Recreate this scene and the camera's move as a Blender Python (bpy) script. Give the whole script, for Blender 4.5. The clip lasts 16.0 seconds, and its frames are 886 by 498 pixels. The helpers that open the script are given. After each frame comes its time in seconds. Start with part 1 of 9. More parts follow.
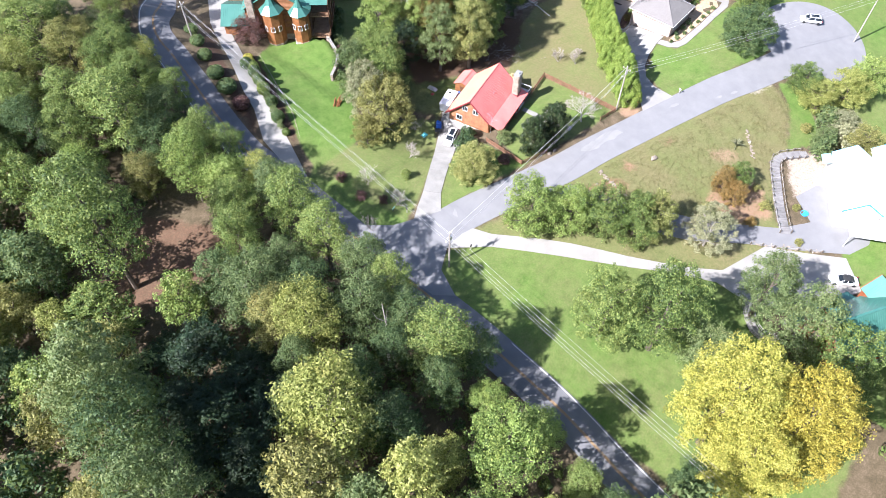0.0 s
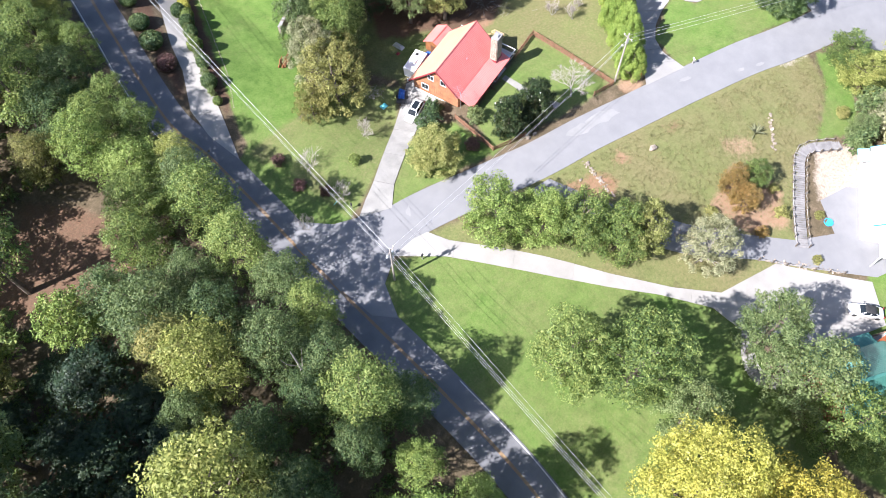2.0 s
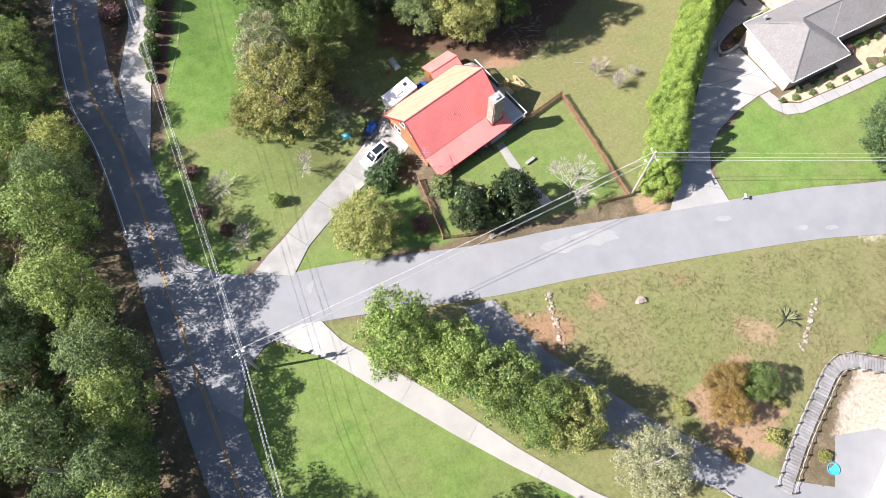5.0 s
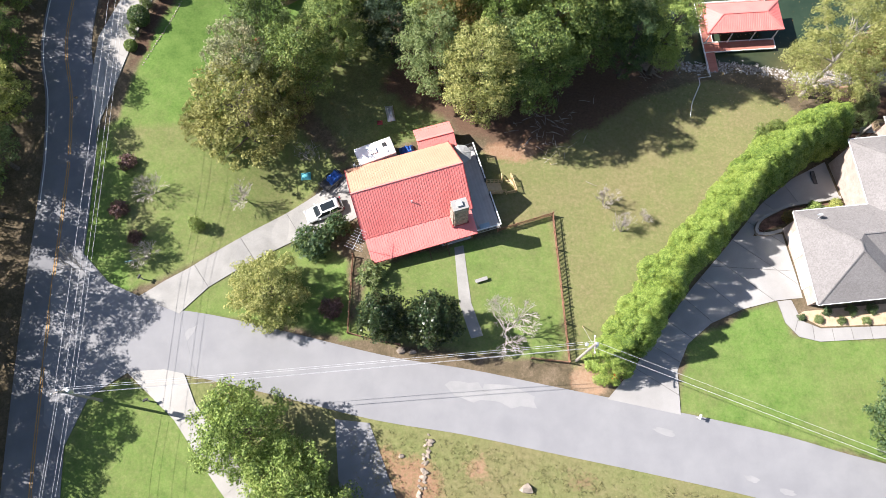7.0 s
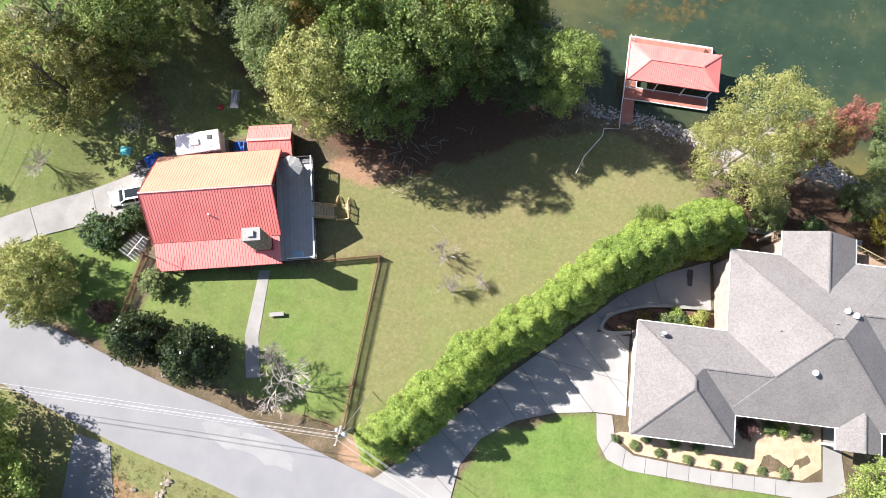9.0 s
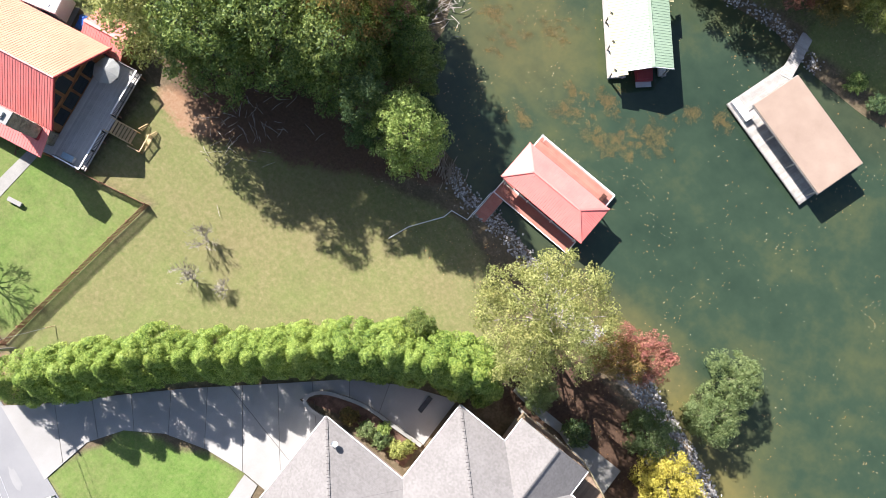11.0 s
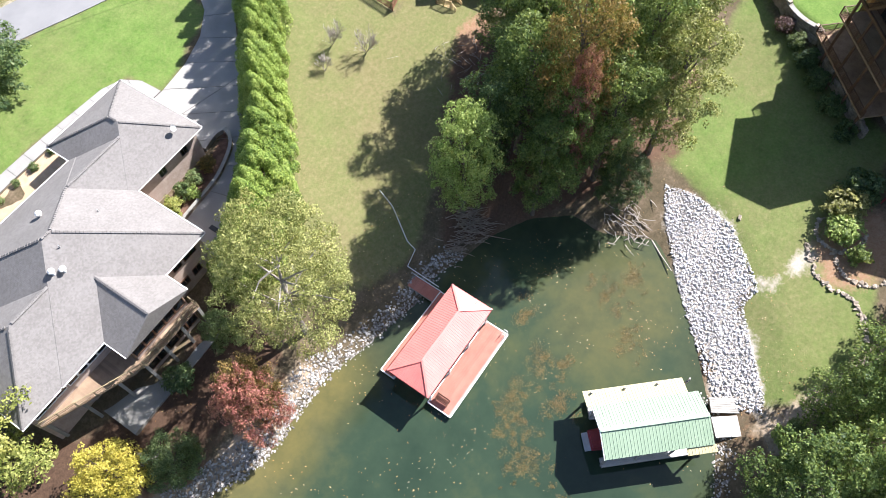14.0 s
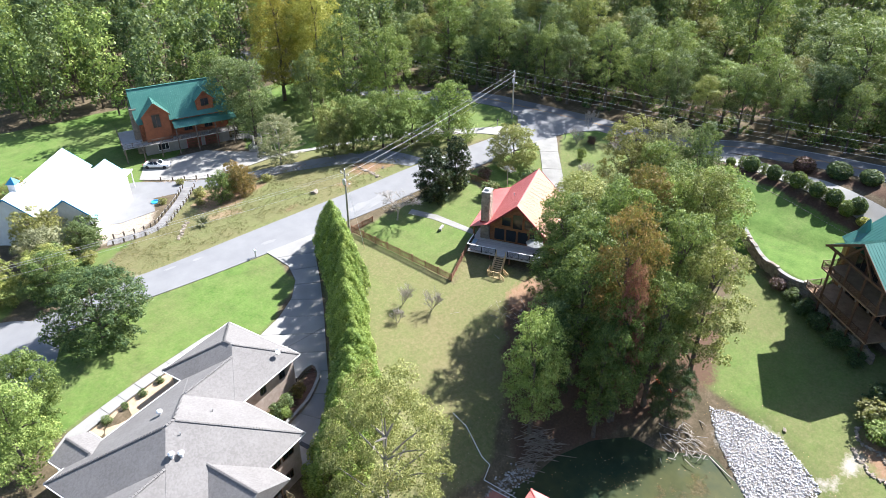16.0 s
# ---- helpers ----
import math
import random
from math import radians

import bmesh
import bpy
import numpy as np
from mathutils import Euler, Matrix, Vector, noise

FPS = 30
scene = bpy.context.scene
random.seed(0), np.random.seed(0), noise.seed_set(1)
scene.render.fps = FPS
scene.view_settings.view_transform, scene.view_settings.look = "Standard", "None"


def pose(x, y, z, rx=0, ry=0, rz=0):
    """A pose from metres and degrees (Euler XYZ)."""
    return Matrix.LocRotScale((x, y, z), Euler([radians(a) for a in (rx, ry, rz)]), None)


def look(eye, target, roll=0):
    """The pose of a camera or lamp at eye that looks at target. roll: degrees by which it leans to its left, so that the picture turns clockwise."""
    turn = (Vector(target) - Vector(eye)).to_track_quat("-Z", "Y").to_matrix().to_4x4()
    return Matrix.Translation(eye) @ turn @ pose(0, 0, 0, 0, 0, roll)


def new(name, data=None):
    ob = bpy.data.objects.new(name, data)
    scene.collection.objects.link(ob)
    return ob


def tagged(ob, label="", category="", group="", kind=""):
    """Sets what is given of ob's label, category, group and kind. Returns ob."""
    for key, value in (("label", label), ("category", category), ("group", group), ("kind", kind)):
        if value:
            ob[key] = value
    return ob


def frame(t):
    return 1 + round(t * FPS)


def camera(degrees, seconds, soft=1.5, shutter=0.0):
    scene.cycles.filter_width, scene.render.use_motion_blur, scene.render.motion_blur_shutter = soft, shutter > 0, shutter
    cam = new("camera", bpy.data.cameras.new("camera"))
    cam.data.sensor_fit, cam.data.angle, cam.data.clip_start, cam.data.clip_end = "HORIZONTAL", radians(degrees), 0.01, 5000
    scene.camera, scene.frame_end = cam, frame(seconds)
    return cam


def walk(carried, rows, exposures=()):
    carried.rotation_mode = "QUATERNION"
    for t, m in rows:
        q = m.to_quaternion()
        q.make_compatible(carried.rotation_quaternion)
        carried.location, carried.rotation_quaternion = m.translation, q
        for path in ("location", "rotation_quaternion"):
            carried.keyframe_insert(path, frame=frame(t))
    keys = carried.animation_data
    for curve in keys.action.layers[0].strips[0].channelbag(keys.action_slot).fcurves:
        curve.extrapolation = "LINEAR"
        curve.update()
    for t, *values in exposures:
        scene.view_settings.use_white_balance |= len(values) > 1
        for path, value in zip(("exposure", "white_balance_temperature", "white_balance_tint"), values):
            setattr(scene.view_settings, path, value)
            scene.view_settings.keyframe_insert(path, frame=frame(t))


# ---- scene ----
# camera and its way
cam = camera(63.3, 16.0, 0.5)
PATH = [
    (0, (-102.834, -40.045, 100.776), (-101.939, -39.299, 99.15), 0.2),
    (0.5, (-96.655, -37.384, 99.145), (-95.805, -36.669, 97.481), 0.1),
    (1, (-90.127, -35.149, 97.123), (-89.322, -34.467, 95.424), -0.0),
    (1.5, (-83.533, -33.579, 95.099), (-82.785, -32.92, 93.366), -0.3),
    (2, (-76.557, -32.598, 93.389), (-75.88, -31.954, 91.621), -0.8),
    (2.5, (-69.481, -31.909, 91.807), (-68.876, -31.289, 90.005), -0.8),
    (3, (-62.588, -31.26, 90.031), (-62.054, -30.667, 88.197), -0.3),
    (3.5, (-56.078, -30.172, 88.161), (-55.627, -29.591, 86.301), 0.0),
    (4, (-49.954, -28.046, 86.536), (-49.529, -27.458, 84.673), 0.5),
    (4.5, (-43.888, -25.372, 84.99), (-43.487, -24.76, 83.129), 0.6),
    (4.7, (-41.457, -24.11, 84.393), (-41.077, -23.485, 82.532), 0.4),
    (6.8, (-14.902, -9.639, 79.332), (-14.823, -9.019, 77.432), -0.1),
    (7, (-12.292, -8.174, 78.766), (-12.233, -7.573, 76.86), -0.3),
    (7.5, (-5.923, -4.497, 77.024), (-5.899, -3.947, 75.101), -0.4),
    (8, (0.268, -0.699, 75.447), (0.262, -0.202, 73.509), -0.2),
    (8.5, (6.21, 3.567, 73.956), (6.186, 4.002, 72.004), 0.5),
    (9, (12.166, 8.124, 72.502), (12.126, 8.493, 70.536), 0.8),
    (9.5, (18.1, 13.052, 71.078), (18.043, 13.352, 69.102), 0.6),
    (10, (24.0, 18.301, 69.521), (23.926, 18.528, 67.535), -1.6),
    (10.2, (26.043, 20.584, 68.987), (25.965, 20.796, 67.0), -1.4),
    (12.3, (43.415, 45.118, 62.913), (43.178, 45.125, 60.927), -0.1),
    (12.5, (44.687, 47.449, 62.247), (44.397, 47.424, 60.268), 0.5),
    (13, (47.395, 53.063, 60.823), (46.931, 52.912, 58.883), 0.3),
    (13.5, (50.773, 57.74, 59.403), (50.151, 57.412, 57.531), -0.3),
    (14, (54.81, 61.029, 57.977), (54.029, 60.517, 56.209), -0.3),
    (14.5, (59.529, 63.008, 56.523), (58.558, 62.373, 54.893), 0.0),
    (15, (64.809, 63.895, 55.293), (63.667, 63.144, 53.832), 0.1),
    (15.2, (67.009, 63.912, 54.853), (65.808, 63.119, 53.464), 0.0),
    (15.5, (70.368, 63.691, 54.48), (69.081, 62.843, 53.205), 0.1),
    (16, (75.979, 63.26, 54.235), (74.535, 62.38, 53.166), 0.0),
]
walk(cam, [(t, look(eye, target, roll)) for t, eye, target, roll in PATH],
     [(0, 1.60, 5950, 18), (3, 1.52, 6150, 17), (7, 1.39, 6420, 15), (10, 1.47, 6400, 15), (13, 1.55, 6340, 15), (16, 1.60, 6060, 12)])

# ---- daylight ----
SUN_EL, SUN_AZ = radians(43), math.atan2(0.295, -0.956)   # the sun stands in the west-north-west of this plan
sun_way = Vector((math.cos(SUN_EL) * math.cos(SUN_AZ), math.cos(SUN_EL) * math.sin(SUN_AZ), math.sin(SUN_EL)))
world = bpy.data.worlds.new("sky_world")
scene.world = world
world.use_nodes = True
wn = world.node_tree
sky = wn.nodes.new("ShaderNodeTexSky")
sky.sky_type, sky.sun_disc = "NISHITA", False
sky.sun_elevation, sky.sun_rotation = SUN_EL, radians(90) - SUN_AZ
wn.links.new(sky.outputs[0], wn.nodes["Background"].inputs[0])
wn.nodes["Background"].inputs[1].default_value = 0.072
sun_data = bpy.data.lights.new("sun", "SUN")
sun_data.energy, sun_data.angle, sun_data.color = 5.0, radians(0.53), (1.0, 0.965, 0.91)
sun = new("sun", sun_data)
sun.matrix_world = look(sun_way * 200, (0, 0, 0))

# ---- materials ----
def nodes_of(name):
    m = bpy.data.materials.new(name)
    m.use_nodes = True
    return m, m.node_tree.nodes, m.node_tree.links, m.node_tree.nodes["Principled BSDF"]


def world_place(n):
    return n.new("ShaderNodeNewGeometry").outputs["Position"]


def noise_of(n, l, scale, detail=4.0, rough=0.6, at=None, stretch=None):
    t = n.new("ShaderNodeTexNoise")
    t.inputs["Scale"].default_value, t.inputs["Detail"].default_value, t.inputs["Roughness"].default_value = scale, detail, rough
    src = at if at is not None else world_place(n)
    if stretch:
        m = n.new("ShaderNodeMapping")
        m.inputs["Scale"].default_value = stretch
        l.new(src, m.inputs["Vector"])
        src = m.outputs[0]
    l.new(src, t.inputs["Vector"])
    return t.outputs["Fac"]


def ramp_of(n, l, fac, stops):
    r = n.new("ShaderNodeValToRGB")
    e = r.color_ramp.elements
    while len(e) < len(stops):
        e.new(0.5)
    for el, (p, c) in zip(e, stops):
        el.position, el.color = p, (*c, 1)
    l.new(fac, r.inputs[0])
    return r.outputs[0]


def mix_of(n, l, fac, a, b, mode="MIX"):
    m = n.new("ShaderNodeMix")
    m.data_type, m.blend_type = "RGBA", mode
    for sock, v in ((m.inputs[0], fac), (m.inputs[6], a), (m.inputs[7], b)):
        if isinstance(v, (int, float)):
            sock.default_value = v
        elif isinstance(v, tuple):
            sock.default_value = (*v, 1)
        else:
            l.new(v, sock)
    return m.outputs[2]


def math_of(n, l, op, a, b=0.0, clamp=False):
    m = n.new("ShaderNodeMath")
    m.operation, m.use_clamp = op, clamp
    for sock, v in ((m.inputs[0], a), (m.inputs[1], b)):
        if isinstance(v, (int, float)):
            sock.default_value = v
        else:
            l.new(v, sock)
    return m.outputs[0]


def bump_of(n, l, bs, height, strength=0.3, dist=0.05):
    b = n.new("ShaderNodeBump")
    b.inputs["Strength"].default_value, b.inputs["Distance"].default_value = strength, dist
    l.new(height, b.inputs["Height"])
    l.new(b.outputs[0], bs.inputs["Normal"])


def plain(name, c1, c2, rough=0.8, s1=0.8, s2=12.0, bump=0.25, metal=0.0, spec=0.4, vary=0.0, dist=0.03):
    """Two colours mixed by a coarse and a fine noise, with fine relief."""
    m, n, l, bs = nodes_of(name)
    big, fine = noise_of(n, l, s1, 5), noise_of(n, l, s2, 6, 0.7)
    f = math_of(n, l, "ADD", math_of(n, l, "MULTIPLY", big, 0.6), math_of(n, l, "MULTIPLY", fine, 0.4))
    col = ramp_of(n, l, f, [(0.36, c1), (0.64, c2)])
    if vary:
        rnd = n.new("ShaderNodeObjectInfo").outputs["Random"]
        lo, hi = 1 - vary, 1 + vary
        k = n.new("ShaderNodeMapRange")
        k.inputs["To Min"].default_value, k.inputs["To Max"].default_value = lo, hi
        l.new(rnd, k.inputs["Value"])
        hsv = n.new("ShaderNodeHueSaturation")
        l.new(k.outputs[0], hsv.inputs["Value"])
        l.new(col, hsv.inputs["Color"])
        col = hsv.outputs[0]
    l.new(col, bs.inputs["Base Color"])
    bs.inputs["Roughness"].default_value, bs.inputs["Metallic"].default_value = rough, metal
    bs.inputs["Specular IOR Level"].default_value = spec
    if bump:
        bump_of(n, l, bs, fine, bump, dist)
    return m


def leafy(name, dark, mid, light, through_=0.34, rough=0.5):
    """Leaves: tone by leaf and by plant, light shining through."""
    m, n, l, bs = nodes_of(name)
    isl = n.new("ShaderNodeNewGeometry").outputs["Random Per Island"]
    rnd = n.new("ShaderNodeObjectInfo").outputs["Random"]
    patch, turn = noise_of(n, l, 0.5, 4), noise_of(n, l, 0.23, 3)
    f = math_of(n, l, "ADD", math_of(n, l, "MULTIPLY", isl, 0.55), math_of(n, l, "MULTIPLY", patch, 0.45))
    f = math_of(n, l, "ADD", f, math_of(n, l, "MULTIPLY", math_of(n, l, "SUBTRACT", rnd, 0.5), 0.22))
    dark, mid, light = (tuple((r * 1.05, g, b * 1.1 + 0.006)) for r, g, b in (dark, mid, light))
    col = ramp_of(n, l, f, [(0.2, dark), (0.5, mid), (0.8, light)])
    fall = math_of(n, l, "MULTIPLY", math_of(n, l, "SUBTRACT", turn, 0.52), 2.2, True)
    fall = math_of(n, l, "MULTIPLY", fall, math_of(n, l, "MULTIPLY", isl, 0.9))
    col = mix_of(n, l, fall, col, (mid[0] * 1.5 + 0.03, mid[1] * 1.02, mid[2] * 0.9))
    l.new(col, bs.inputs["Base Color"])
    bs.inputs["Roughness"].default_value = rough
    bs.inputs["Specular IOR Level"].default_value = 0.22
    tr = n.new("ShaderNodeBsdfTranslucent")
    l.new(mix_of(n, l, 0.35, col, (0.35, 0.42, 0.06), "MIX"), tr.inputs[0])
    sh = n.new("ShaderNodeMixShader")
    sh.inputs[0].default_value = through_
    l.new(bs.outputs[0], sh.inputs[1])
    l.new(tr.outputs[0], sh.inputs[2])
    l.new(sh.outputs[0], n["Material Output"].inputs[0])
    return m


def ribbed(name, c1, c2, pitch=0.25, rough=0.35, metal=0.15, angle=0.0, spec=0.5):
    """Painted sheet-metal roofing: slightly faded paint."""
    m, n, l, bs = nodes_of(name)
    big = noise_of(n, l, 0.5, 5)
    fine = noise_of(n, l, 9.0, 5)
    f = math_of(n, l, "ADD", math_of(n, l, "MULTIPLY", big, 0.7), math_of(n, l, "MULTIPLY", fine, 0.3))
    l.new(ramp_of(n, l, f, [(0.35, c1), (0.65, c2)]), bs.inputs["Base Color"])
    bs.inputs["Roughness"].default_value, bs.inputs["Metallic"].default_value = rough, metal
    bs.inputs["Specular IOR Level"].default_value = spec
    bump_of(n, l, bs, fine, 0.08, 0.01)
    return m


def shingled(name, c1, c2, c3):
    """Asphalt shingles: courses along the slope, tabs of uneven tone."""
    m, n, l, bs = nodes_of(name)
    geo = n.new("ShaderNodeNewGeometry")
    sep = n.new("ShaderNodeSeparateXYZ")
    l.new(geo.outputs["Position"], sep.inputs[0])
    course = math_of(n, l, "FRACT", math_of(n, l, "MULTIPLY", sep.outputs["Z"], 14.0))
    tabs = n.new("ShaderNodeTexVoronoi")
    tabs.inputs["Scale"].default_value = 7.0
    l.new(geo.outputs["Position"], tabs.inputs["Vector"])
    big, fine = noise_of(n, l, 0.35, 5), noise_of(n, l, 22.0, 5)
    f = math_of(n, l, "ADD", math_of(n, l, "MULTIPLY", big, 0.3), math_of(n, l, "MULTIPLY", fine, 0.4))
    sepc = n.new("ShaderNodeSeparateColor")
    l.new(tabs.outputs["Color"], sepc.inputs[0])
    f = math_of(n, l, "ADD", f, math_of(n, l, "MULTIPLY", sepc.outputs[0], 0.16))
    col = ramp_of(n, l, f, [(0.32, c1), (0.5, c2), (0.7, c3)])
    edge = math_of(n, l, "MULTIPLY", math_of(n, l, "LESS_THAN", course, 0.16), 0.35)
    l.new(mix_of(n, l, edge, col, c1), bs.inputs["Base Color"])
    bs.inputs["Roughness"].default_value = 0.9
    bump_of(n, l, bs, math_of(n, l, "ADD", course, math_of(n, l, "MULTIPLY", fine, 0.3)), 0.2, 0.012)
    return m


ASPHALT_OLD = plain("asphalt_grey", (0.185, 0.185, 0.19), (0.225, 0.225, 0.226), 0.9, 0.35, 22, 0.2)
ASPHALT_DARK = plain("asphalt_worn_dark", (0.13, 0.133, 0.14), (0.19, 0.19, 0.195), 0.9, 0.3, 18, 0.2)
ASPHALT_PATCH = plain("asphalt_pale_patch", (0.215, 0.215, 0.213), (0.27, 0.267, 0.26), 0.9, 0.5, 18, 0.2)
ASPHALT_SEAL = plain("asphalt_seal", (0.045, 0.045, 0.047), (0.07, 0.07, 0.07), 0.8, 1.0, 18, 0.1)
CONCRETE = plain("concrete_pale", (0.235, 0.228, 0.215), (0.305, 0.297, 0.282), 0.85, 0.3, 14, 0.15, vary=0.06)
CONCRETE_WHITE = plain("concrete_sunbleached", (0.265, 0.253, 0.23), (0.335, 0.322, 0.296), 0.85, 0.3, 14, 0.15, vary=0.04)
CONCRETE_GREY = plain("concrete_weathered", (0.2, 0.195, 0.18), (0.32, 0.31, 0.285), 0.88, 0.35, 14, 0.2, vary=0.05)
CONCRETE_DARK = plain("concrete_joint", (0.13, 0.125, 0.115), (0.19, 0.18, 0.165), 0.9, 1.0, 20, 0.2)
ROAD_WHITE = plain("line_paint_white", (0.55, 0.55, 0.53), (0.72, 0.72, 0.7), 0.7, 2.5, 25, 0.1)
ROAD_YELLOW = plain("line_paint_yellow", (0.32, 0.17, 0.05), (0.45, 0.26, 0.07), 0.75, 2.5, 25, 0.1)
BARK = plain("bark", (0.07, 0.055, 0.04), (0.17, 0.14, 0.11), 0.95, 2.0, 20, 0.6)
BARK_PALE = plain("bark_pale", (0.24, 0.21, 0.18), (0.42, 0.38, 0.34), 0.9, 2.0, 20, 0.4)
TWIG = plain("twig_grey", (0.27, 0.235, 0.205), (0.43, 0.39, 0.35), 0.9, 2.0, 18, 0.3)
ORANGE_ROOF = ribbed("roof_tan_orange_metal", (0.47, 0.245, 0.16), (0.53, 0.295, 0.195), rough=0.65, metal=0.0, spec=0.6)
RED_ROOF = ribbed("roof_red_metal", (0.62, 0.150, 0.130), (0.70, 0.200, 0.170), rough=0.65, metal=0.0, spec=1.0)
GREEN_ROOF = ribbed("roof_green_metal", (0.05, 0.165, 0.135), (0.075, 0.21, 0.17))
PALE_GREEN_ROOF = ribbed("roof_pale_green_metal", (0.225, 0.31, 0.215), (0.265, 0.35, 0.25), rough=0.55, metal=0.0, spec=0.35)
CREAM_ROOF = ribbed("roof_cream_metal", (0.44, 0.39, 0.22), (0.50, 0.45, 0.27), rough=0.55, metal=0.0, spec=0.3)
SHINGLE = shingled("roof_shingle_grey", (0.145, 0.135, 0.128), (0.198, 0.187, 0.178), (0.258, 0.245, 0.234))
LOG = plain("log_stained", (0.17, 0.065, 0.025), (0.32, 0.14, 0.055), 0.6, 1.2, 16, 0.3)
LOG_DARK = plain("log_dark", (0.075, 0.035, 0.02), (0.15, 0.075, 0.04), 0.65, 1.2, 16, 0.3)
DECK_GREY = plain("deck_grey_boards", (0.44, 0.41, 0.38), (0.57, 0.54, 0.51), 0.85, 0.9, 14, 0.25, vary=0.12)
DECK_BROWN = plain("deck_brown_boards", (0.2, 0.12, 0.07), (0.36, 0.235, 0.14), 0.8, 0.9, 14, 0.25, vary=0.12)
DECK_RED = plain("dock_red_boards", (0.30, 0.115, 0.085), (0.42, 0.175, 0.13), 0.8, 0.7, 12, 0.2, vary=0.08)
NEW_WOOD = plain("new_yellow_timber", (0.46, 0.33, 0.17), (0.60, 0.45, 0.26), 0.7, 1.5, 14, 0.2)
FENCE_WOOD = plain("fence_wood", (0.16, 0.075, 0.045), (0.30, 0.16, 0.10), 0.85, 1.0, 14, 0.3, vary=0.12)
OLD_WOOD = plain("weathered_wood", (0.25, 0.235, 0.215), (0.42, 0.40, 0.37), 0.88, 1.0, 14, 0.3, vary=0.12)
STONE = plain("field_stone", (0.16, 0.13, 0.10), (0.38, 0.32, 0.26), 0.9, 1.6, 9, 0.5, vary=0.25)
ROCK_WHITE = plain("limestone_riprap", (0.42, 0.405, 0.40), (0.66, 0.645, 0.63), 0.9, 1.2, 10, 0.4, vary=0.2)
ROCK_GREY = plain("shore_rock", (0.22, 0.20, 0.18), (0.48, 0.45, 0.42), 0.9, 1.2, 10, 0.4, vary=0.3)
BRICK = plain("brick_tan", (0.33, 0.255, 0.215), (0.47, 0.385, 0.335), 0.9, 1.2, 8, 0.3)
WHITE_PAINT = plain("white_paint", (0.68, 0.68, 0.67), (0.82, 0.82, 0.81), 0.5, 1.0, 10, 0.1)
WHITE_PLASTIC = plain("white_plastic", (0.7, 0.7, 0.7), (0.8, 0.8, 0.8), 0.35, 1.0, 10, 0.03)
CAR_WHITE = plain("car_paint_white", (0.7, 0.71, 0.72), (0.78, 0.79, 0.8), 0.25, 1.0, 4, 0.0, spec=0.6)
GALV = plain("galvanised_metal", (0.4, 0.41, 0.42), (0.58, 0.59, 0.6), 0.45, 2.0, 20, 0.1, metal=0.6)
BLACK_METAL = plain("black_metal", (0.02, 0.02, 0.02), (0.045, 0.045, 0.045), 0.45, 2.0, 20, 0.1)
DARK_RUBBER = plain("rubber", (0.015, 0.015, 0.015), (0.035, 0.035, 0.035), 0.85, 2.0, 20, 0.2)
TARP_BLUE = plain("blue_tarp", (0.01, 0.065, 0.30), (0.03, 0.13, 0.45), 0.5, 2.0, 6, 0.4)
TARP_WHITE = plain("white_tarp", (0.75, 0.78, 0.8), (0.84, 0.87, 0.88), 0.5, 0.6, 4, 0.3)
TARP_TEAL = plain("teal_tarp", (0.1, 0.47, 0.52), (0.2, 0.6, 0.64), 0.55, 1.0, 6, 0.3)
MAROON = plain("maroon_paint", (0.22, 0.03, 0.035), (0.32, 0.05, 0.055), 0.6, 1.0, 10, 0.1)
MULCH = plain("mulch", (0.055, 0.03, 0.02), (0.19, 0.11, 0.075), 0.95, 1.5, 14, 0.6)
STRAW = plain("pine_straw", (0.36, 0.25, 0.155), (0.52, 0.39, 0.27), 0.95, 1.2, 14, 0.5)
RED_CLAY = plain("bare_clay", (0.27, 0.13, 0.065), (0.46, 0.26, 0.15), 0.95, 0.8, 10, 0.4)
GRAVEL = plain("pale_gravel", (0.32, 0.29, 0.255), (0.52, 0.49, 0.44), 0.95, 0.8, 16, 0.5)
WIRE = plain("wire_metal", (0.4, 0.4, 0.4), (0.52, 0.52, 0.52), 0.6, 2.0, 10, 0.0, spec=0.2)
POLE_WOOD = plain("pole_wood", (0.25, 0.22, 0.19), (0.42, 0.38, 0.33), 0.9, 1.0, 16, 0.3)
GLASS = nodes_of("window_glass")
GLASS[3].inputs["Base Color"].default_value = (0.015, 0.02, 0.024, 1)
GLASS[3].inputs["Roughness"].default_value = 0.04
GLASS = GLASS[0]

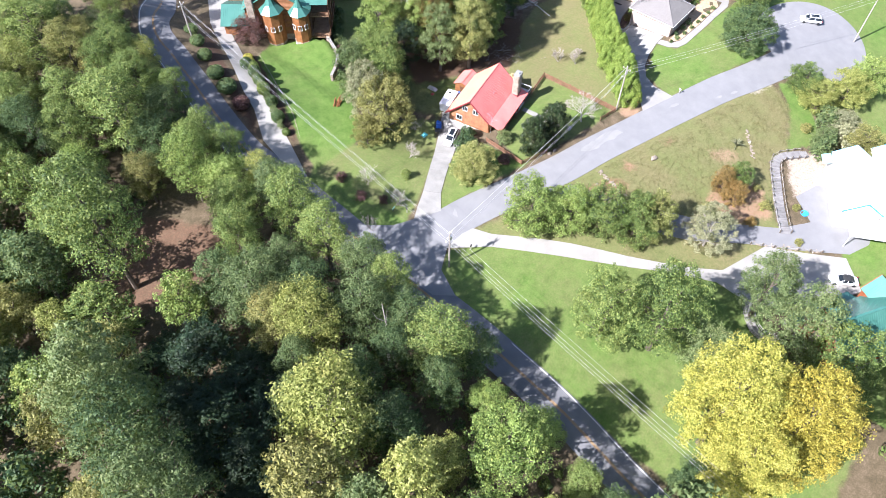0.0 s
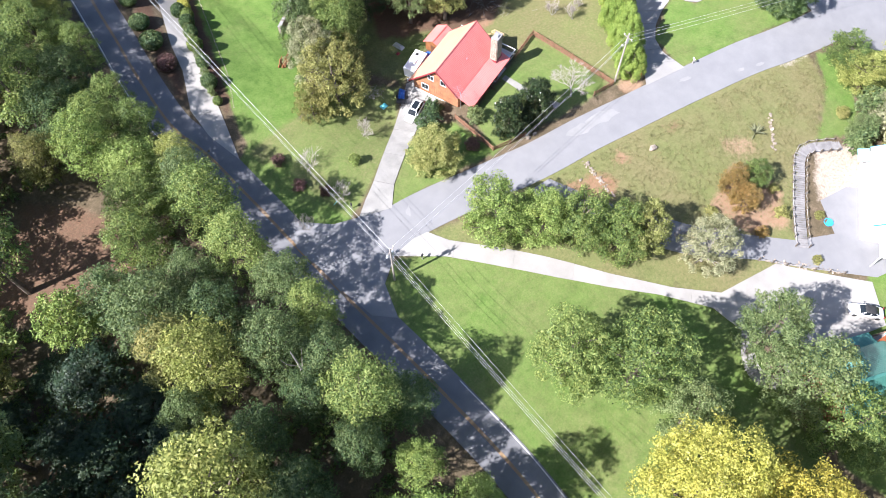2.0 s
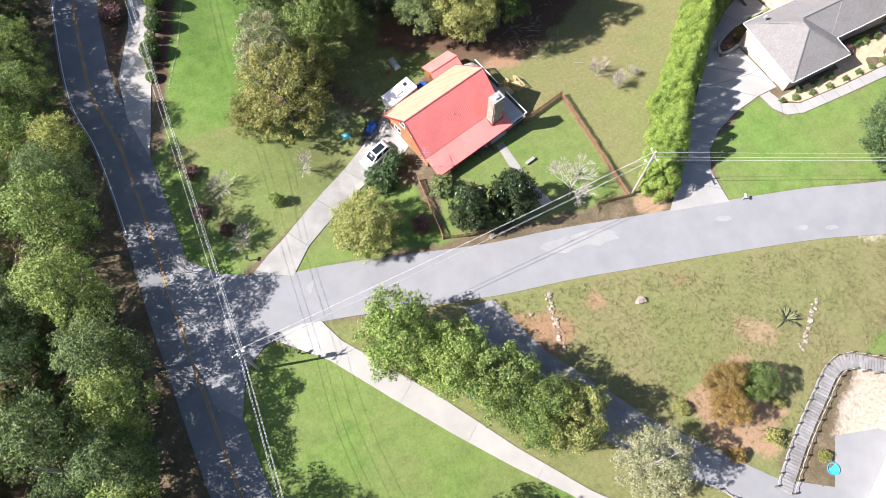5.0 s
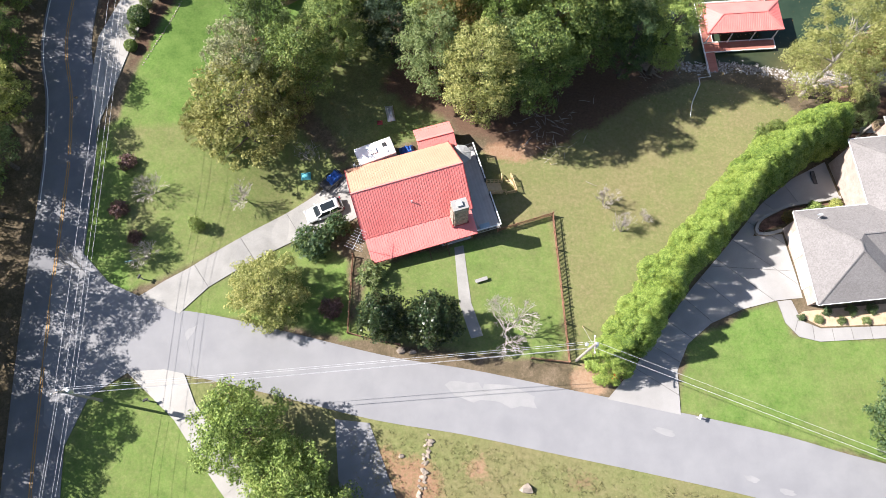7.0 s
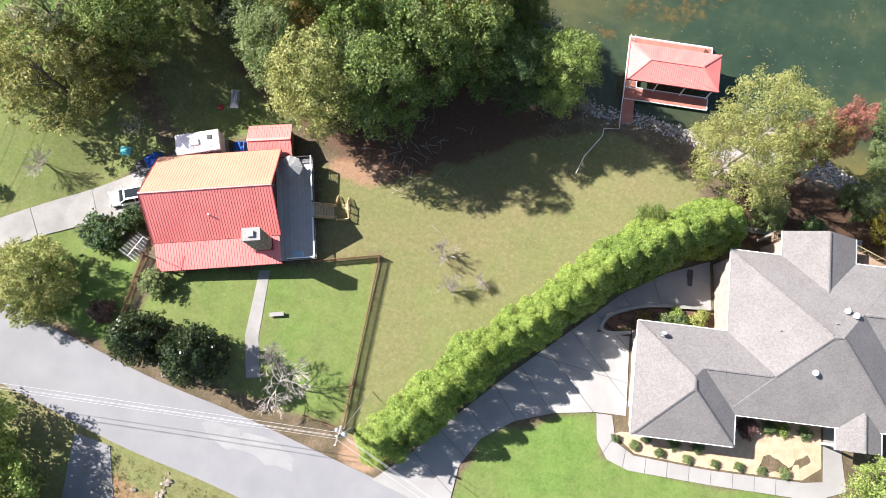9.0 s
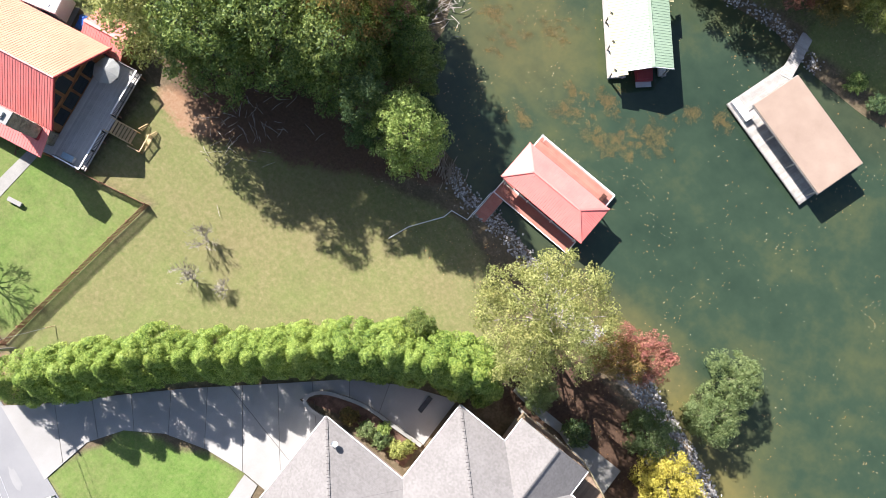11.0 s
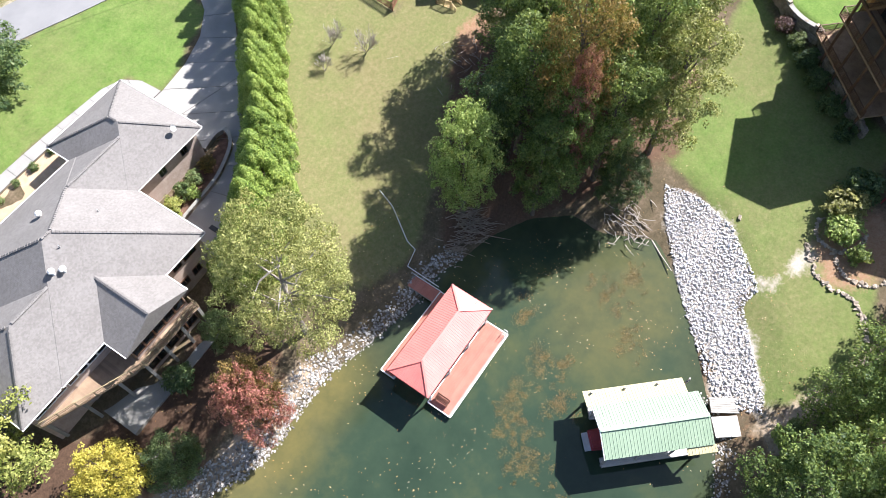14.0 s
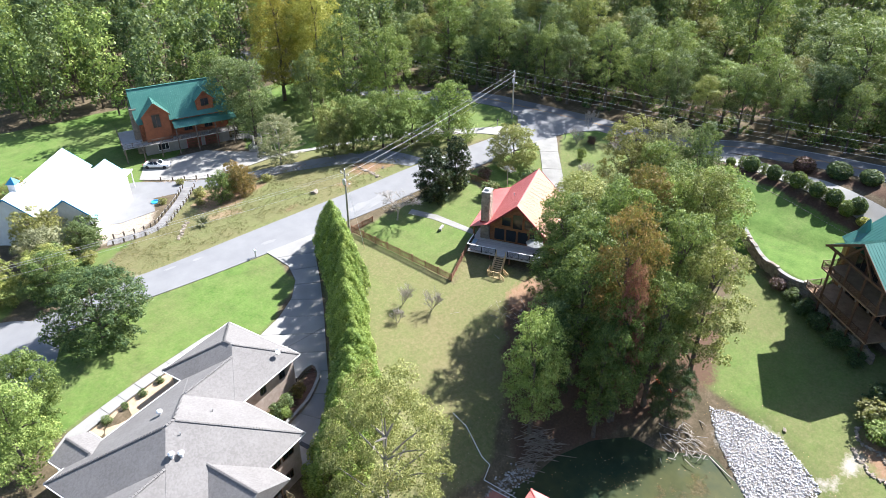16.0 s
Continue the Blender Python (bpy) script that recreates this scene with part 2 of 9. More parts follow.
LEAF = {
    "g": leafy("leaves_green", (0.043, 0.082, 0.022), (0.138, 0.212, 0.046), (0.300, 0.370, 0.098)),
    "d": leafy("leaves_dark_green", (0.022, 0.051, 0.020), (0.068, 0.123, 0.040), (0.176, 0.237, 0.079)),
    # dd: shade of the woods and the clump's gap put into the leaf colour
    "dd": leafy("leaves_shade_green", (0.010, 0.024, 0.009), (0.022, 0.046, 0.017), (0.048, 0.080, 0.028), 0.2),
    "o": leafy("leaves_olive", (0.080, 0.086, 0.022), (0.195, 0.205, 0.055), (0.360, 0.365, 0.110)),
    "ya": leafy("leaves_autumn_yellow_green", (0.088, 0.112, 0.024), (0.225, 0.255, 0.066), (0.400, 0.420, 0.140)),
    "y": leafy("leaves_yellow_green", (0.095, 0.126, 0.017), (0.252, 0.294, 0.068), (0.470, 0.504, 0.143)),
    "yy": leafy("leaves_bright_yellow_green", (0.150, 0.170, 0.022), (0.380, 0.395, 0.065), (0.600, 0.580, 0.130)),
    "Y": leafy("leaves_yellow", (0.200, 0.178, 0.022), (0.405, 0.370, 0.050), (0.600, 0.545, 0.100)),
    "gg": leafy("leaves_grey_green", (0.044, 0.078, 0.026), (0.122, 0.180, 0.056), (0.245, 0.310, 0.115)),
    "l": leafy("leaves_fresh_green", (0.066, 0.114, 0.024), (0.200, 0.300, 0.061), (0.390, 0.485, 0.132)),
    "m": leafy("leaves_magnolia", (0.008, 0.020, 0.004), (0.020, 0.040, 0.008), (0.066, 0.088, 0.026), 0.1, 0.28),
    "r": leafy("leaves_red", (0.160, 0.050, 0.040), (0.340, 0.125, 0.100), (0.460, 0.260, 0.150)),
    "a": leafy("leaves_rust", (0.075, 0.080, 0.022), (0.190, 0.145, 0.040), (0.360, 0.230, 0.068)),
    "p": leafy("leaves_plum", (0.040, 0.022, 0.020), (0.105, 0.056, 0.046), (0.200, 0.120, 0.090)),
    "h": leafy("leaves_cypress", (0.050, 0.105, 0.014), (0.168, 0.262, 0.038), (0.330, 0.425, 0.085), 0.3),
    "pale": leafy("leaves_pale", (0.130, 0.145, 0.068), (0.270, 0.290, 0.145), (0.420, 0.430, 0.230)),
}

# ---- mesh tools ----
def mesh_of(bm, name):
    me = bpy.data.meshes.new(name)
    bm.normal_update()
    bm.to_mesh(me)
    bm.free()
    return me


def part(name, bm, material, parent, label=""):
    """One mesh object under a thing or a part."""
    me = mesh_of(bm, name) if isinstance(bm, bmesh.types.BMesh) else bm
    if material is not None and not me.materials:
        me.materials.append(material)
    ob = new(name, me)
    ob.parent = parent
    if label:
        ob["label"] = label
    return ob


def thing(name, label, category, m=None, group="", kind=""):
    """An Empty at a thing's base, which parents its parts."""
    ob = new(name)
    ob.empty_display_size = 0.3
    if m is not None:
        ob.matrix_world = m
    return tagged(ob, label, category, group, kind)


def whole(name, bm, material, label, category, m=None, group="", kind=""):
    me = mesh_of(bm, name) if isinstance(bm, bmesh.types.BMesh) else bm
    if material is not None and not me.materials:
        me.materials.append(material)
    ob = new(name, me)
    if m is not None:
        ob.matrix_world = m
    return tagged(ob, label, category, group, kind)


def box(x0, x1, y0, y1, z0, z1, bm=None, bevel=0.0):
    bm = bm or bmesh.new()
    v = [bm.verts.new(p) for p in ((x0, y0, z0), (x1, y0, z0), (x1, y1, z0), (x0, y1, z0), (x0, y0, z1), (x1, y0, z1), (x1, y1, z1), (x0, y1, z1))]
    fs = [bm.faces.new([v[i] for i in f]) for f in ((3, 2, 1, 0), (4, 5, 6, 7), (0, 1, 5, 4), (1, 2, 6, 5), (2, 3, 7, 6), (3, 0, 4, 7))]
    if bevel:
        es = {e for f in fs for e in f.edges}
        bmesh.ops.bevel(bm, geom=list(es), offset=bevel, segments=2, affect="EDGES", profile=0.5)
    return bm


def solid(points, faces, bm=None):
    bm = bm or bmesh.new()
    v = [bm.verts.new(p) for p in points]
    for f in faces:
        bm.faces.new([v[i] for i in f])
    return bm


def beam(a, b, w, h, bm=None):
    """A bar of section w x h from a to b."""
    bm = bm or bmesh.new()
    a, b = Vector(a), Vector(b)
    d = (b - a).normalized()
    side = d.cross(Vector((0, 0, 1)))
    side = (side.normalized() if side.length > 1e-4 else Vector((1, 0, 0))) * w / 2
    up = side.cross(d).normalized() * h / 2
    v = [bm.verts.new(p + s * side + u * up) for p in (a, b) for s, u in ((-1, -1), (1, -1), (1, 1), (-1, 1))]
    for f in ((3, 2, 1, 0), (4, 5, 6, 7), (0, 1, 5, 4), (1, 2, 6, 5), (2, 3, 7, 6), (3, 0, 4, 7)):
        bm.faces.new([v[i] for i in f])
    return bm


def tube(points, radii, sides=7, bm=None, cap=True):
    """A tapering round bar along points."""
    bm = bm or bmesh.new()
    rings = []
    pts = [Vector(p) for p in points]
    for i, p in enumerate(pts):
        d = (pts[min(i + 1, len(pts) - 1)] - pts[max(i - 1, 0)]).normalized()
        s = d.cross(Vector((0.31, 0.17, 0.94)))
        s = s.normalized() if s.length > 1e-4 else Vector((1, 0, 0))
        t = d.cross(s)
        r = radii[i] if isinstance(radii, (list, tuple)) else radii
        rings.append([bm.verts.new(p + r * (math.cos(k * math.tau / sides) * s + math.sin(k * math.tau / sides) * t)) for k in range(sides)])
    for a, b in zip(rings, rings[1:]):
        for k in range(sides):
            bm.faces.new((a[k], a[(k + 1) % sides], b[(k + 1) % sides], b[k]))
    if cap:
        bm.faces.new(rings[0][::-1])
        bm.faces.new(rings[-1])
    return bm


def lathe(profile, sides=16, bm=None, at=(0, 0, 0)):
    """A turned solid from (radius, height) pairs."""
    bm = bm or bmesh.new()
    rings = [[bm.verts.new((at[0] + r * math.cos(k * math.tau / sides), at[1] + r * math.sin(k * math.tau / sides), at[2] + z)) for k in range(sides)] for r, z in profile]
    for a, b in zip(rings, rings[1:]):
        for k in range(sides):
            bm.faces.new((a[k], a[(k + 1) % sides], b[(k + 1) % sides], b[k]))
    bm.faces.new(rings[0][::-1])
    bm.faces.new(rings[-1])
    return bm


# ---- the lie of the land ----
WATER = -9.1
SHORE = [(12, 60.2), (14.5, 54.5), (14, 51.3), (17, 47.5), (21.3, 45), (25, 44), (28, 42.8), (32.2, 42.7), (37, 41.5), (42.2, 39.9), (47, 39.7), (52.6, 39.8),
         (56, 38.3), (62.3, 36), (68, 33.5), (80, 30), (110, 20), (170, 0), (230, 40), (170, 75), (110, 84), (75, 79), (55.6, 76), (48.6, 76.3), (42.5, 77.7),
         (36.4, 77), (32, 75.1), (28.7, 73.8), (24.9, 71.3), (20.2, 68.0), (14.6, 63.2)]
MOUNDS = [(-27, 27, 9, -2.0), (40, 12, 13, 0.9), (-9, 65, 9, -0.9)]
TERRACE = [(-46, 40), (-36, 68), (-20, 68), (-18.2, 64.2), (-20.4, 59.4), (-23.7, 55.8), (-27.8, 53.2), (-34, 44)]


def off_poly(x, y, poly):
    """Distance to a polygon's edge, negative inside; x and y are arrays."""
    x, y = np.asarray(x, float), np.asarray(y, float)
    d, inside = np.full(x.shape, 1e9), np.zeros(x.shape, bool)
    for (x1, y1), (x2, y2) in zip(poly, poly[1:] + poly[:1]):
        dx, dy = x2 - x1, y2 - y1
        t = np.clip(((x - x1) * dx + (y - y1) * dy) / (dx * dx + dy * dy + 1e-9), 0, 1)
        d = np.minimum(d, np.hypot(x - x1 - t * dx, y - y1 - t * dy))
        cross = ((y1 > y) != (y2 > y)) & (x < (x2 - x1) * (y - y1) / (y2 - y1 + 1e-12) + x1)
        inside ^= cross
    return np.where(inside, -d, d)


def smooth(a, b, x):
    t = np.clip((x - a) / (b - a), 0, 1)
    return t * t * (3 - 2 * t)


def land(x, y):
    x, y = np.asarray(x, float), np.asarray(y, float)
    d = off_poly(x, y, SHORE)
    b = -1.3 - 5.7 * smooth(-3, -44, y) + 0.11 * np.maximum(0, np.minimum(y, 80) - 33) * smooth(-33, -44, x)
    s = WATER + 0.3 * np.clip(d, 0, 8) + 0.13 * np.maximum(0, d - 8) + 8 * smooth(-28, -42, x)
    h = np.minimum(b, s) - np.log1p(np.exp(-np.abs(b - s)))
    for cx, cy, r, a in MOUNDS:
        h = h + a * np.exp(-((x - cx) ** 2 + (y - cy) ** 2) / r**2)
    h = h + (np.maximum(h, -2.5) - h) * smooth(0.25, -0.25, off_poly(x, y, TERRACE))
    return np.where(d < 0, WATER - np.minimum(2.5, 0.35 * -d), h)


def gz(x, y):
    return float(land(np.array([x]), np.array([y]))[0])


def drape(poly, lift, thick=0.12, step=1.5, lines=()):
    """A sheet over the land with the outline poly, its rim turned down."""
    bm = bmesh.new()
    f = bm.faces.new([bm.verts.new((x, y, 0)) for x, y in poly])
    if f.normal.z < 0 or f.calc_center_median() is None:
        bm.normal_update()
    bm.normal_update()
    if f.normal.z < 0:
        f.normal_flip()
    xs, ys = [p[0] for p in poly], [p[1] for p in poly]
    for lo, hi, no in ((min(xs), max(xs), (1, 0, 0)), (min(ys), max(ys), (0, 1, 0))):
        c = math.ceil(lo / step) * step
        while c < hi:
            bmesh.ops.bisect_plane(bm, geom=bm.verts[:] + bm.edges[:] + bm.faces[:], plane_co=(c * no[0], c * no[1], 0), plane_no=no)
            c += step
    bmesh.ops.triangulate(bm, faces=bm.faces[:])
    hs = land(np.array([v.co.x for v in bm.verts]), np.array([v.co.y for v in bm.verts]))
    for v, h in zip(bm.verts, hs):
        v.co.z = h + lift
    if thick:
        rim = [e for e in bm.edges if len(e.link_faces) == 1]
        made = bmesh.ops.extrude_edge_only(bm, edges=rim)["geom"]
        for v in made:
            if isinstance(v, bmesh.types.BMVert):
                v.co.z -= thick
    return bm


def along(line, step):
    """Evenly spaced points on a polyline, rounded by a spline."""
    pts = [Vector((*p, 0)) for p in line]
    fine = []
    for i in range(len(pts) - 1):
        p0, p1, p2, p3 = pts[max(i - 1, 0)], pts[i], pts[i + 1], pts[min(i + 2, len(pts) - 1)]
        for k in range(12):
            t = k / 12
            fine.append(0.5 * (2 * p1 + (p2 - p0) * t + (2 * p0 - 5 * p1 + 4 * p2 - p3) * t * t + (3 * p1 - p0 - 3 * p2 + p3) * t**3))
    fine.append(pts[-1])
    out, left = [fine[0].copy()], step
    for a, b in zip(fine, fine[1:]):
        seg = (b - a).length
        while seg >= left > 0:
            a = a + (b - a).normalized() * left
            out.append(a.copy())
            seg, left = (b - a).length, step
        left -= seg
    return out


def strip(line, width, lift, thick=0.1, step=1.5, offset=0.0, across=4):
    """A band of road over the land."""
    pts = along(line, step)
    bm = bmesh.new()
    rows = []
    for i, p in enumerate(pts):
        d = (pts[min(i + 1, len(pts) - 1)] - pts[max(i - 1, 0)]).normalized()
        s = Vector((-d.y, d.x, 0))
        row = []
        for k in range(across + 1):
            q = p + s * (offset + width * (k / across - 0.5))
            row.append(bm.verts.new((q.x, q.y, gz(q.x, q.y) + lift)))
        if thick:
            for e, k in ((0, 0), (1, -1)):
                c = row[-1 if e else 0].co
                w = bm.verts.new((c.x, c.y, c.z - thick))
                row.insert(0 if e == 0 else len(row), w)
        rows.append(row)
    for a, b in zip(rows, rows[1:]):
        for k in range(len(a) - 1):
            bm.faces.new((a[k], b[k], b[k + 1], a[k + 1]))
    bm.normal_update()
    if sum(f.normal.z for f in bm.faces) < 0:
        bmesh.ops.reverse_faces(bm, faces=bm.faces[:])
    return bm

# ---- ground, water, roads ----
LAWNS = [  # outline, greenness, dryness
    ([(-52.5, 4), (-46, 5.6), (-40, 1), (-35, -6.5), (-31, -13), (-26.5, -19.5), (-21.5, -26), (-17.2, -32.5), (-17, -38), (-22, -46), (-30, -64), (-56, -64), (-54, -20)], 1.0, 0.26),
    ([(-42, 6), (-22, 0), (-3, -28), (3, -37), (-2, -45), (-15, -34), (-26, -20)], 0.72, 0.75),
    ([(-57, -60), (-52.5, -20), (-51, 4), (-52, -60)], 0.9, 0.4),
    ([(-27, 2), (8, -7), (34, -16), (30, -24), (19, -29), (13, -28), (6, -33), (0, -35), (-8, -27), (-16, -16)], 0.72, 0.82),
    ([(19, -29), (30, -24), (34, -19), (38, -24), (26, -33)], 1.0, 0.15),
    ([(-21.5, 8), (2.8, 2.4), (4, 20.8), (-4, 19), (-18, 16)], 0.95, 0.42),
    ([(3, 2.5), (8, 0), (25, 16), (43, 28), (36, 37), (29, 39.5), (16, 37), (4, 31.5), (-4, 30), (-3, 19), (4, 20.8)], 0.85, 0.82),
    ([(14, -4), (16.5, 3.2), (28, 7.4), (29, 3), (40, 1.6), (64, 0), (62, -8), (40, -13), (28, -9)], 1.0, 0.2),
    ([(-50, 34), (-46, 16), (-39, 18), (-29, 23.5), (-21, 30), (-28, 37), (-38, 36), (-46, 40)], 0.9, 0.54),
    ([(-49, 36), (-34, 70), (-27, 73), (-18.5, 67), (-18.5, 62), (-24, 54), (-29, 46), (-36, 36)], 1.0, 0.05),
    ([(-41, 13), (-22, 8), (-20.5, 17), (-25, 21), (-31, 19)], 1.0, 0.25),
    ([(-22, 55), (-10, 76), (4, 78), (10, 74), (8, 66), (5.5, 61.5), (4, 55)], 0.85, 0.52),
    ([(5, 63.5), (8, 66.2), (13, 70.6), (15.2, 70.0), (19.2, 72.8), (23.6, 75.6), (22, 78.2), (14, 82), (3, 79), (1, 70)], 1.0, 0.55),
    ([(-20, 30), (-6, 34), (-14, 52), (-28, 44)], 0.55, 0.3),
    ([(24, 79), (34, 77.5), (50, 80), (52, 92), (20, 92)], 0.42, 0.2),
    ([(46, 78), (56, 78), (64, 90), (40, 92)], 0.8, 0.6),
    ([(-26, -58), (-6, -50), (6, -47), (20, -50), (44, -60), (46, -84), (4, -92), (-24, -80)], 1.0, 0.15),
    ([(-52, 12), (-46, 16), (-45.5, 30), (-49, 37), (-51.5, 36), (-52, 24)], 1.0, 0.2),
    ([(62, -8), (40, -13), (44, -10), (60, -4), (84, -6), (84, -44), (34, -44), (34, -30), (42, -26)], 0.9, 0.3),
    ([(-98, 62), (-90, 58), (-104, 48), (-112, 58)], 0.9, 0.4),
]
SOILS = [  # outline, how much, tone: 0 dark mulch, 0.5 clay, 1 pale gravel
    ([(25.4, 75.0), (22.4, 77.6), (17, 80.2), (12, 82.2), (13.5, 84.2), (20, 82), (27.4, 78.4)], 0.8, 0.8),  # bare strip above the boathouse
    ([(1, 73.6), (6.2, 73.4), (9.4, 75.6), (9.8, 79), (4, 82), (-2, 78)], 0.85, 0.55),  # terraced beds
    ([(-77.9, 53.7), (-67.0, 38.0), (-70.0, 31.4), (-87.1, 35.3), (-95.8, 41.6), (-84.6, 48.1)], 0.75, 0.3),  # woodland clearing
    ([(-3.2, 30.6), (-2.0, 31.9), (0.8, 32.6), (4.4, 32.2), (4.2, 29.2), (0.7, 28.4), (-1.8, 29.0)], 1.0, 0.55),  # clay_patch
    ([(-20.6, -3.6), (-13.2, -6), (-12.4, -10), (-17.5, -13)], 0.75, 0.5),  # mulch_bed
    ([(-6, -22), (4, -21), (9, -26), (2, -34), (-4, -31)], 0.82, 0.58),  # clay_bank
    ([(6, -16.5), (11.5, -20), (10, -24), (4, -20)], 0.62, 0.62),  # weedy clay
    ([(-11, -6.6), (-7.8, -6.2), (-7.2, -9), (-10.6, -9.6)], 0.85, 0.55),  # bare clay
    ([(0.5, -8.6), (4.5, -9.4), (4.2, -11.6), (0.8, -11)], 0.5, 0.4),  # brown weeds
    ([(26, -14.4), (33, -17), (32.4, -19.2), (27, -16.6)], 0.9, 0.95),  # gravel verge
    ([(9, -35), (17, -29.5), (26, -33.5), (22, -42), (13, -40)], 0.75, 0.88),  # gravel_yard
    ([(-47.0, 44.0), (-44.3, 50.6), (-41.5, 56.8), (-37.1, 66.6), (-33.7, 73.1), (-32.6, 71.6), (-38.0, 59.3), (-41.8, 50.8), (-45.4, 44.4)], 0.9, 0.1),  # mulch slope below the clipped shrubs
    ([(-49.9, 50.0), (-46.6, 55.8), (-44.7, 61.4), (-41.8, 67.8), (-38.9, 74.2), (-35.8, 81.5), (-38.0, 82.5), (-43.6, 73.0), (-47.2, 63.0), (-49.6, 55.0)], 0.95, 0.12),  # mulch_strip
    ([(3.0, 1.0), (5.6, 2.6), (9.0, 1.2), (6.2, -1.6), (2.6, -0.3)], 0.9, 0.6),  # verge_bed
    ([(13.4, 70.9), (11.6, 70.6), (9.6, 72.2), (7.2, 73.0), (5.6, 73.4), (6.0, 74.4), (8.4, 74.0), (10.6, 72.9), (12.4, 71.8)], 1.0, 0.95),  # footpath
    ([(43, 39.3), (50, 39.0), (58, 37.4), (66, 33), (64, 31), (57, 35.2), (50, 36.4), (43, 36.2)], 0.95, 0.78),
    ([(42.6, 27), (43.4, 35.6), (50, 36.2), (57, 35.0), (66, 30), (70, 22), (62, 22), (60, 25.5), (53, 28.5)], 1.0, 0.08),  # lake_bank
    ([(14, 60), (25, 78), (30, 80), (30, 74)], 0.4, 0.3),
    ([(6.4, 57.9), (5.8, 61.0), (6.4, 63.4), (7.6, 66.0), (11.2, 69.6), (13.0, 71.0), (15.1, 70.4), (19.4, 73.3), (22.6, 75.6), (24.2, 76.0), (25.4, 72.4), (21.4, 68.9), (18.2, 66.2), (15.0, 63.7), (11.3, 61.0), (8.8, 59.2)], 1.0, 1.0),
    ([(4, 29), (20, 37), (26, 42), (14, 50), (4, 58), (-8, 56), (-16, 40), (-6, 33)], 0.85, 0.2),  # litter under the clump
]
axis_x = np.concatenate([[-1500, -900, -500, -320, -240, -200], np.arange(-175, 96, 1.0), [110, 130, 160, 200, 260, 400, 800, 1500]])
axis_y = np.concatenate([[-1500, -900, -500, -320, -250], np.arange(-185, 111, 1.0), [120, 135, 160, 200, 300, 500, 900, 1500]])
gx, gy = np.meshgrid(axis_x, axis_y, indexing="ij")
gh = land(gx, gy)
rough_h = np.array([noise.noise((a * 0.35, b * 0.35, 0.0)) for a, b in zip(gx.ravel(), gy.ravel())]).reshape(gx.shape)
lawn, dry = np.zeros(gx.shape), np.zeros(gx.shape)
for poly, green, dryness in LAWNS:
    k = smooth(0.9, -0.9, off_poly(gx, gy, poly) + 0.7 * rough_h)
    dry = np.where(k > lawn, dryness, dry)
    lawn = np.maximum(lawn, k * green)
soil, tone_ = np.zeros(gx.shape), np.zeros(gx.shape)
for poly, much, tn in SOILS:
    k = smooth(1.0, -1.2, off_poly(gx, gy, poly) + 1.2 * rough_h)
    tone_ = np.where(k * much > soil, tn, tone_)
    soil = np.maximum(soil, k * much)
wild = smooth(0.0, 3.0, off_poly(gx, gy, SHORE)) * (1 - np.minimum(1, lawn * 1.3))
gh = gh + 0.10 * rough_h * wild
nx, ny = gx.shape
idx = np.arange(nx * ny).reshape(nx, ny)
quads = np.stack([idx[:-1, :-1], idx[1:, :-1], idx[1:, 1:], idx[:-1, 1:]], -1).reshape(-1, 4)
me = bpy.data.meshes.new("ground")
me.from_pydata(np.stack([gx, gy, gh], -1).reshape(-1, 3).tolist(), [], quads.tolist())
for key, vals in (("lawn", lawn), ("dry", dry), ("soil", soil), ("tone", tone_)):
    me.attributes.new(key, "FLOAT", "POINT").data.foreach_set("value", vals.ravel().astype(np.float32))
me.polygons.foreach_set("use_smooth", [True] * len(me.polygons))

m, n, l, bs = nodes_of("ground_grass_and_litter")
at_lawn, at_dry = n.new("ShaderNodeAttribute"), n.new("ShaderNodeAttribute")
at_lawn.attribute_name, at_dry.attribute_name = "lawn", "dry"
big, mid_n, fine = noise_of(n, l, 0.09, 5), noise_of(n, l, 0.6, 6, 0.65), noise_of(n, l, 3.6, 8, 0.85)
tuft = noise_of(n, l, 2.2, 6, 0.7)
green = ramp_of(n, l, math_of(n, l, "ADD", math_of(n, l, "MULTIPLY", mid_n, 0.4), math_of(n, l, "MULTIPLY", fine, 0.6)),
                [(0.34, (0.050, 0.100, 0.018)), (0.5, (0.098, 0.168, 0.034)), (0.66, (0.158, 0.232, 0.060))])
straw = ramp_of(n, l, math_of(n, l, "ADD", math_of(n, l, "MULTIPLY", tuft, 0.5), math_of(n, l, "MULTIPLY", fine, 0.5)),
                [(0.30, (0.112, 0.102, 0.042)), (0.52, (0.175, 0.156, 0.073)), (0.74, (0.250, 0.220, 0.115))])
litter = ramp_of(n, l, math_of(n, l, "ADD", math_of(n, l, "MULTIPLY", mid_n, 0.4), math_of(n, l, "MULTIPLY", fine, 0.6)),
                 [(0.3, (0.04, 0.034, 0.018)), (0.5, (0.11, 0.086, 0.052)), (0.72, (0.25, 0.185, 0.13))])
dryness = math_of(n, l, "ADD", at_dry.outputs["Fac"], math_of(n, l, "MULTIPLY", math_of(n, l, "SUBTRACT", math_of(n, l, "ADD", math_of(n, l, "MULTIPLY", big, 0.65), math_of(n, l, "MULTIPLY", tuft, 0.35)), 0.5), 2.1), True)
grass = mix_of(n, l, dryness, green, straw)
cover = math_of(n, l, "ADD", at_lawn.outputs["Fac"], math_of(n, l, "MULTIPLY", math_of(n, l, "SUBTRACT", tuft, 0.5), 0.8), True)
cover = math_of(n, l, "MULTIPLY", math_of(n, l, "SUBTRACT", cover, 0.25), 2.2, True)
at_soil, at_tone = n.new("ShaderNodeAttribute"), n.new("ShaderNodeAttribute")
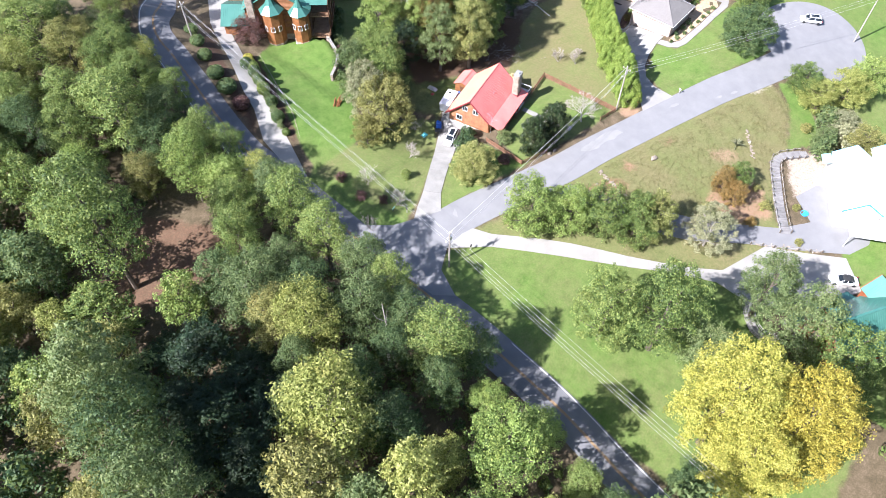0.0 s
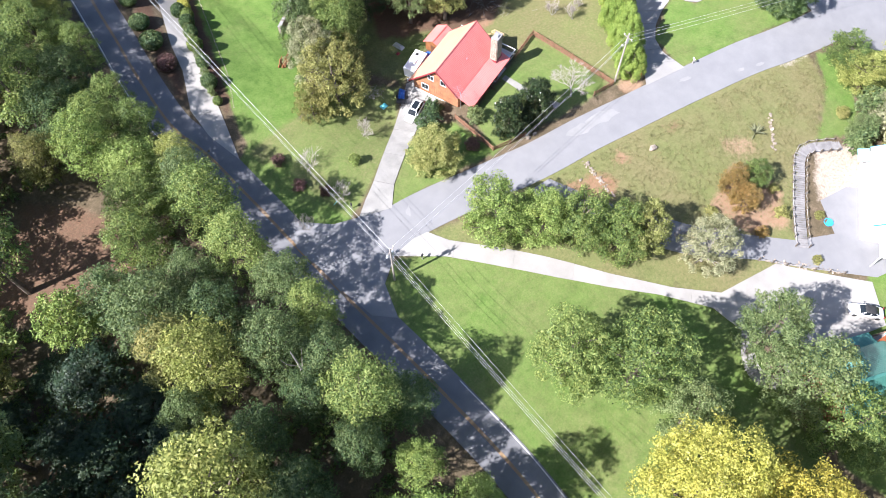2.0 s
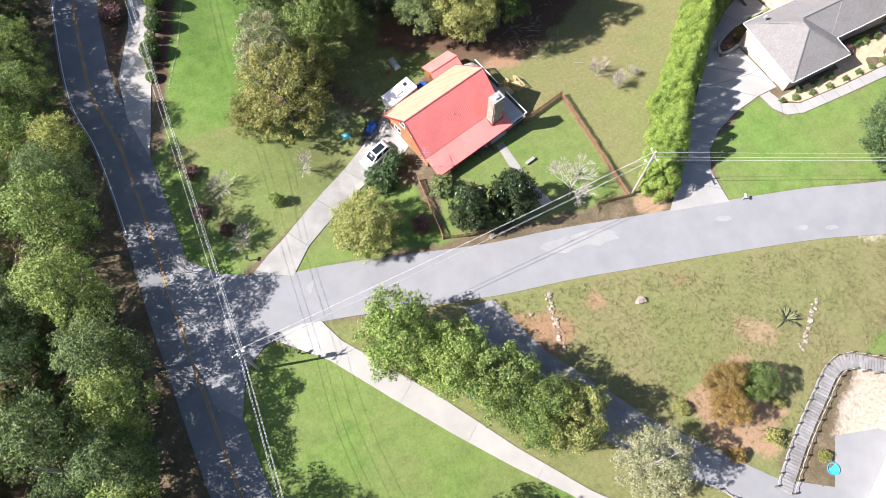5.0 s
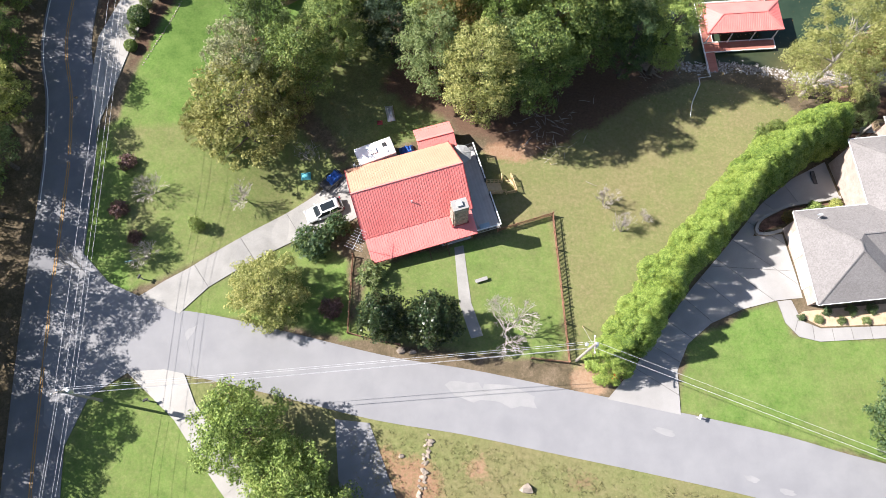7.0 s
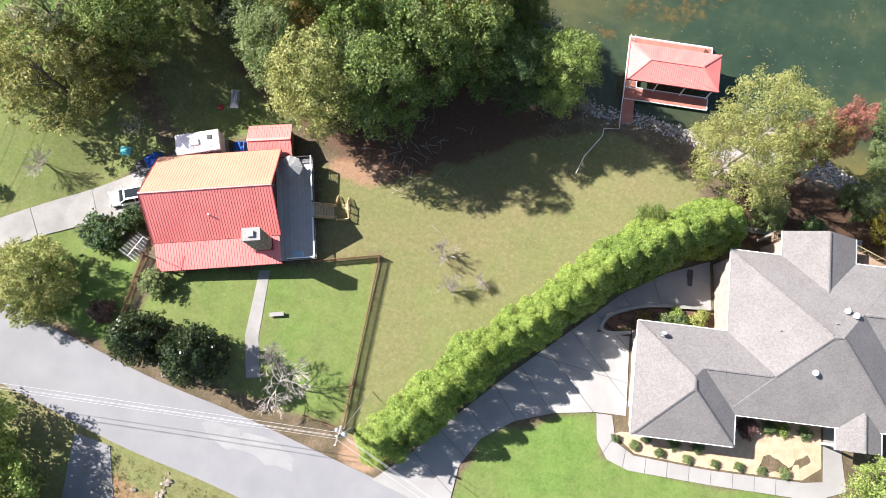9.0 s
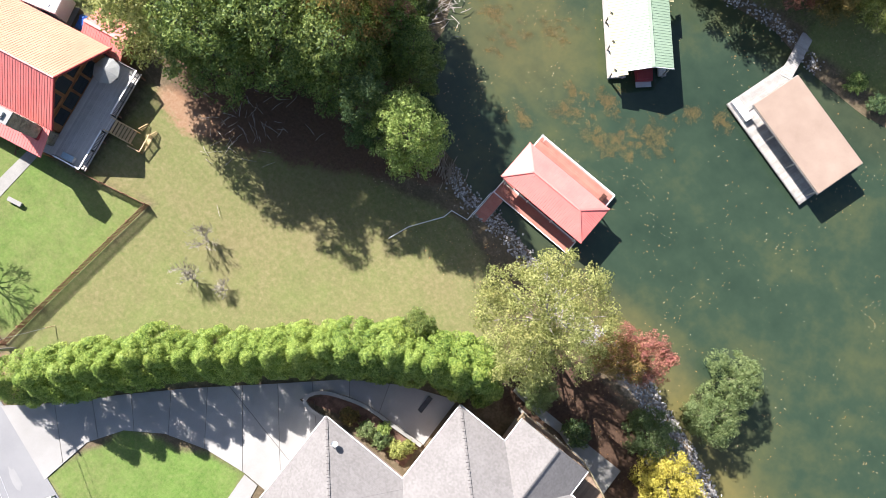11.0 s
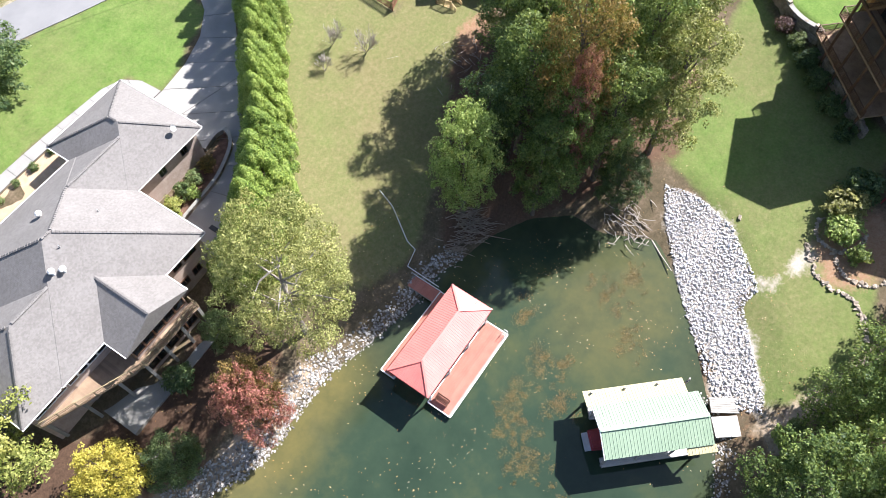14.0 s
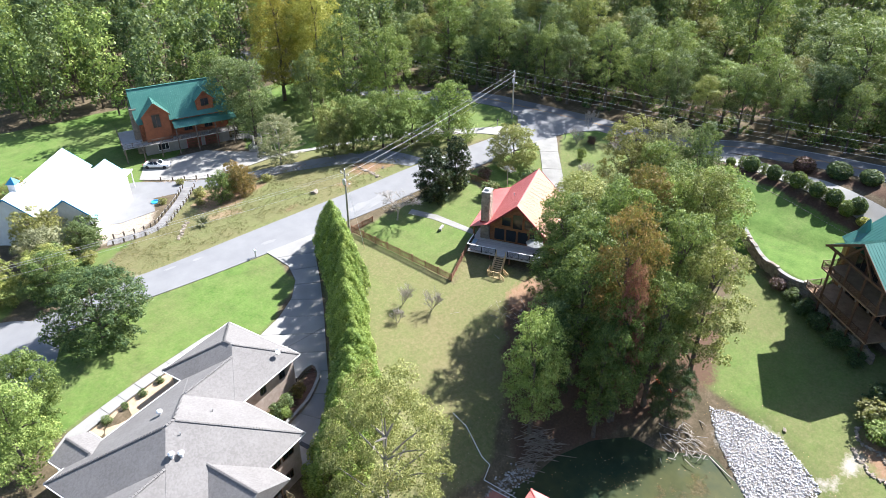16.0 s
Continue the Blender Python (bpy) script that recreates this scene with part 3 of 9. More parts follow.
at_soil.attribute_name, at_tone.attribute_name = "soil", "tone"
earth = ramp_of(n, l, math_of(n, l, "ADD", at_tone.outputs["Fac"], math_of(n, l, "MULTIPLY", math_of(n, l, "SUBTRACT", fine, 0.5), 0.7), True),
                [(0.0, (0.05, 0.03, 0.02)), (0.3, (0.14, 0.085, 0.055)), (0.5, (0.25, 0.145, 0.085)), (0.75, (0.33, 0.25, 0.17)), (1.0, (0.42, 0.38, 0.33))])
bare = math_of(n, l, "MULTIPLY", math_of(n, l, "SUBTRACT", math_of(n, l, "ADD", at_soil.outputs["Fac"], math_of(n, l, "MULTIPLY", math_of(n, l, "SUBTRACT", tuft, 0.5), 1.3)), 0.3), 2.0, True)
l.new(mix_of(n, l, bare, mix_of(n, l, cover, litter, grass), earth), bs.inputs["Base Color"])
bs.inputs["Roughness"].default_value = 0.95
bs.inputs["Specular IOR Level"].default_value = 0.2
bump_of(n, l, bs, math_of(n, l, "ADD", fine, math_of(n, l, "MULTIPLY", tuft, 0.5)), 0.5, 0.08)
me.materials.append(m)
tagged(new("ground", me), "sloping ground of mown grass and brown leaf litter", "ground", kind="structure")

m, n, l, bs = nodes_of("lake_water")
shoal = noise_of(n, l, 0.05, 4)
weed = noise_of(n, l, 0.5, 6, 0.7)
ripple = noise_of(n, l, 1.8, 4, 0.5)
col = ramp_of(n, l, math_of(n, l, "ADD", math_of(n, l, "MULTIPLY", shoal, 0.75), math_of(n, l, "MULTIPLY", weed, 0.25)),
              [(0.35, (0.016, 0.030, 0.020)), (0.52, (0.028, 0.047, 0.029)), (0.66, (0.060, 0.070, 0.032))])
at_shoal = n.new("ShaderNodeAttribute")
at_shoal.attribute_name = "shallow"
near = math_of(n, l, "MULTIPLY", at_shoal.outputs["Fac"], math_of(n, l, "ADD", weed, 0.25), True)
l.new(mix_of(n, l, near, col, (0.135, 0.115, 0.042)), bs.inputs["Base Color"])
bs.inputs["Roughness"].default_value = 0.06
bs.inputs["IOR"].default_value = 1.33
bump_of(n, l, bs, ripple, 0.05, 0.04)
wx_, wy_ = np.concatenate([np.arange(8, 101, 1.0), [115, 140, 180, 240, 300]]), np.concatenate([[-60, -20, 5], np.arange(22, 93, 1.0), [110, 140]])
wgx, wgy = np.meshgrid(wx_, wy_, indexing="ij")
idx = np.arange(wgx.size).reshape(wgx.shape)
me = bpy.data.meshes.new("water")
me.from_pydata(np.stack([wgx, wgy, np.full(wgx.shape, WATER)], -1).reshape(-1, 3).tolist(), [], np.stack([idx[:-1, :-1], idx[1:, :-1], idx[1:, 1:], idx[:-1, 1:]], -1).reshape(-1, 4).tolist())
shelf = smooth(-6.0, -0.5, off_poly(wgx, wgy, SHORE)) * (0.18 + 0.82 * smooth(36, 44, wgx) * smooth(56, 46, wgy))
shelf = np.maximum(shelf, 0.5 * smooth(9, 3, np.hypot((wgx - 21) * 0.8, wgy - 59.5)))
me.attributes.new("shallow", "FLOAT", "POINT").data.foreach_set("value", shelf.ravel().astype(np.float32))
me.materials.append(m)
tagged(new("water", me), "still dark green lake water with shallow weedy patches", "water", kind="structure")

MAIN = [(-64, -90), (-60.5, -52), (-58.6, -39.2), (-56.8, -26.8), (-56.2, -13), (-55.7, 1), (-55.0, 16.4), (-54.2, 27.7), (-53.6, 40.6), (-54.2, 48.7), (-52.1, 60.1), (-50.0, 68.4), (-47.9, 77.4), (-44.6, 88.8), (-33.0, 104), (-25, 120)]
SIDE = [(-55.0, 11.5), (-47, 10.4), (-39.3, 9.0), (-30.0, 6.0), (-18.3, 1.9), (-9, -0.6), (0, -3.4), (11.5, -7.0), (23, -10.8), (31, -14.0), (40, -17.0), (48, -18.5)]
whole("road", strip(MAIN, 6.3, 0.07), ASPHALT_DARK, "dark worn asphalt road with faded yellow centre lines", "road", kind="structure")
whole("side_road", strip(SIDE, 7.1, 0.085), ASPHALT_OLD, "pale grey asphalt side road with patches", "road", kind="structure")
apron = [(-52.5, 22), (-48.5, 17.0), (-45.0, 15.0), (-40.3, 12.4), (-38.6, 5.4), (-46.0, 6.4), (-50.2, 4.2), (-52.7, -1), (-55, 2), (-55, 18)]
whole("road_junction", drape(apron, 0.095), ASPHALT_OLD, "grey asphalt flare where the side road joins", "road", kind="structure")
whole("road_circle", drape([(53 + 12.5 * math.cos(k * math.tau / 40), -18.5 + 12.5 * math.sin(k * math.tau / 40)) for k in range(40)], 0.075), ASPHALT_OLD, "grey asphalt turning circle at the road's end", "road", kind="structure")
for off in (-0.12, 0.12):
    whole("centre_line", strip(MAIN[1:], 0.11, 0.08, 0, 1.5, off, 1), ROAD_YELLOW, "faded double yellow road line", "road line", kind="structure")
for off in (-2.85, 2.85):
    whole("edge_line", strip(MAIN[1:5] if off < 0 else MAIN[7:], 0.11, 0.08, 0, 1.5, off, 1), ROAD_WHITE, "thin white line along the road's edge", "road line", kind="structure")


def slab_drive(name, poly, label, cuts, lift=0.11, material=CONCRETE, base=CONCRETE_DARK):
    """A concrete drive of separate slabs on a darker bed; cuts are (place, normal) joint lines."""
    bed = whole(name, drape(poly, lift - 0.035, 0.2), base, label, "driveway", kind="structure")
    pieces = [[Vector((*p, 0)) for p in poly]]
    for co, no, *only in cuts:
        co, no = Vector((*co, 0)), Vector((*no, 0)).normalized()
        nxt = []
        for pc in pieces:
            if only and sum(p.x for p in pc) / len(pc) < only[0]:
                nxt.append(pc)
                continue
            for sgn in (1, -1):
                out = []
                for a, b in zip(pc, pc[1:] + pc[:1]):
                    da, db = sgn * (a - co).dot(no) - 0.035, sgn * (b - co).dot(no) - 0.035
                    if da >= 0:
                        out.append(a)
                    if (da >= 0) != (db >= 0):
                        out.append(a + (b - a) * (da / (da - db)))
                if len(out) >= 3:
                    nxt.append(out)
        pieces = nxt
    for pc in pieces:
        area = abs(sum(a.x * b.y - b.x * a.y for a, b in zip(pc, pc[1:] + pc[:1]))) / 2
        if area > 0.4:
            part("slab", drape([(p.x, p.y) for p in pc], lift, 0.05, 2.0), material, bed)
    return bed


def cross_cuts(line, step):
    pts = along(line, step)
    return [((p.x, p.y), tuple((q - p).normalized().to_2d())) for p, q in zip(pts[1:-1], pts[2:])]


hedge_drive = [(6.5, -1.9), (10.4, 1.5), (14.5, 5.7), (19.0, 10.0), (24.6, 14.9), (30.3, 20.0), (35, 22.9), (39.9, 24.9), (39.9, 19.6), (33, 19.1), (29.3, 17.8), (27.8, 15.6), (31.3, 15.5),
               (31.3, 7.3), (28.2, 7.3), (24.0, 6.7), (20.0, 5.4), (16.8, 3.3), (14.9, 0.4), (14.2, -4.4)]
slab_drive("driveway", hedge_drive, "curved pale concrete driveway with dark joints", cross_cuts([(10, -3), (13, 0.5), (18, 6.5), (23.5, 11), (28.5, 15.5), (34, 20.7), (39.5, 22.3)], 3.4)
           + [((26.0, 11.6), (0.18, 0.98), 21.0)])
white_drive = [(-46.2, 6.5), (-42, 6.3), (-39.8, 5.6), (-38.6, 2.2), (-34.8, -3.6), (-31.0, -9.6), (-25.9, -18.4), (-20.5, -26.5), (-15.6, -32.4), (-5.3, -35.9), (2.3, -48.4), (-2.9, -53.3), (-13.6, -47.8), (-18.2, -38), (-18.5, -32.8), (-22.7, -26), (-27.5, -19.8), (-32.0, -13.4), (-36.3, -6.8), (-40.9, 0.7)]
slab_drive("concrete_driveway", white_drive, "long sunlit pale concrete driveway along the lawn", cross_cuts([(-46, 6.2), (-41, 3.2), (-36, -4), (-29, -15), (-20.5, -28), (-12, -38), (-4, -48)], 9.0), material=CONCRETE_WHITE, base=CONCRETE_WHITE)
red_drive = [(-45.0, 15.0), (-42.0, 16.6), (-39.2, 17.9), (-33.5, 21.2), (-29.2, 23.8), (-23.6, 27.2), (-19.8, 29.6), (-14.5, 31.8), (-13.8, 29.3), (-19.4, 22.9), (-21.9, 21.7), (-25.7, 21.3), (-30.9, 18.7), (-37.1, 15.3), (-40.4, 12.5)]
slab_drive("worn_driveway", red_drive, "weathered grey concrete driveway with tree shadows", cross_cuts([(-43, 13.5), (-36, 17.5), (-28, 22), (-20, 26)], 6.0), material=CONCRETE_GREY)
nw_drive = [(-50.6, 36.5), (-48.2, 42.2), (-46.2, 47.1), (-42.4, 55.5), (-38.4, 65.0), (-34.8, 73.5), (-31.6, 80.9), (-27.0, 88.0), (-23.5, 91.8), (-26.7, 95.1), (-32.2, 87.5), (-35.4, 80.5), (-38.3, 73.9), (-41.2, 67.5), (-44.1, 61.4), (-46.1, 55.9), (-50.2, 48.9), (-51.2, 43.0)]
slab_drive("sloping_driveway", nw_drive, "narrow pale concrete driveway beside clipped shrubs", cross_cuts([(-51.1, 39.0), (-49.0, 44.9), (-45.8, 52.6), (-42.3, 60.5), (-38.4, 69.0), (-34.6, 77.2), (-25.0, 93.1)], 8.0), material=CONCRETE_WHITE, base=CONCRETE_GREY)
walk_way = [(28.3, 7.2), (28.5, 4.6), (29.6, 2.8), (31.8, 2.0), (39.7, 1.6), (50.7, 1.3), (54, 2.5), (53.4, 8.7), (51.8, 8.7), (51.6, 3.2), (49.5, 2.9), (39.7, 3.0), (32.3, 3.5), (30.4, 4.6), (29.9, 7.2)]
slab_drive("front_walk", walk_way, "curved pale concrete walk round the flower bed", cross_cuts([(29.2, 6), (30.5, 3), (40, 2.2), (51, 2)], 2.2), lift=0.12)
whole("asphalt_driveway", drape([(-4.8, -29.6), (0.4, -36.0), (6.0, -40.0), (9.6, -35.2), (15, -37), (24, -48), (8, -50.5), (3.6, -48.6), (-0.2, -43), (-6.9, -33.4), (-14.5, -25), (-23.5, -11), (-23.5, -1.0), (-19.8, -1.8), (-17.5, -10), (-10.5, -22)], 0.06), ASPHALT_OLD, "grey asphalt driveway behind the row of trees", "driveway", kind="structure")

# beds, bare soil and gravel
for nm, poly, mt, lb in (
    ("flower_bed", [(30.2, 5.4), (32.4, 3.7), (39.7, 3.2), (49.4, 3.1), (51.5, 4.5), (51.5, 8.6), (41, 8.6), (41, 5.6), (31, 5.7)], STRAW, "bed of orange pine straw beside the walk"),
    ("planter_bed", [(28.2, 15.8), (29.6, 17.6), (33, 18.8), (39.7, 19.2), (39.7, 16.8), (32, 16.9)], MULCH, "dark mulch bed inside a low curved wall"),
    ("front_path", [(-8.4, 17.6), (-7.3, 17.8), (-7.2, 10.6), (-6.3, 6.6), (-7.7, 6.4), (-8.6, 10.6)], CONCRETE_GREY, "narrow stone path to the porch"),
):
    whole(nm, drape(poly, 0.045, 0.1), mt, lb, nm.replace("_", " "), kind="structure")
for x, y, a, r1, r2 in ((-8.5, 0.5, -0.35, 2.4, 1.0), (-4.5, -0.3, -0.35, 3.4, 1.3), (12.0, -6.0, -0.35, 1.2, 0.35), (20.5, -11.8, -0.35, 0.8, 0.3), (-40, 9.2, 0.9, 2.2, 0.4), (24.0, -13.5, -0.35, 0.9, 0.3)):
    rnd = random.Random(int(x * 10))
    out = []
    for k in range(14):
        w = k * math.tau / 14
        r = 1 + rnd.uniform(-0.25, 0.25)
        u, v = r1 * r * math.cos(w), r2 * r * math.sin(w)
        out.append((x + u * math.cos(a) - v * math.sin(a), y + u * math.sin(a) + v * math.cos(a)))
    whole("road_patch", drape(out, 0.093, 0), ASPHALT_PATCH, "pale worn patch on grey asphalt", "road patch", kind="structure")

# ---- plants ----
def leaf_mesh(name, centres, normals, size, rng, aspect=0.66, fold=0.3):
    """Many small bent leaf sprays as one mesh."""
    c, nn = np.asarray(centres), np.asarray(normals)
    k = len(c)
    nn = nn / (np.linalg.norm(nn, axis=1, keepdims=True) + 1e-9)
    t = rng.normal(size=(k, 3))
    t -= nn * (t * nn).sum(1, keepdims=True)
    t /= np.linalg.norm(t, axis=1, keepdims=True) + 1e-9
    u = np.cross(nn, t)
    s = (size * 1.35 * rng.uniform(0.6, 1.4, k))[:, None]
    f = nn * s * fold * rng.uniform(-1, 1, (k, 1))
    tri = np.stack([c - t * s * 0.45 - u * s * aspect * 0.5, c - t * s * 0.45 + u * s * aspect * 0.5, c + t * s * 0.55 + f], 1)
    me = bpy.data.meshes.new(name)
    me.vertices.add(3 * k)
    me.vertices.foreach_set("co", tri.reshape(-1).astype(np.float32))
    me.loops.add(3 * k)
    me.loops.foreach_set("vertex_index", np.arange(3 * k, dtype=np.int32))
    me.polygons.add(k)
    me.polygons.foreach_set("loop_start", np.arange(0, 3 * k, 3, dtype=np.int32))
    me.update(calc_edges=True)
    return me


def lumps_crown(name, seed, count, size, radius, low, top, lumps, lump_r, taper=0.5, spread=0.62):
    """Leaves on small sprays that sit on the outsides of many uneven clumps; hollow gaps stay between the clumps."""
    rng = np.random.default_rng(seed)
    cs, rs = [], []
    for i in range(lumps):
        best, far_off = None, -1.0
        lr = lump_r * rng.uniform(0.55, 1.4)
        for _ in range(5):
            h = (i + rng.uniform(0, 1)) / lumps
            wide = radius * (math.sin(math.pi * (0.18 + 0.74 * h)) ** taper)
            a, q = rng.uniform(0, math.tau), math.sqrt(rng.uniform(0.08, 1.0))
            p = np.array([q * (wide - lr * 0.6) * math.cos(a), q * (wide - lr * 0.6) * math.sin(a), low + (top - low) * h])
            gap = min((np.linalg.norm(p - c) for c in cs), default=9.0)
            if gap > far_off:
                best, far_off = p, gap
        cs.append(best)
        rs.append(lr)
    cs, rs = np.array(cs), np.array(rs)
    # sprays on each clump
    per = 13
    who = np.repeat(np.arange(lumps), per)
    out = rng.normal(size=(len(who), 3))
    out[:, 2] += 0.55
    out /= np.linalg.norm(out, axis=1, keepdims=True)
    spray = cs[who] + out * (rs[who] * rng.uniform(0.55, 1.05, len(who)))[:, None] * np.array([1.0, 1.0, 0.8])
    spray_r = rs[who] * rng.uniform(0.26, 0.5, len(who))
    made = int(count * 2.4)
    which = rng.choice(len(who), made, p=spray_r**2 / (spray_r**2).sum())
    d = rng.normal(size=(made, 3))
    d[:, 2] += 0.35
    d /= np.linalg.norm(d, axis=1, keepdims=True)
    pos = spray[which] + d * (spray_r[which] * (1.05 - 0.5 * rng.uniform(0, 1, made) ** 2))[:, None] * np.array([1.0, 1.0, 0.72])
    deep = np.zeros(made, bool)
    for k in range(lumps):
        deep |= (who[which] != k) & ((((pos - cs[k]) / np.array([1, 1, 0.8])) ** 2).sum(1) < (0.74 * rs[k]) ** 2)
    keep = np.flatnonzero(~deep | (rng.uniform(0, 1, made) < 0.12))[:count]
    pos, which, d = pos[keep], which[keep], d[keep]
    nrm = 0.65 * out[which] + 0.5 * d + rng.normal(size=(len(keep), 3)) * spread + np.array([0, 0, 0.3])
    return leaf_mesh(name, pos, nrm, size, rng), cs


def trunk_mesh(name, seed, height, r0, tips, lean=0.3, thin=False):
    """A tapered trunk with limbs that reach into the clumps."""
    rng = random.Random(seed)
    bm = bmesh.new()
    bend = [Vector((0, 0, -0.4))]
    for k in range(1, 7):
        bend.append(Vector((rng.uniform(-lean, lean) * k / 6, rng.uniform(-lean, lean) * k / 6, height * k / 6)))
    tube(bend, [r0 * (1.25 if k == 0 else 1 - 0.8 * k / 6) for k in range(7)], 8, bm)
    for tip in tips:
        tip = Vector(tip)
        k = max(1, min(5, int(tip.z / height * 6) - 1))
        a = bend[k]
        if tip.z < a.z:
            a = bend[1]
        midp = a.lerp(tip, 0.55) + Vector((rng.uniform(-0.3, 0.3), rng.uniform(-0.3, 0.3), 0.25))
        tube([a, midp, tip], [r0 * 0.42, r0 * 0.24, r0 * 0.08], 5, bm)
    return mesh_of(bm, name)


def bare_mesh(name, seed, height, radius, stems=1, levels=4):
    """A leafless tree or shrub: forked twigs."""
    rng = random.Random(seed)
    bm = bmesh.new()

    def grow(p, d, length, r, level):
        q = p + d * length
        tube([p, p.lerp(q, 0.5) + Vector((rng.uniform(-1, 1), rng.uniform(-1, 1), 0)) * length * 0.06, q], [r, r * 0.8, r * 0.6], 3 if level > 1 else 6, bm, False)
        if level >= levels:
            return
        for _ in range(4 if level == 0 else 3):
            nd = (d + Vector((rng.uniform(-1, 1), rng.uniform(-1, 1), rng.uniform(-0.15, 0.5))) * 0.75).normalized()
            nd.x *= radius / height * 1.6
            nd.y *= radius / height * 1.6
            grow(p.lerp(q, rng.uniform(0.55, 1.0)), nd.normalized(), length * rng.uniform(0.6, 0.85), max(r * 0.58, 0.013), level + 1)

    for s in range(stems):
        a = rng.uniform(0, math.tau)
        lean = 0.15 if stems == 1 else 0.55
        grow(Vector((0, 0, -0.1)), Vector((math.cos(a) * lean, math.sin(a) * lean, 1)).normalized(), height * 0.36, 0.026 * height if stems == 1 else 0.012 * height, 0)
    return mesh_of(bm, name)


def cypress_crown(name, seed, count, radius, height, size):
    """A dense upright cypress: many small upright plumes of sprays on a pointed column."""
    rng = np.random.default_rng(seed)
    plumes = 95
    h = (np.arange(plumes) + rng.uniform(0, 1, plumes)) / plumes
    a = np.arange(plumes) * 2.4 + rng.normal(0, 0.35, plumes)
    prof = radius * np.minimum(1.0, 1.25 * (1 - h) ** 0.72 + 0.02) * (0.6 + 0.4 * np.minimum(1, h / 0.1))
    pr = rng.uniform(0.42, 0.7, plumes) * (1.05 - 0.4 * h)
    c = np.stack([(prof - 0.6 * pr) * np.cos(a), (prof - 0.6 * pr) * np.sin(a), 0.2 + h * (height - 0.5)], 1)
    which = rng.choice(plumes, count, p=pr**2 / (pr**2).sum())
    d = rng.normal(size=(count, 3))
    d += 0.7 * np.stack([np.cos(a[which]), np.sin(a[which]), 0.9 + 0 * a[which]], 1)
    d /= np.linalg.norm(d, axis=1, keepdims=True)
    pos = c[which] + d * (pr[which] * (1.05 - 0.45 * rng.uniform(0, 1, count) ** 2))[:, None] * np.array([1.0, 1.0, 1.55])
    nrm = d + rng.normal(size=(count, 3)) * 0.36 + np.array([0, 0, 0.3])
    return leaf_mesh(name, pos, nrm, size, rng, 0.5)


def build_kind(name, seed, count, size, radius, low, top, lumps, lump_r, r0, taper=0.5, limbs=10, bark=None):
    crown, cs = lumps_crown(name + "_crown", seed, count, size, radius, low, top, lumps, lump_r, taper)
    pick = random.Random(seed).sample(list(cs), min(limbs, len(cs)))
    trunk = trunk_mesh(name + "_trunk", seed, top * 0.85, r0, pick)
    trunk.materials.append(bark or BARK)
    crown.materials.append(LEAF["g"])
    return crown, trunk, radius, top


KINDS = {
    "broad": [build_kind("broad", s, 15000, 0.165, 4.5, 1.6, 12.0, 52, 1.15, 0.26) for s in (1, 2, 3)],
    "tall": [build_kind("tall", s, 20000, 0.165, 4.7, 4.4, 17.5, 66, 1.2, 0.34) for s in (11, 12, 13)],
    "grand": [build_kind("grand", s, 38000, 0.2, 7.8, 5.0, 26.0, 100, 1.8, 0.46, 0.5) for s in (14, 15)],
    "feather": [build_kind("feather", s, 15000, 0.16, 5.0, 1.0, 12.0, 84, 0.85, 0.2, 0.6, 16) for s in (21, 22)],
    "wood": [build_kind("wood", s, 13000, 0.175, 4.6, 5.2, 18.0, 40, 1.38, 0.28, 0.6, 12) for s in (31, 32, 33, 34)],
    "deep_wood": [build_kind("deep_wood", s, 6500, 0.27, 4.6, 5.4, 18.0, 44, 1.35, 0.28, 0.6, 8) for s in (35, 36, 37)],
    "low": [build_kind("low", s, 15000, 0.165, 4.6, 0.8, 8.5, 52, 1.1, 0.2, 0.5, 16) for s in (41, 42, 43)],
    "airy": [build_kind("airy", s, 42000, 0.115, 6.0, 4.2, 16.0, 74, 1.15, 0.28, 0.45, 18, BARK_PALE) for s in (66,)],
    "shrub": [build_kind("shrub", s, 1700, 0.13, 1.0, 0.05, 2.0, 22, 0.42, 0.05, 0.4, 5) for s in (51, 52)],
    "cone": [build_kind("cone", s, 11000, 0.19, 3.2, 0.3, 8.0, 60, 0.85, 0.18, 0.9) for s in (61, 62)],
    "oval": [build_kind("oval", s, 24000, 0.165, 5.4, 0.5, 8.6, 90, 0.95, 0.22, 0.5) for s in (63, 64)],
}


def clipped_kind(seed, count=2600):
    """A dense clipped egg-shaped shrub."""
    rng = np.random.default_rng(seed)
    d = rng.normal(size=(count, 3))
    d /= np.linalg.norm(d, axis=1, keepdims=True)
    pos = d * np.array([1.0, 1.0, 1.05]) * (1 + 0.045 * rng.normal(size=(count, 1))) + np.array([0, 0, 0.95])
    pos[:, 2] = np.maximum(pos[:, 2], 0.03)
    crown = leaf_mesh("clipped_crown", pos, d + 0.5 * rng.normal(size=(count, 3)), 0.17, rng, 0.6)
    crown.materials.append(LEAF["d"])
    trunk = trunk_mesh("clipped_trunk", seed, 1.2, 0.06, [], 0.05)
    trunk.materials.append(BARK)
    return crown, trunk, 1.0, 2.0


KINDS["clipped"] = [clipped_kind(56), clipped_kind(57)]
SAY = {"g": "green", "d": "dark green", "dd": "shade-darkened green", "yy": "bright yellow-green", "o": "olive and tan", "y": "yellow-green", "Y": "bright yellow", "gg": "grey-green", "l": "fresh green", "m": "glossy dark green",
       "r": "rust-red autumn", "a": "green and rust autumn", "p": "plum-coloured", "h": "green", "pale": "pale thin green", "ya": "yellow-olive"}
TREE_NO = [0]


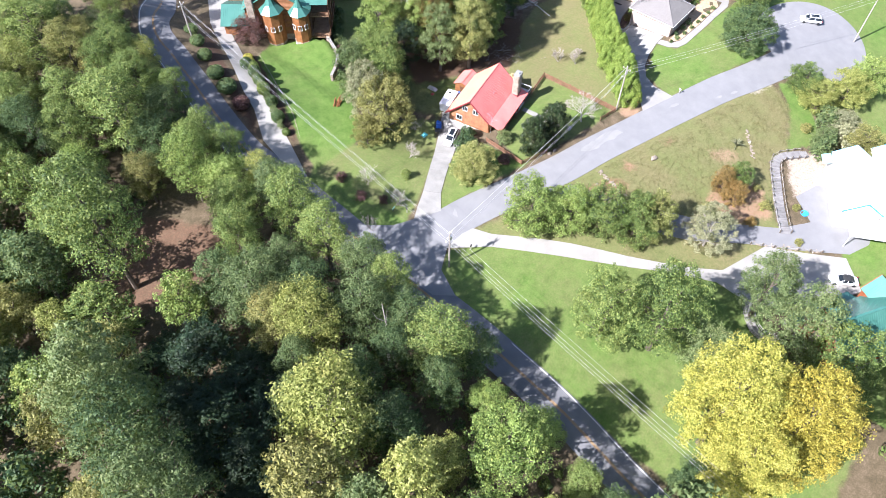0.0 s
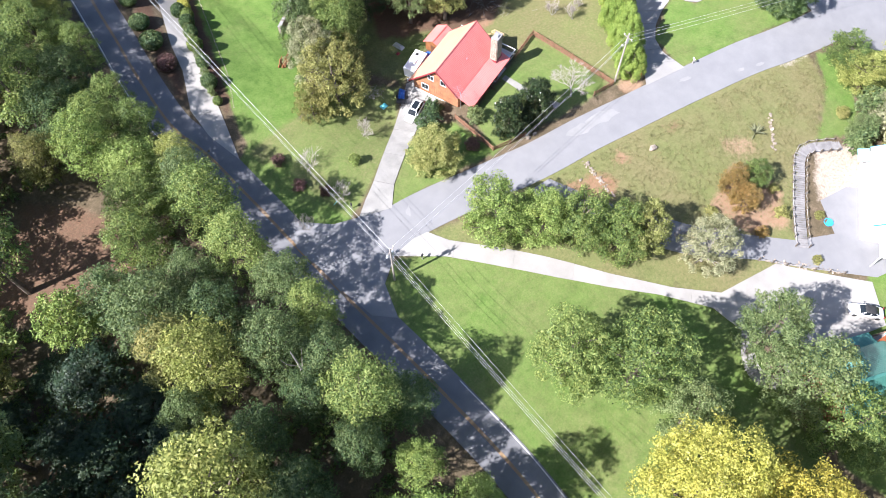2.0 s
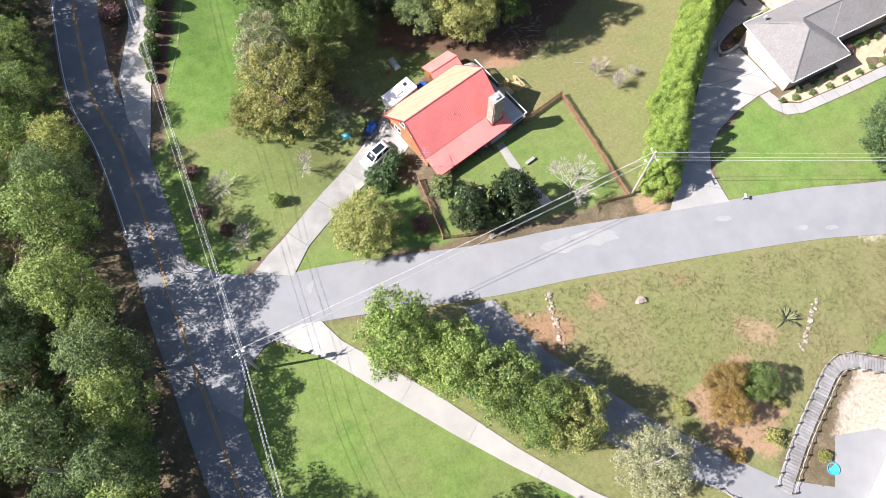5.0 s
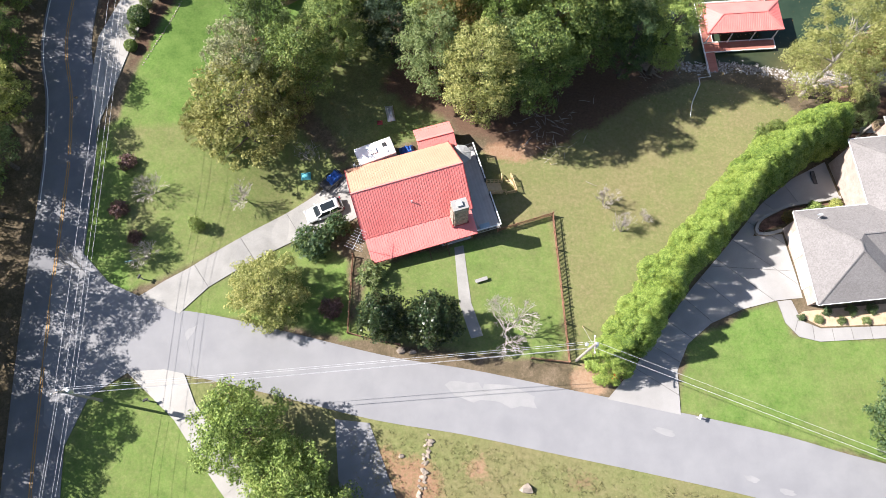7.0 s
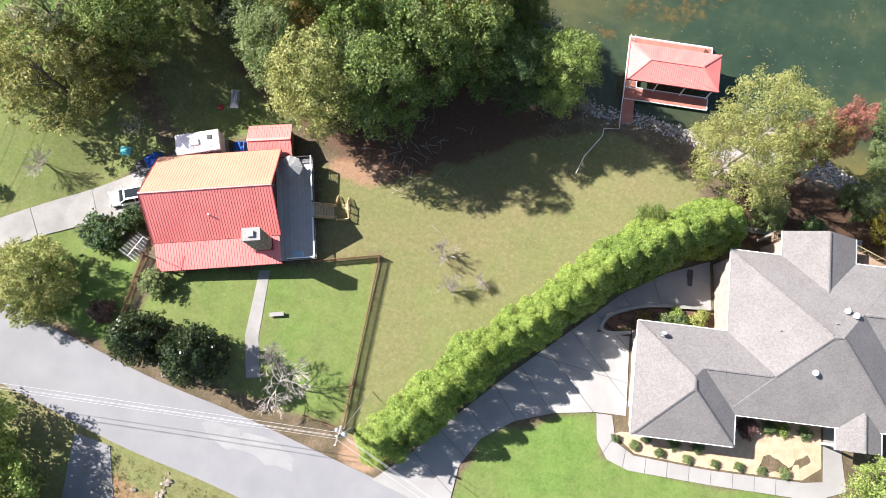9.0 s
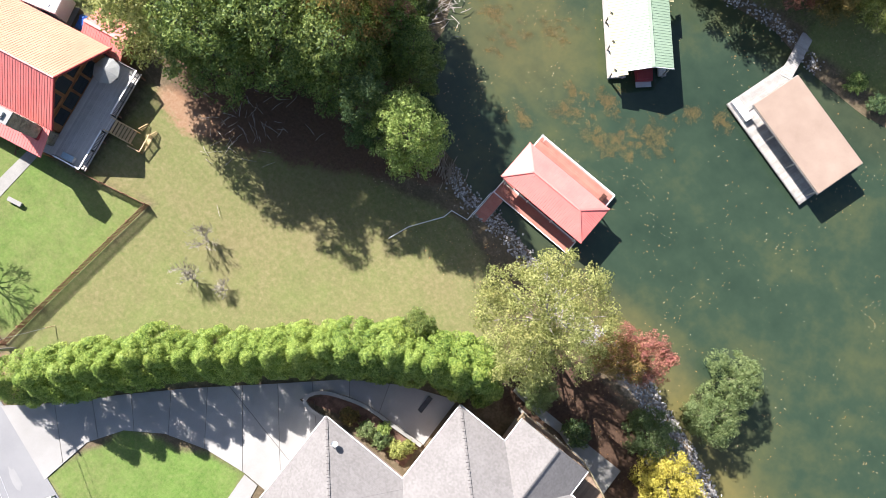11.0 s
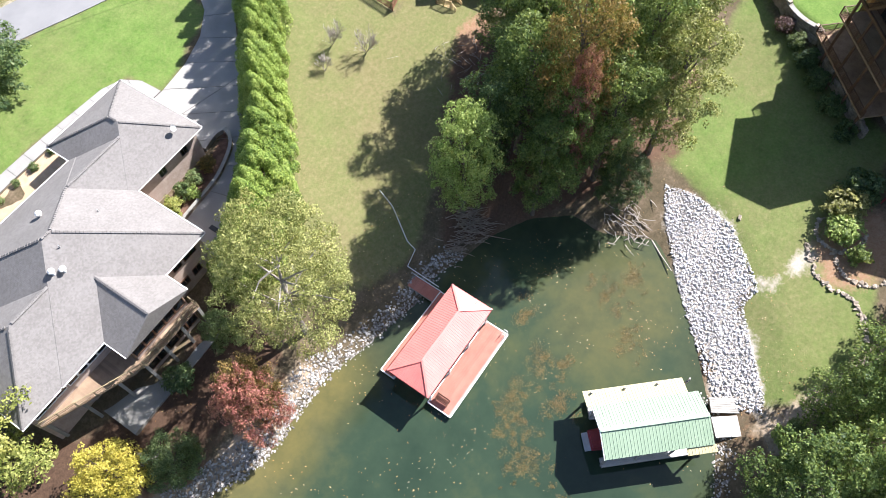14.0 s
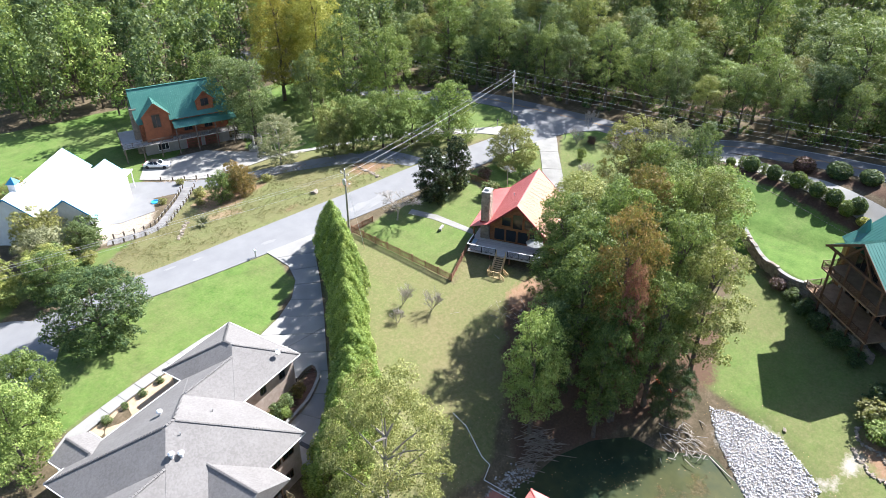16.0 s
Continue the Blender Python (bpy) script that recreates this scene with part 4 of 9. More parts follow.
def plant(kind, x, y, r, h, tone, label="", category="tree", name="tree", group="", bark=None):
    TREE_NO[0] += 1
    rnd = random.Random(TREE_NO[0] * 7 + 1)
    crown, trunk, r0, h0 = rnd.choice(KINDS[kind])
    m = pose(x, y, gz(x, y) - 0.02, 0, 0, rnd.uniform(0, 360)) @ Matrix.Diagonal((r / r0, r / r0, h / h0, 1))
    ob = thing(name, label or f"{SAY[tone]} leafy tree with a rounded uneven crown", category, m, group)
    t = part("trunk", trunk, None, ob)
    c = part("crown", crown, None, ob)
    c.material_slots[0].link = "OBJECT"
    c.material_slots[0].material = LEAF[tone]
    if bark:
        t.material_slots[0].link = "OBJECT"
        t.material_slots[0].material = bark
    return ob


# trees round the red-roofed house
for x, y, r, h, tone, kind in ((-31.5, 34.0, 6.4, 13, "o", "feather"), (-27.4, 37.0, 4.2, 11, "o", "feather"), (-31.0, 39.4, 4.8, 13.5, "pale", "feather"), (-28.6, 45.0, 4.2, 14.5, "gg", "broad"), (-25.0, 40.0, 4.6, 13, "g", "broad"), (-36.5, 34.5, 3.2, 6.5, "o", "feather")):
    plant(kind, x, y, r, h, tone, f"{SAY[tone]} feathery tree on the grass bank")
plant("oval", -29.8, 13.3, 4.7, 7, "ya", "olive-yellow broad conical tree beside the driveway")
for x, y, r in ((-17.3, 8.9, 3.0), (-11.9, 8.0, 3.4)):
    plant("cone", x, y, r, 8.5, "m", "glossy dark green magnolia tree by the road fence", group="magnolias by the fence")
for x, y, r, h, tone in ((-24.8, 19.3, 2.2, 3.2, "d"), (-22.0, 21.2, 1.7, 3.0, "d"), (-18.4, 14.9, 1.7, 2.3, "gg"), (-23.1, 11.2, 1.3, 1.6, "p"), (-38.3, 22.8, 0.9, 2.0, "g"), (-46.6, 31.8, 1.1, 1.3, "p"), (-47.4, 25.8, 1.2, 1.3, "p"), (-45.4, 22.0, 1.0, 1.2, "p")):
    plant("shrub", x, y, r, h, tone, f"{SAY[tone]} rounded shrub on the lawn", "shrub", "shrub")
# the big clump between the house and the lake
for x, y, r, h, tone in ((-20.6, 44.2, 4.4, 13, "g"), (-13.4, 45.6, 4.2, 12, "dd"), (-15.0, 50.8, 4.8, 17, "l"), (-20.0, 48.4, 4.0, 13, "g"), (-3.4, 35.6, 5.0, 17.5, "ya"), (2.6, 36.5, 4.8, 18, "g"), (6.2, 41.5, 5.6, 19, "g"),
                         (-0.6, 42.1, 4.6, 20, "l"), (11.6, 42.4, 4.8, 18.5, "g"), (-8.4, 39.6, 4.5, 16, "gg"), (20.9, 41.3, 3.7, 17, "l"), (-5.8, 43.6, 4.2, 20, "a"), (-3.4, 46.6, 4.2, 17, "g"), (-7.6, 46.4, 4.6, 18, "l"), (10.2, 46.8, 4.4, 25, "a"), (-8.2, 50.2, 5.2, 20, "ya"),
                         (3.4, 50.6, 4.8, 21, "g"), (16.6, 41.0, 3.4, 15, "d"), (-0.5, 37.8, 4.6, 16, "gg"), (9.6, 51.0, 4.2, 18, "g"), (4.2, 54.6, 4.6, 19, "ya"), (13.6, 48.2, 3.6, 17.5, "l"), (16.4, 47.4, 3.2, 15.5, "g"), (11.2, 54.2, 2.8, 9, "d"), (13.4, 48.6, 1.9, 22, "r")):
    plant("tall", x, y, r, h, tone, f"tall {SAY[tone]} shade tree above the lake", group="lakeside clump")
# the lake's near bank
for x, y, r, h, tone, kind in ((40.7, 35.7, 6.3, 20.0, "ya", "airy"), (49.9, 39.0, 2.7, 15.5, "r", "broad"), (60.8, 44.0, 3.1, 8, "gg", "low"), (61.1, 39.6, 3.0, 6.5, "gg", "low"), (60.4, 31.3, 3.4, 7, "Y", "low"), (64.4, 22.6, 5.8, 13, "y", "broad"), (56.8, 34.2, 2.8, 5, "gg", "low"), (48.7, 37.6, 2.5, 13, "a", "broad"), (45.6, 30.6, 2.0, 5, "gg", "low")):
    plant(kind, x, y, r, h, tone, f"{SAY[tone]} tree on the bank by the lake")
plant("shrub", 51.1, 29.9, 1.4, 2.2, "d", "clipped round dark green shrub beside the deck", "shrub", "shrub")
# the far bank
for x, y, r, h, tone, kind in ((30.2, 80.0, 4.8, 12, "g", "broad"), (41.4, 80.6, 3.0, 10, "r", "broad"), (44.6, 81.8, 3.2, 9, "a", "broad"), (40.6, 83.6, 3.0, 10, "r", "broad"), (38.0, 86.0, 5.0, 15, "g", "broad"), (27.0, 85.0, 4.8, 15, "g", "broad"), (18.1, 82.8, 4.6, 13, "g", "broad"), (49.7, 84.4, 4.1, 8, "y", "low"), (22.5, 80.5, 3.6, 10, "g", "broad"), (35.5, 82.0, 4.2, 12, "d", "broad"), (12.5, 84.5, 4.2, 12, "g", "broad"), (46.5, 90.5, 4.5, 10, "a", "broad"), (4.5, 86, 4.2, 10, "g", "broad")):
    plant(kind, x, y, r, h, tone, f"{SAY[tone]} tree on the far bank of the lake")
for x, y, r, h, tone in ((1.0, 74.6, 2.3, 2.4, "o"), (-1.8, 75.2, 2.2, 2.6, "d"), (3.6, 75.4, 1.8, 2.0, "l"), (5.5, 77.6, 1.2, 1.6, "g"), (25.6, 78.2, 1.0, 1.2, "l"), (24.2, 78.8, 0.9, 1.0, "gg"), (27.6, 79.4, 1.3, 1.6, "l"), (52.8, 78.0, 1.3, 1.0, "l"), (56.0, 77.6, 1.2, 1.0, "d")):
    plant("shrub", x, y, r, h, tone, f"{SAY[tone]} garden shrub on the far bank", "shrub", "shrub")
# the row along the pale driveway and the lawn beyond
for x, y, r, h, tone in ((-32.6, -1.6, 5.4, 10.5, "l"), (-28.2, -7.0, 4.8, 9, "l"), (-24.6, -11.2, 5.0, 10, "g"), (-22.4, -16.6, 4.4, 9.8, "g"), (-19.0, -18.6, 4.6, 9.5, "ya")):
    plant("low", x, y, r, h, tone, f"{SAY[tone]} spreading tree in the driveway row", group="row along the driveway")
plant("feather", -13.6, -27.2, 4.8, 9.5, "pale", "pale thin-leaved tree with visible limbs by the driveway", bark=BARK_PALE)
for x, y, r, tone in ((-0.2, -23.4, 2.6, "a"), (3.2, -25.2, 2.6, "g"), (-1.2, -26.4, 2.5, "a")):
    plant("low", x, y, r, 5, tone, "green and rust autumn shrub on bare soil", "shrub", "large_shrub", "rust shrubs")
for x, y, r, h, tone, kind in ((-20.6, -40.4, 4.9, 17, "gg", "tall"), (-38.0, -30.3, 6.0, 22, "g", "tall"), (-42.8, -23.2, 5.3, 18, "g", "broad"), (-46.4, -44.6, 7.8, 27, "yy", "grand"), (-43.5, -53.4, 7.4, 26, "Y", "grand"), (-52.0, -50.6, 5.8, 22, "yy", "grand"), (-22.6, -48.0, 6.0, 16, "gg", "broad"),
                               (-36.8, -38.9, 4.6, 14, "gg", "broad"), (-24.6, -55.0, 5.6, 16, "g", "broad"), (-54.4, -46.6, 3.4, 8, "d", "broad")):
    plant(kind, x, y, r, h, tone, f"{SAY[tone]} lawn tree casting a dark shadow")
for x, y, r, h, tone in ((33.8, -27.4, 4.6, 6, "y"), (40.6, -31.5, 5.0, 7, "y"), (35.5, -23.5, 4.0, 6.5, "g"), (46.5, -33.5, 5.0, 8, "l"), (30.4, -35.0, 3.6, 6, "pale"), (27.6, -40.0, 4.4, 7.5, "o"), (24.4, -50.0, 4.6, 8.5, "o"), (24.6, -33.2, 2.6, 5, "gg")):
    plant("low", x, y, r, h, tone, f"{SAY[tone]} bushy tree beside the turning circle")
plant("oval", 38.9, -8.2, 6.4, 8.8, "d", "large dark green oval tree on the front lawn")
plant("oval", 52.0, -3.0, 4.4, 8.5, "g", "dense green oval tree on the front lawn")
plant("broad", 56.0, 3.0, 4.2, 11, "l", "fresh green tree beside the grey-roofed house")
plant("broad", -29.2, 76.6, 4.6, 5.5, "p", "brown-plum rounded tree beside the log house")

# tall cypress hedge along the curved driveway
CYP = []
for s in (71, 72, 73):
    c = cypress_crown("cypress_crown", s, 15500, 2.3, 8.5, 0.125)
    c.materials.append(LEAF["h"])
    t = trunk_mesh("cypress_trunk", s, 6.0, 0.12, [], 0.05)
    t.materials.append(BARK)
    CYP.append((c, t))
rnd = random.Random(5)
for k, p in enumerate(along([(7.2, 2.0), (10.6, 5.8), (15.0, 10.6), (19.6, 14.7), (24.2, 18.7), (28.7, 22.4), (33.6, 25.6), (38.2, 27.9), (41.4, 28.6)], 2.0)):
    h = (7.0 if k < 2 else 10.1) * rnd.uniform(0.9, 1.07)
    c, t = rnd.choice(CYP)
    x, y = p.x + rnd.uniform(-0.25, 0.25), p.y + rnd.uniform(-0.25, 0.25)
    ob = thing("cypress", "tall bright green cypress in a dense driveway hedge", "hedge tree",
               pose(x, y, gz(x, y), 0, 0, rnd.uniform(0, 360)) @ Matrix.Diagonal(((1.28 if k > 14 else 1.08) * rnd.uniform(0.9, 1.14),) * 2 + (h / 8.5, 1)), "cypress hedge")
    part("trunk", t, None, ob)
    part("crown", c, None, ob)
plant("cone", 32.5, 28.2, 1.9, 5.5, "g", "rounded green juniper beside the hedge", "shrub", "juniper")

# leafless trees and shrubs
for nm, x, y, h, r, stems, label, seed in (
    ("bare_tree", -3.9, 6.2, 6.0, 5.0, 1, "leafless grey spreading tree by the fence", 3),
    ("bare_shrub", -43.6, 27.6, 3.6, 2.4, 4, "leafless twiggy shrub on the lawn", 4),
    ("bare_shrub", -44.0, 19.6, 3.4, 2.4, 4, "leafless twiggy shrub on the lawn", 5),
    ("bare_shrub", -33.4, 26.4, 3.8, 2.4, 4, "leafless twiggy shrub beside the driveway", 6),
    ("bare_shrub", 10.6, 21.6, 3.4, 1.7, 5, "thin leafless sapling clump on dry grass", 7),
    ("bare_shrub", 12.0, 17.9, 3.4, 1.7, 5, "thin leafless sapling clump on dry grass", 8),
    ("bare_shrub", 15.4, 19.4, 2.2, 1.2, 4, "thin leafless sapling clump on dry grass", 9),
    ("bare_shrub", -51.6, 19.0, 4.2, 1.6, 3, "reddish leafless sapling by the road", 10),
    ("bare_tree", 33, 82.5, 7.5, 3.4, 1, "dead grey tree among green leaves", 12),
    ("bare_tree", 57.6, 32.4, 4.6, 2.0, 1, "dead grey bush on the bank", 13),
):
    me = bare_mesh(nm, seed, h, r, stems, 6 if h > 5.5 and nm == "bare_tree" and y < 52 else 4)
    ob = thing(nm, label, "bare tree" if "tree" in nm else "bare shrub", pose(x, y, gz(x, y)))
    part("branchwork", me, TWIG, ob)

# clipped shrubs along the sloping driveway
row = [(-46.0, 47.0), (-44.7, 50.5), (-42.7, 54.4), (-41.4, 58.2), (-40.0, 61.3), (-38.9, 63.9), (-37.6, 66.0), (-38.2, 67.3)]
for k, (x, y) in enumerate(row):
    plant("clipped", x, y, 0.75 if k == 0 else 1.12 + 0.1 * (k % 2), 1.3 if k == 0 else 2.3 + 0.2 * (k % 2), "d" if k % 3 else "g", "clipped round shrub in the row beside the driveway", "shrub", "clipped_shrub", "row of clipped shrubs")
for x, y in ((-36.4, 68.6), (-35.4, 70.6)):
    plant("clipped", x, y, 1.0, 1.2, "yy", "low clipped yellow shrub beside the driveway", "shrub", "clipped_shrub", "row of clipped shrubs")
for (x0, y0), (x1, y1) in zip(row[:5], row[1:6]):
    plant("shrub", (x0 + x1) / 2 - 0.2, (y0 + y1) / 2 + 0.1, 0.75, 1.7, "gg", "small grey-green shrub between clipped shrubs", "shrub", "shrub", "small shrubs beside the driveway")
for x, y, r, h, tone in ((-47.2, 58.2, 1.6, 2.3, "p"), (-46.2, 63.4, 1.8, 2.5, "l"), (-45.2, 68.0, 1.6, 2.2, "g"), (-43.4, 73.4, 1.4, 2.0, "d"), (-41.4, 78.4, 1.4, 1.9, "g"), (-39.0, 84.0, 1.4, 1.9, "g")):
    plant("clipped", x, y, r, h, "d" if tone in "gl" else tone, f"rounded {SAY[tone]} shrub between road and driveway", "shrub", "shrub")

# woods west of the road
MIXED = ["g", "g", "g", "d", "d", "gg", "gg", "l", "y", "o", "g", "d"]
CLEARING = [(-77.9, 53.7), (-67.0, 38.0), (-70.0, 31.4), (-87.1, 35.3), (-95.8, 41.6), (-84.6, 48.1)]
spots = [(-86.0, 40.5, 7.0, 29, "g"), (-68.9, 62.3, 6.8, 19, "g"), (-58.5, 79.3, 5.4, 12, "g"), (-66.1, 90.8, 6.6, 19, "g"), (-64.3, 41.2, 5.2, 12, "l"), (-67.4, 34.6, 5.0, 14, "g"), (-61.5, 26.6, 5.0, 18, "g"), (-75.6, 7.6, 5.4, 20, "y"), (-68.7, 3.8, 4.8, 18, "gg")]
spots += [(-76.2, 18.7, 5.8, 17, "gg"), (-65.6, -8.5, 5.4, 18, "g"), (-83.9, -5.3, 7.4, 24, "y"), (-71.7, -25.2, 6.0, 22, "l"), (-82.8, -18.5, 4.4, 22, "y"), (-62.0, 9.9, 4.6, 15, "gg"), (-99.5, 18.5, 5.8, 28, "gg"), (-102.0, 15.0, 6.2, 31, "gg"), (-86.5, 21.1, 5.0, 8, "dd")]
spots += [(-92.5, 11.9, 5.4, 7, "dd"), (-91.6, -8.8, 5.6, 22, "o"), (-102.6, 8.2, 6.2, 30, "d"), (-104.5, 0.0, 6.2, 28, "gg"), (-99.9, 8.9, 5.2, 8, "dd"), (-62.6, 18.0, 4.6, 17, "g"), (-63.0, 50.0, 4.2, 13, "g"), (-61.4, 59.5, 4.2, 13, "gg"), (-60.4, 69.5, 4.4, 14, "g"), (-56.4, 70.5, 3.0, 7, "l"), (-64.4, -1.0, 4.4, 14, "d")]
rnd = random.Random(17)
road_x = lambda y: float(np.interp(y, [p[1] for p in MAIN], [p[0] for p in MAIN]))
# shaded patch of the woods: trees kept low, their leaves darkened for the shade
SHADED_HOLLOW = [(-104, 18), (-96, 29), (-86, 28), (-82, 18), (-84, 4), (-92, -8), (-102, -4)]
taken = [(x, y, r) for x, y, r, *_ in spots]
far = []
cand = [(rnd.uniform(-66, -48), rnd.uniform(-60, 100)) for _ in range(700)] + [(rnd.uniform(-170, 70), rnd.uniform(-180, 108)) for _ in range(11000)]
for x, y in cand:
    west = x < road_x(y) - 4.9
    south = y < -66 and x > road_x(y) + 9 and not (-14 < x < 34 and y > -86)
    if not (west or south) or off_poly([x], [y], CLEARING)[0] < 3.0:
        continue
    if y < 22 - 1.75 * (x + 170) - 14 or y < -190 + (x + 50) * 1.8 or (x < -92 and y > 86):
        continue
    near = x > -112 and -46 < y < 100 and west
    if not near and x > -60 and y > 60:
        continue
    hollow = off_poly([x], [y], SHADED_HOLLOW)[0] < 0
    edge = x > road_x(y) - 12
    gap = 5.2 if near else 6.4
    if any((x - a) ** 2 + (y - b) ** 2 < max(gap, (0.55 * r + 2.2)) ** 2 for a, b, r in taken):
        continue
    if near:
        r, h = rnd.uniform(3.4, 5.4), rnd.uniform(11, 17)
        if edge:
            r, h = rnd.uniform(3.0, 4.4), rnd.uniform(8, 12)
            if 2 < y < 36:
                r, h = rnd.uniform(3.4, 4.6), rnd.uniform(14, 18)
            if y > 36:
                r, h = rnd.uniform(2.6, 3.6), rnd.uniform(9, 12.5)
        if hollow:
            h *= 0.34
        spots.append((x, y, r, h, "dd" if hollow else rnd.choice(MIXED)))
    else:
        r = rnd.uniform(3.8, 5.4)
        far.append((x, y, r, rnd.uniform(17, 25)))
    taken.append((x, y, r))
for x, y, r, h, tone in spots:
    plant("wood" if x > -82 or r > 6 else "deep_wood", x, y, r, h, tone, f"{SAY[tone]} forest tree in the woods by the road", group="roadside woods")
# the woods further off, too many to count
rng = np.random.default_rng(99)
store = {}
for x, y, r, h in far:
    tone = rnd.choice(["g", "d", "d", "d", "gg", "gg", "g", "l"])
    k, lumps = 1300, 26
    hz = gz(x, y)
    lz = np.linspace(0.15, 0.95, lumps) * h
    wide = r * np.sin(np.pi * np.linspace(0.3, 0.9, lumps)) ** 0.6
    la, lq = rng.uniform(0, math.tau, lumps), np.sqrt(rng.uniform(0.05, 1, lumps))
    cs = np.stack([x + lq * wide * 0.75 * np.cos(la), y + lq * wide * 0.75 * np.sin(la), hz + lz], 1)
    w = rng.integers(0, lumps, k)
    d = rng.normal(size=(k, 3))
    d[:, 2] += 0.4
    d /= np.linalg.norm(d, axis=1, keepdims=True)
    pos = cs[w] + d * (r * 0.34 * rng.uniform(0.6, 1.15, k))[:, None]
    store.setdefault(tone, []).append((pos, d + rng.normal(size=(k, 3)) * 0.5 + np.array([0, 0, 0.3])))
for tone, rows in store.items():
    me = leaf_mesh("far_woods", np.concatenate([a for a, _ in rows]), np.concatenate([b for _, b in rows]), 0.52, rng)
    me.materials.append(LEAF[tone])
    tagged(new("far_woods", me), f"distant woods with {SAY[tone]} leaves", "woods", kind="stuff")
bm = bmesh.new()
for x, y, r, h in far:
    z = gz(x, y)
    tube([(x, y, z - 0.5), (x, y, z + h * 0.7)], [0.24, 0.1], 4, bm, False)
whole("far_trunks", bm, BARK, "distant woodland trunks", "woods", kind="stuff")

# undergrowth between the trunks
rng = np.random.default_rng(123)
ux, uy = rng.uniform(-116, -46, 5200), rng.uniform(-60, 100, 5200)
edge = np.array([road_x(b) - 4.6 for b in uy])
keep = (ux < edge) & (off_poly(ux, uy, CLEARING) > 1.0)
dens = np.array([noise.noise((a * 0.11, b * 0.11, 5.0)) for a, b in zip(ux, uy)])
keep &= (dens > rng.uniform(-0.25, 0.35, len(ux))) & (ux < edge - 2.0)
ux, uy = ux[keep], uy[keep]
uz = land(ux, uy)
for tone, part_of in (("d", 0), ("g", 1), ("gg", 2)):
    pick = np.arange(len(ux)) % 3 == part_of
    cx, cy, cz = ux[pick], uy[pick], uz[pick]
    k = 60
    w = np.repeat(np.arange(len(cx)), k)
    d = rng.normal(size=(len(w), 3))
    d /= np.linalg.norm(d, axis=1, keepdims=True)
    size = rng.uniform(0.5, 1.5, len(cx))[w][:, None]
    pos = np.stack([cx[w], cy[w], cz[w] + 0.5 * size[:, 0]], 1) + d * size * np.array([1, 1, 0.7]) * rng.uniform(0.6, 1.05, (len(w), 1))
    pos[:, 2] = np.maximum(pos[:, 2], cz[w] + 0.03)
    me = leaf_mesh("undergrowth", pos, d + np.array([0, 0, 0.6]), 0.3, rng)
    me.materials.append(LEAF[tone])
    tagged(new("undergrowth", me), f"{SAY[tone]} undergrowth on the woodland floor", "undergrowth", kind="stuff")
# a dead standing trunk at the edge of the woods
dt = thing("dead_trunk", "pale dead standing trunk among green woodland trees", "dead tree", pose(-68.6, -0.6, gz(-68.6, -0.6)))
part("trunk", tube([(0, 0, -0.3), (0.1, 0.1, 5), (0.5, 0.2, 11), (0.4, 0.5, 16)], [0.26, 0.22, 0.16, 0.05], 8), BARK_PALE, dt)
part("limb", tube([(0.3, 0.15, 9), (1.4, 0.9, 11), (2.0, 1.2, 13)], [0.09, 0.07, 0.03], 6), BARK_PALE, dt)
part("limb", tube([(0.45, 0.2, 11.5), (-0.6, 0.8, 13), (-0.9, 1.2, 14.6)], [0.07, 0.05, 0.02], 6), BARK_PALE, dt)

# ---- building tools ----
def metal_slope(e0, e1, r1, r0, rib=0.28, thick=0.07, rib_h=0.022, bm=None):
    """A sheet-metal roof plane: eave e0-e1, upper edge r0-r1, ribs running up the slope."""
    bm = bm or bmesh.new()
    e0, e1, r1, r0 = (Vector(p) for p in (e0, e1, r1, r0))
    along_e = (e1 - e0).normalized()
    up = (r0 - e0) - along_e * (r0 - e0).dot(along_e)
    big_t = up.length
    up.normalize()
    nrm = along_e.cross(up)
    if nrm.z < 0:
        nrm = -nrm
    length, s0, s1 = (e1 - e0).length, (r0 - e0).dot(along_e), (r1 - e0).dot(along_e)
    first, last = min(0.0, s0), max(length, s1)
    prof = {first: 0.0, last: 0.0, s0: 0.0, s1: 0.0}
    k = first + rib / 2
    while k < last - 0.05:
        for o_, hh in ((-0.035, 0.0), (-0.02, rib_h), (0.02, rib_h), (0.035, 0.0)):
            prof[k + o_] = hh
        k += rib
    rows = []
    for q in sorted(prof):
        hi = big_t if s0 <= q <= s1 else (big_t * q / s0 if q < s0 else big_t * (length - q) / max(length - s1, 1e-6))
        lo = 0.0 if 0 <= q <= length else (big_t * q / s0 if q < 0 else big_t * (q - length) / max(s1 - length, 1e-6))
        a, b = e0 + along_e * q + up * lo, e0 + along_e * q + up * max(hi, lo)
        rows.append([bm.verts.new(p) for p in (a + nrm * prof[q], b + nrm * prof[q], b - nrm * thick, a - nrm * thick)])
    for a, b in zip(rows, rows[1:]):
        for k in range(4):
            bm.faces.new((a[k], b[k], b[(k + 1) % 4], a[(k + 1) % 4]))
    bm.faces.new(rows[0])
    bm.faces.new(rows[-1])
    bmesh.ops.remove_doubles(bm, verts=bm.verts[:], dist=0.0005)
    bmesh.ops.recalc_face_normals(bm, faces=bm.faces[:])
    return bm


def cap_line(points, w=0.3, h=0.07, lift=0.05):
    bm = bmesh.new()
    for a, b in zip(points, points[1:]):
        a, b = Vector(a), Vector(b)
        beam(a + Vector((0, 0, lift)), b + Vector((0, 0, lift)), w, h, bm)
    return bm


CAPS = {}


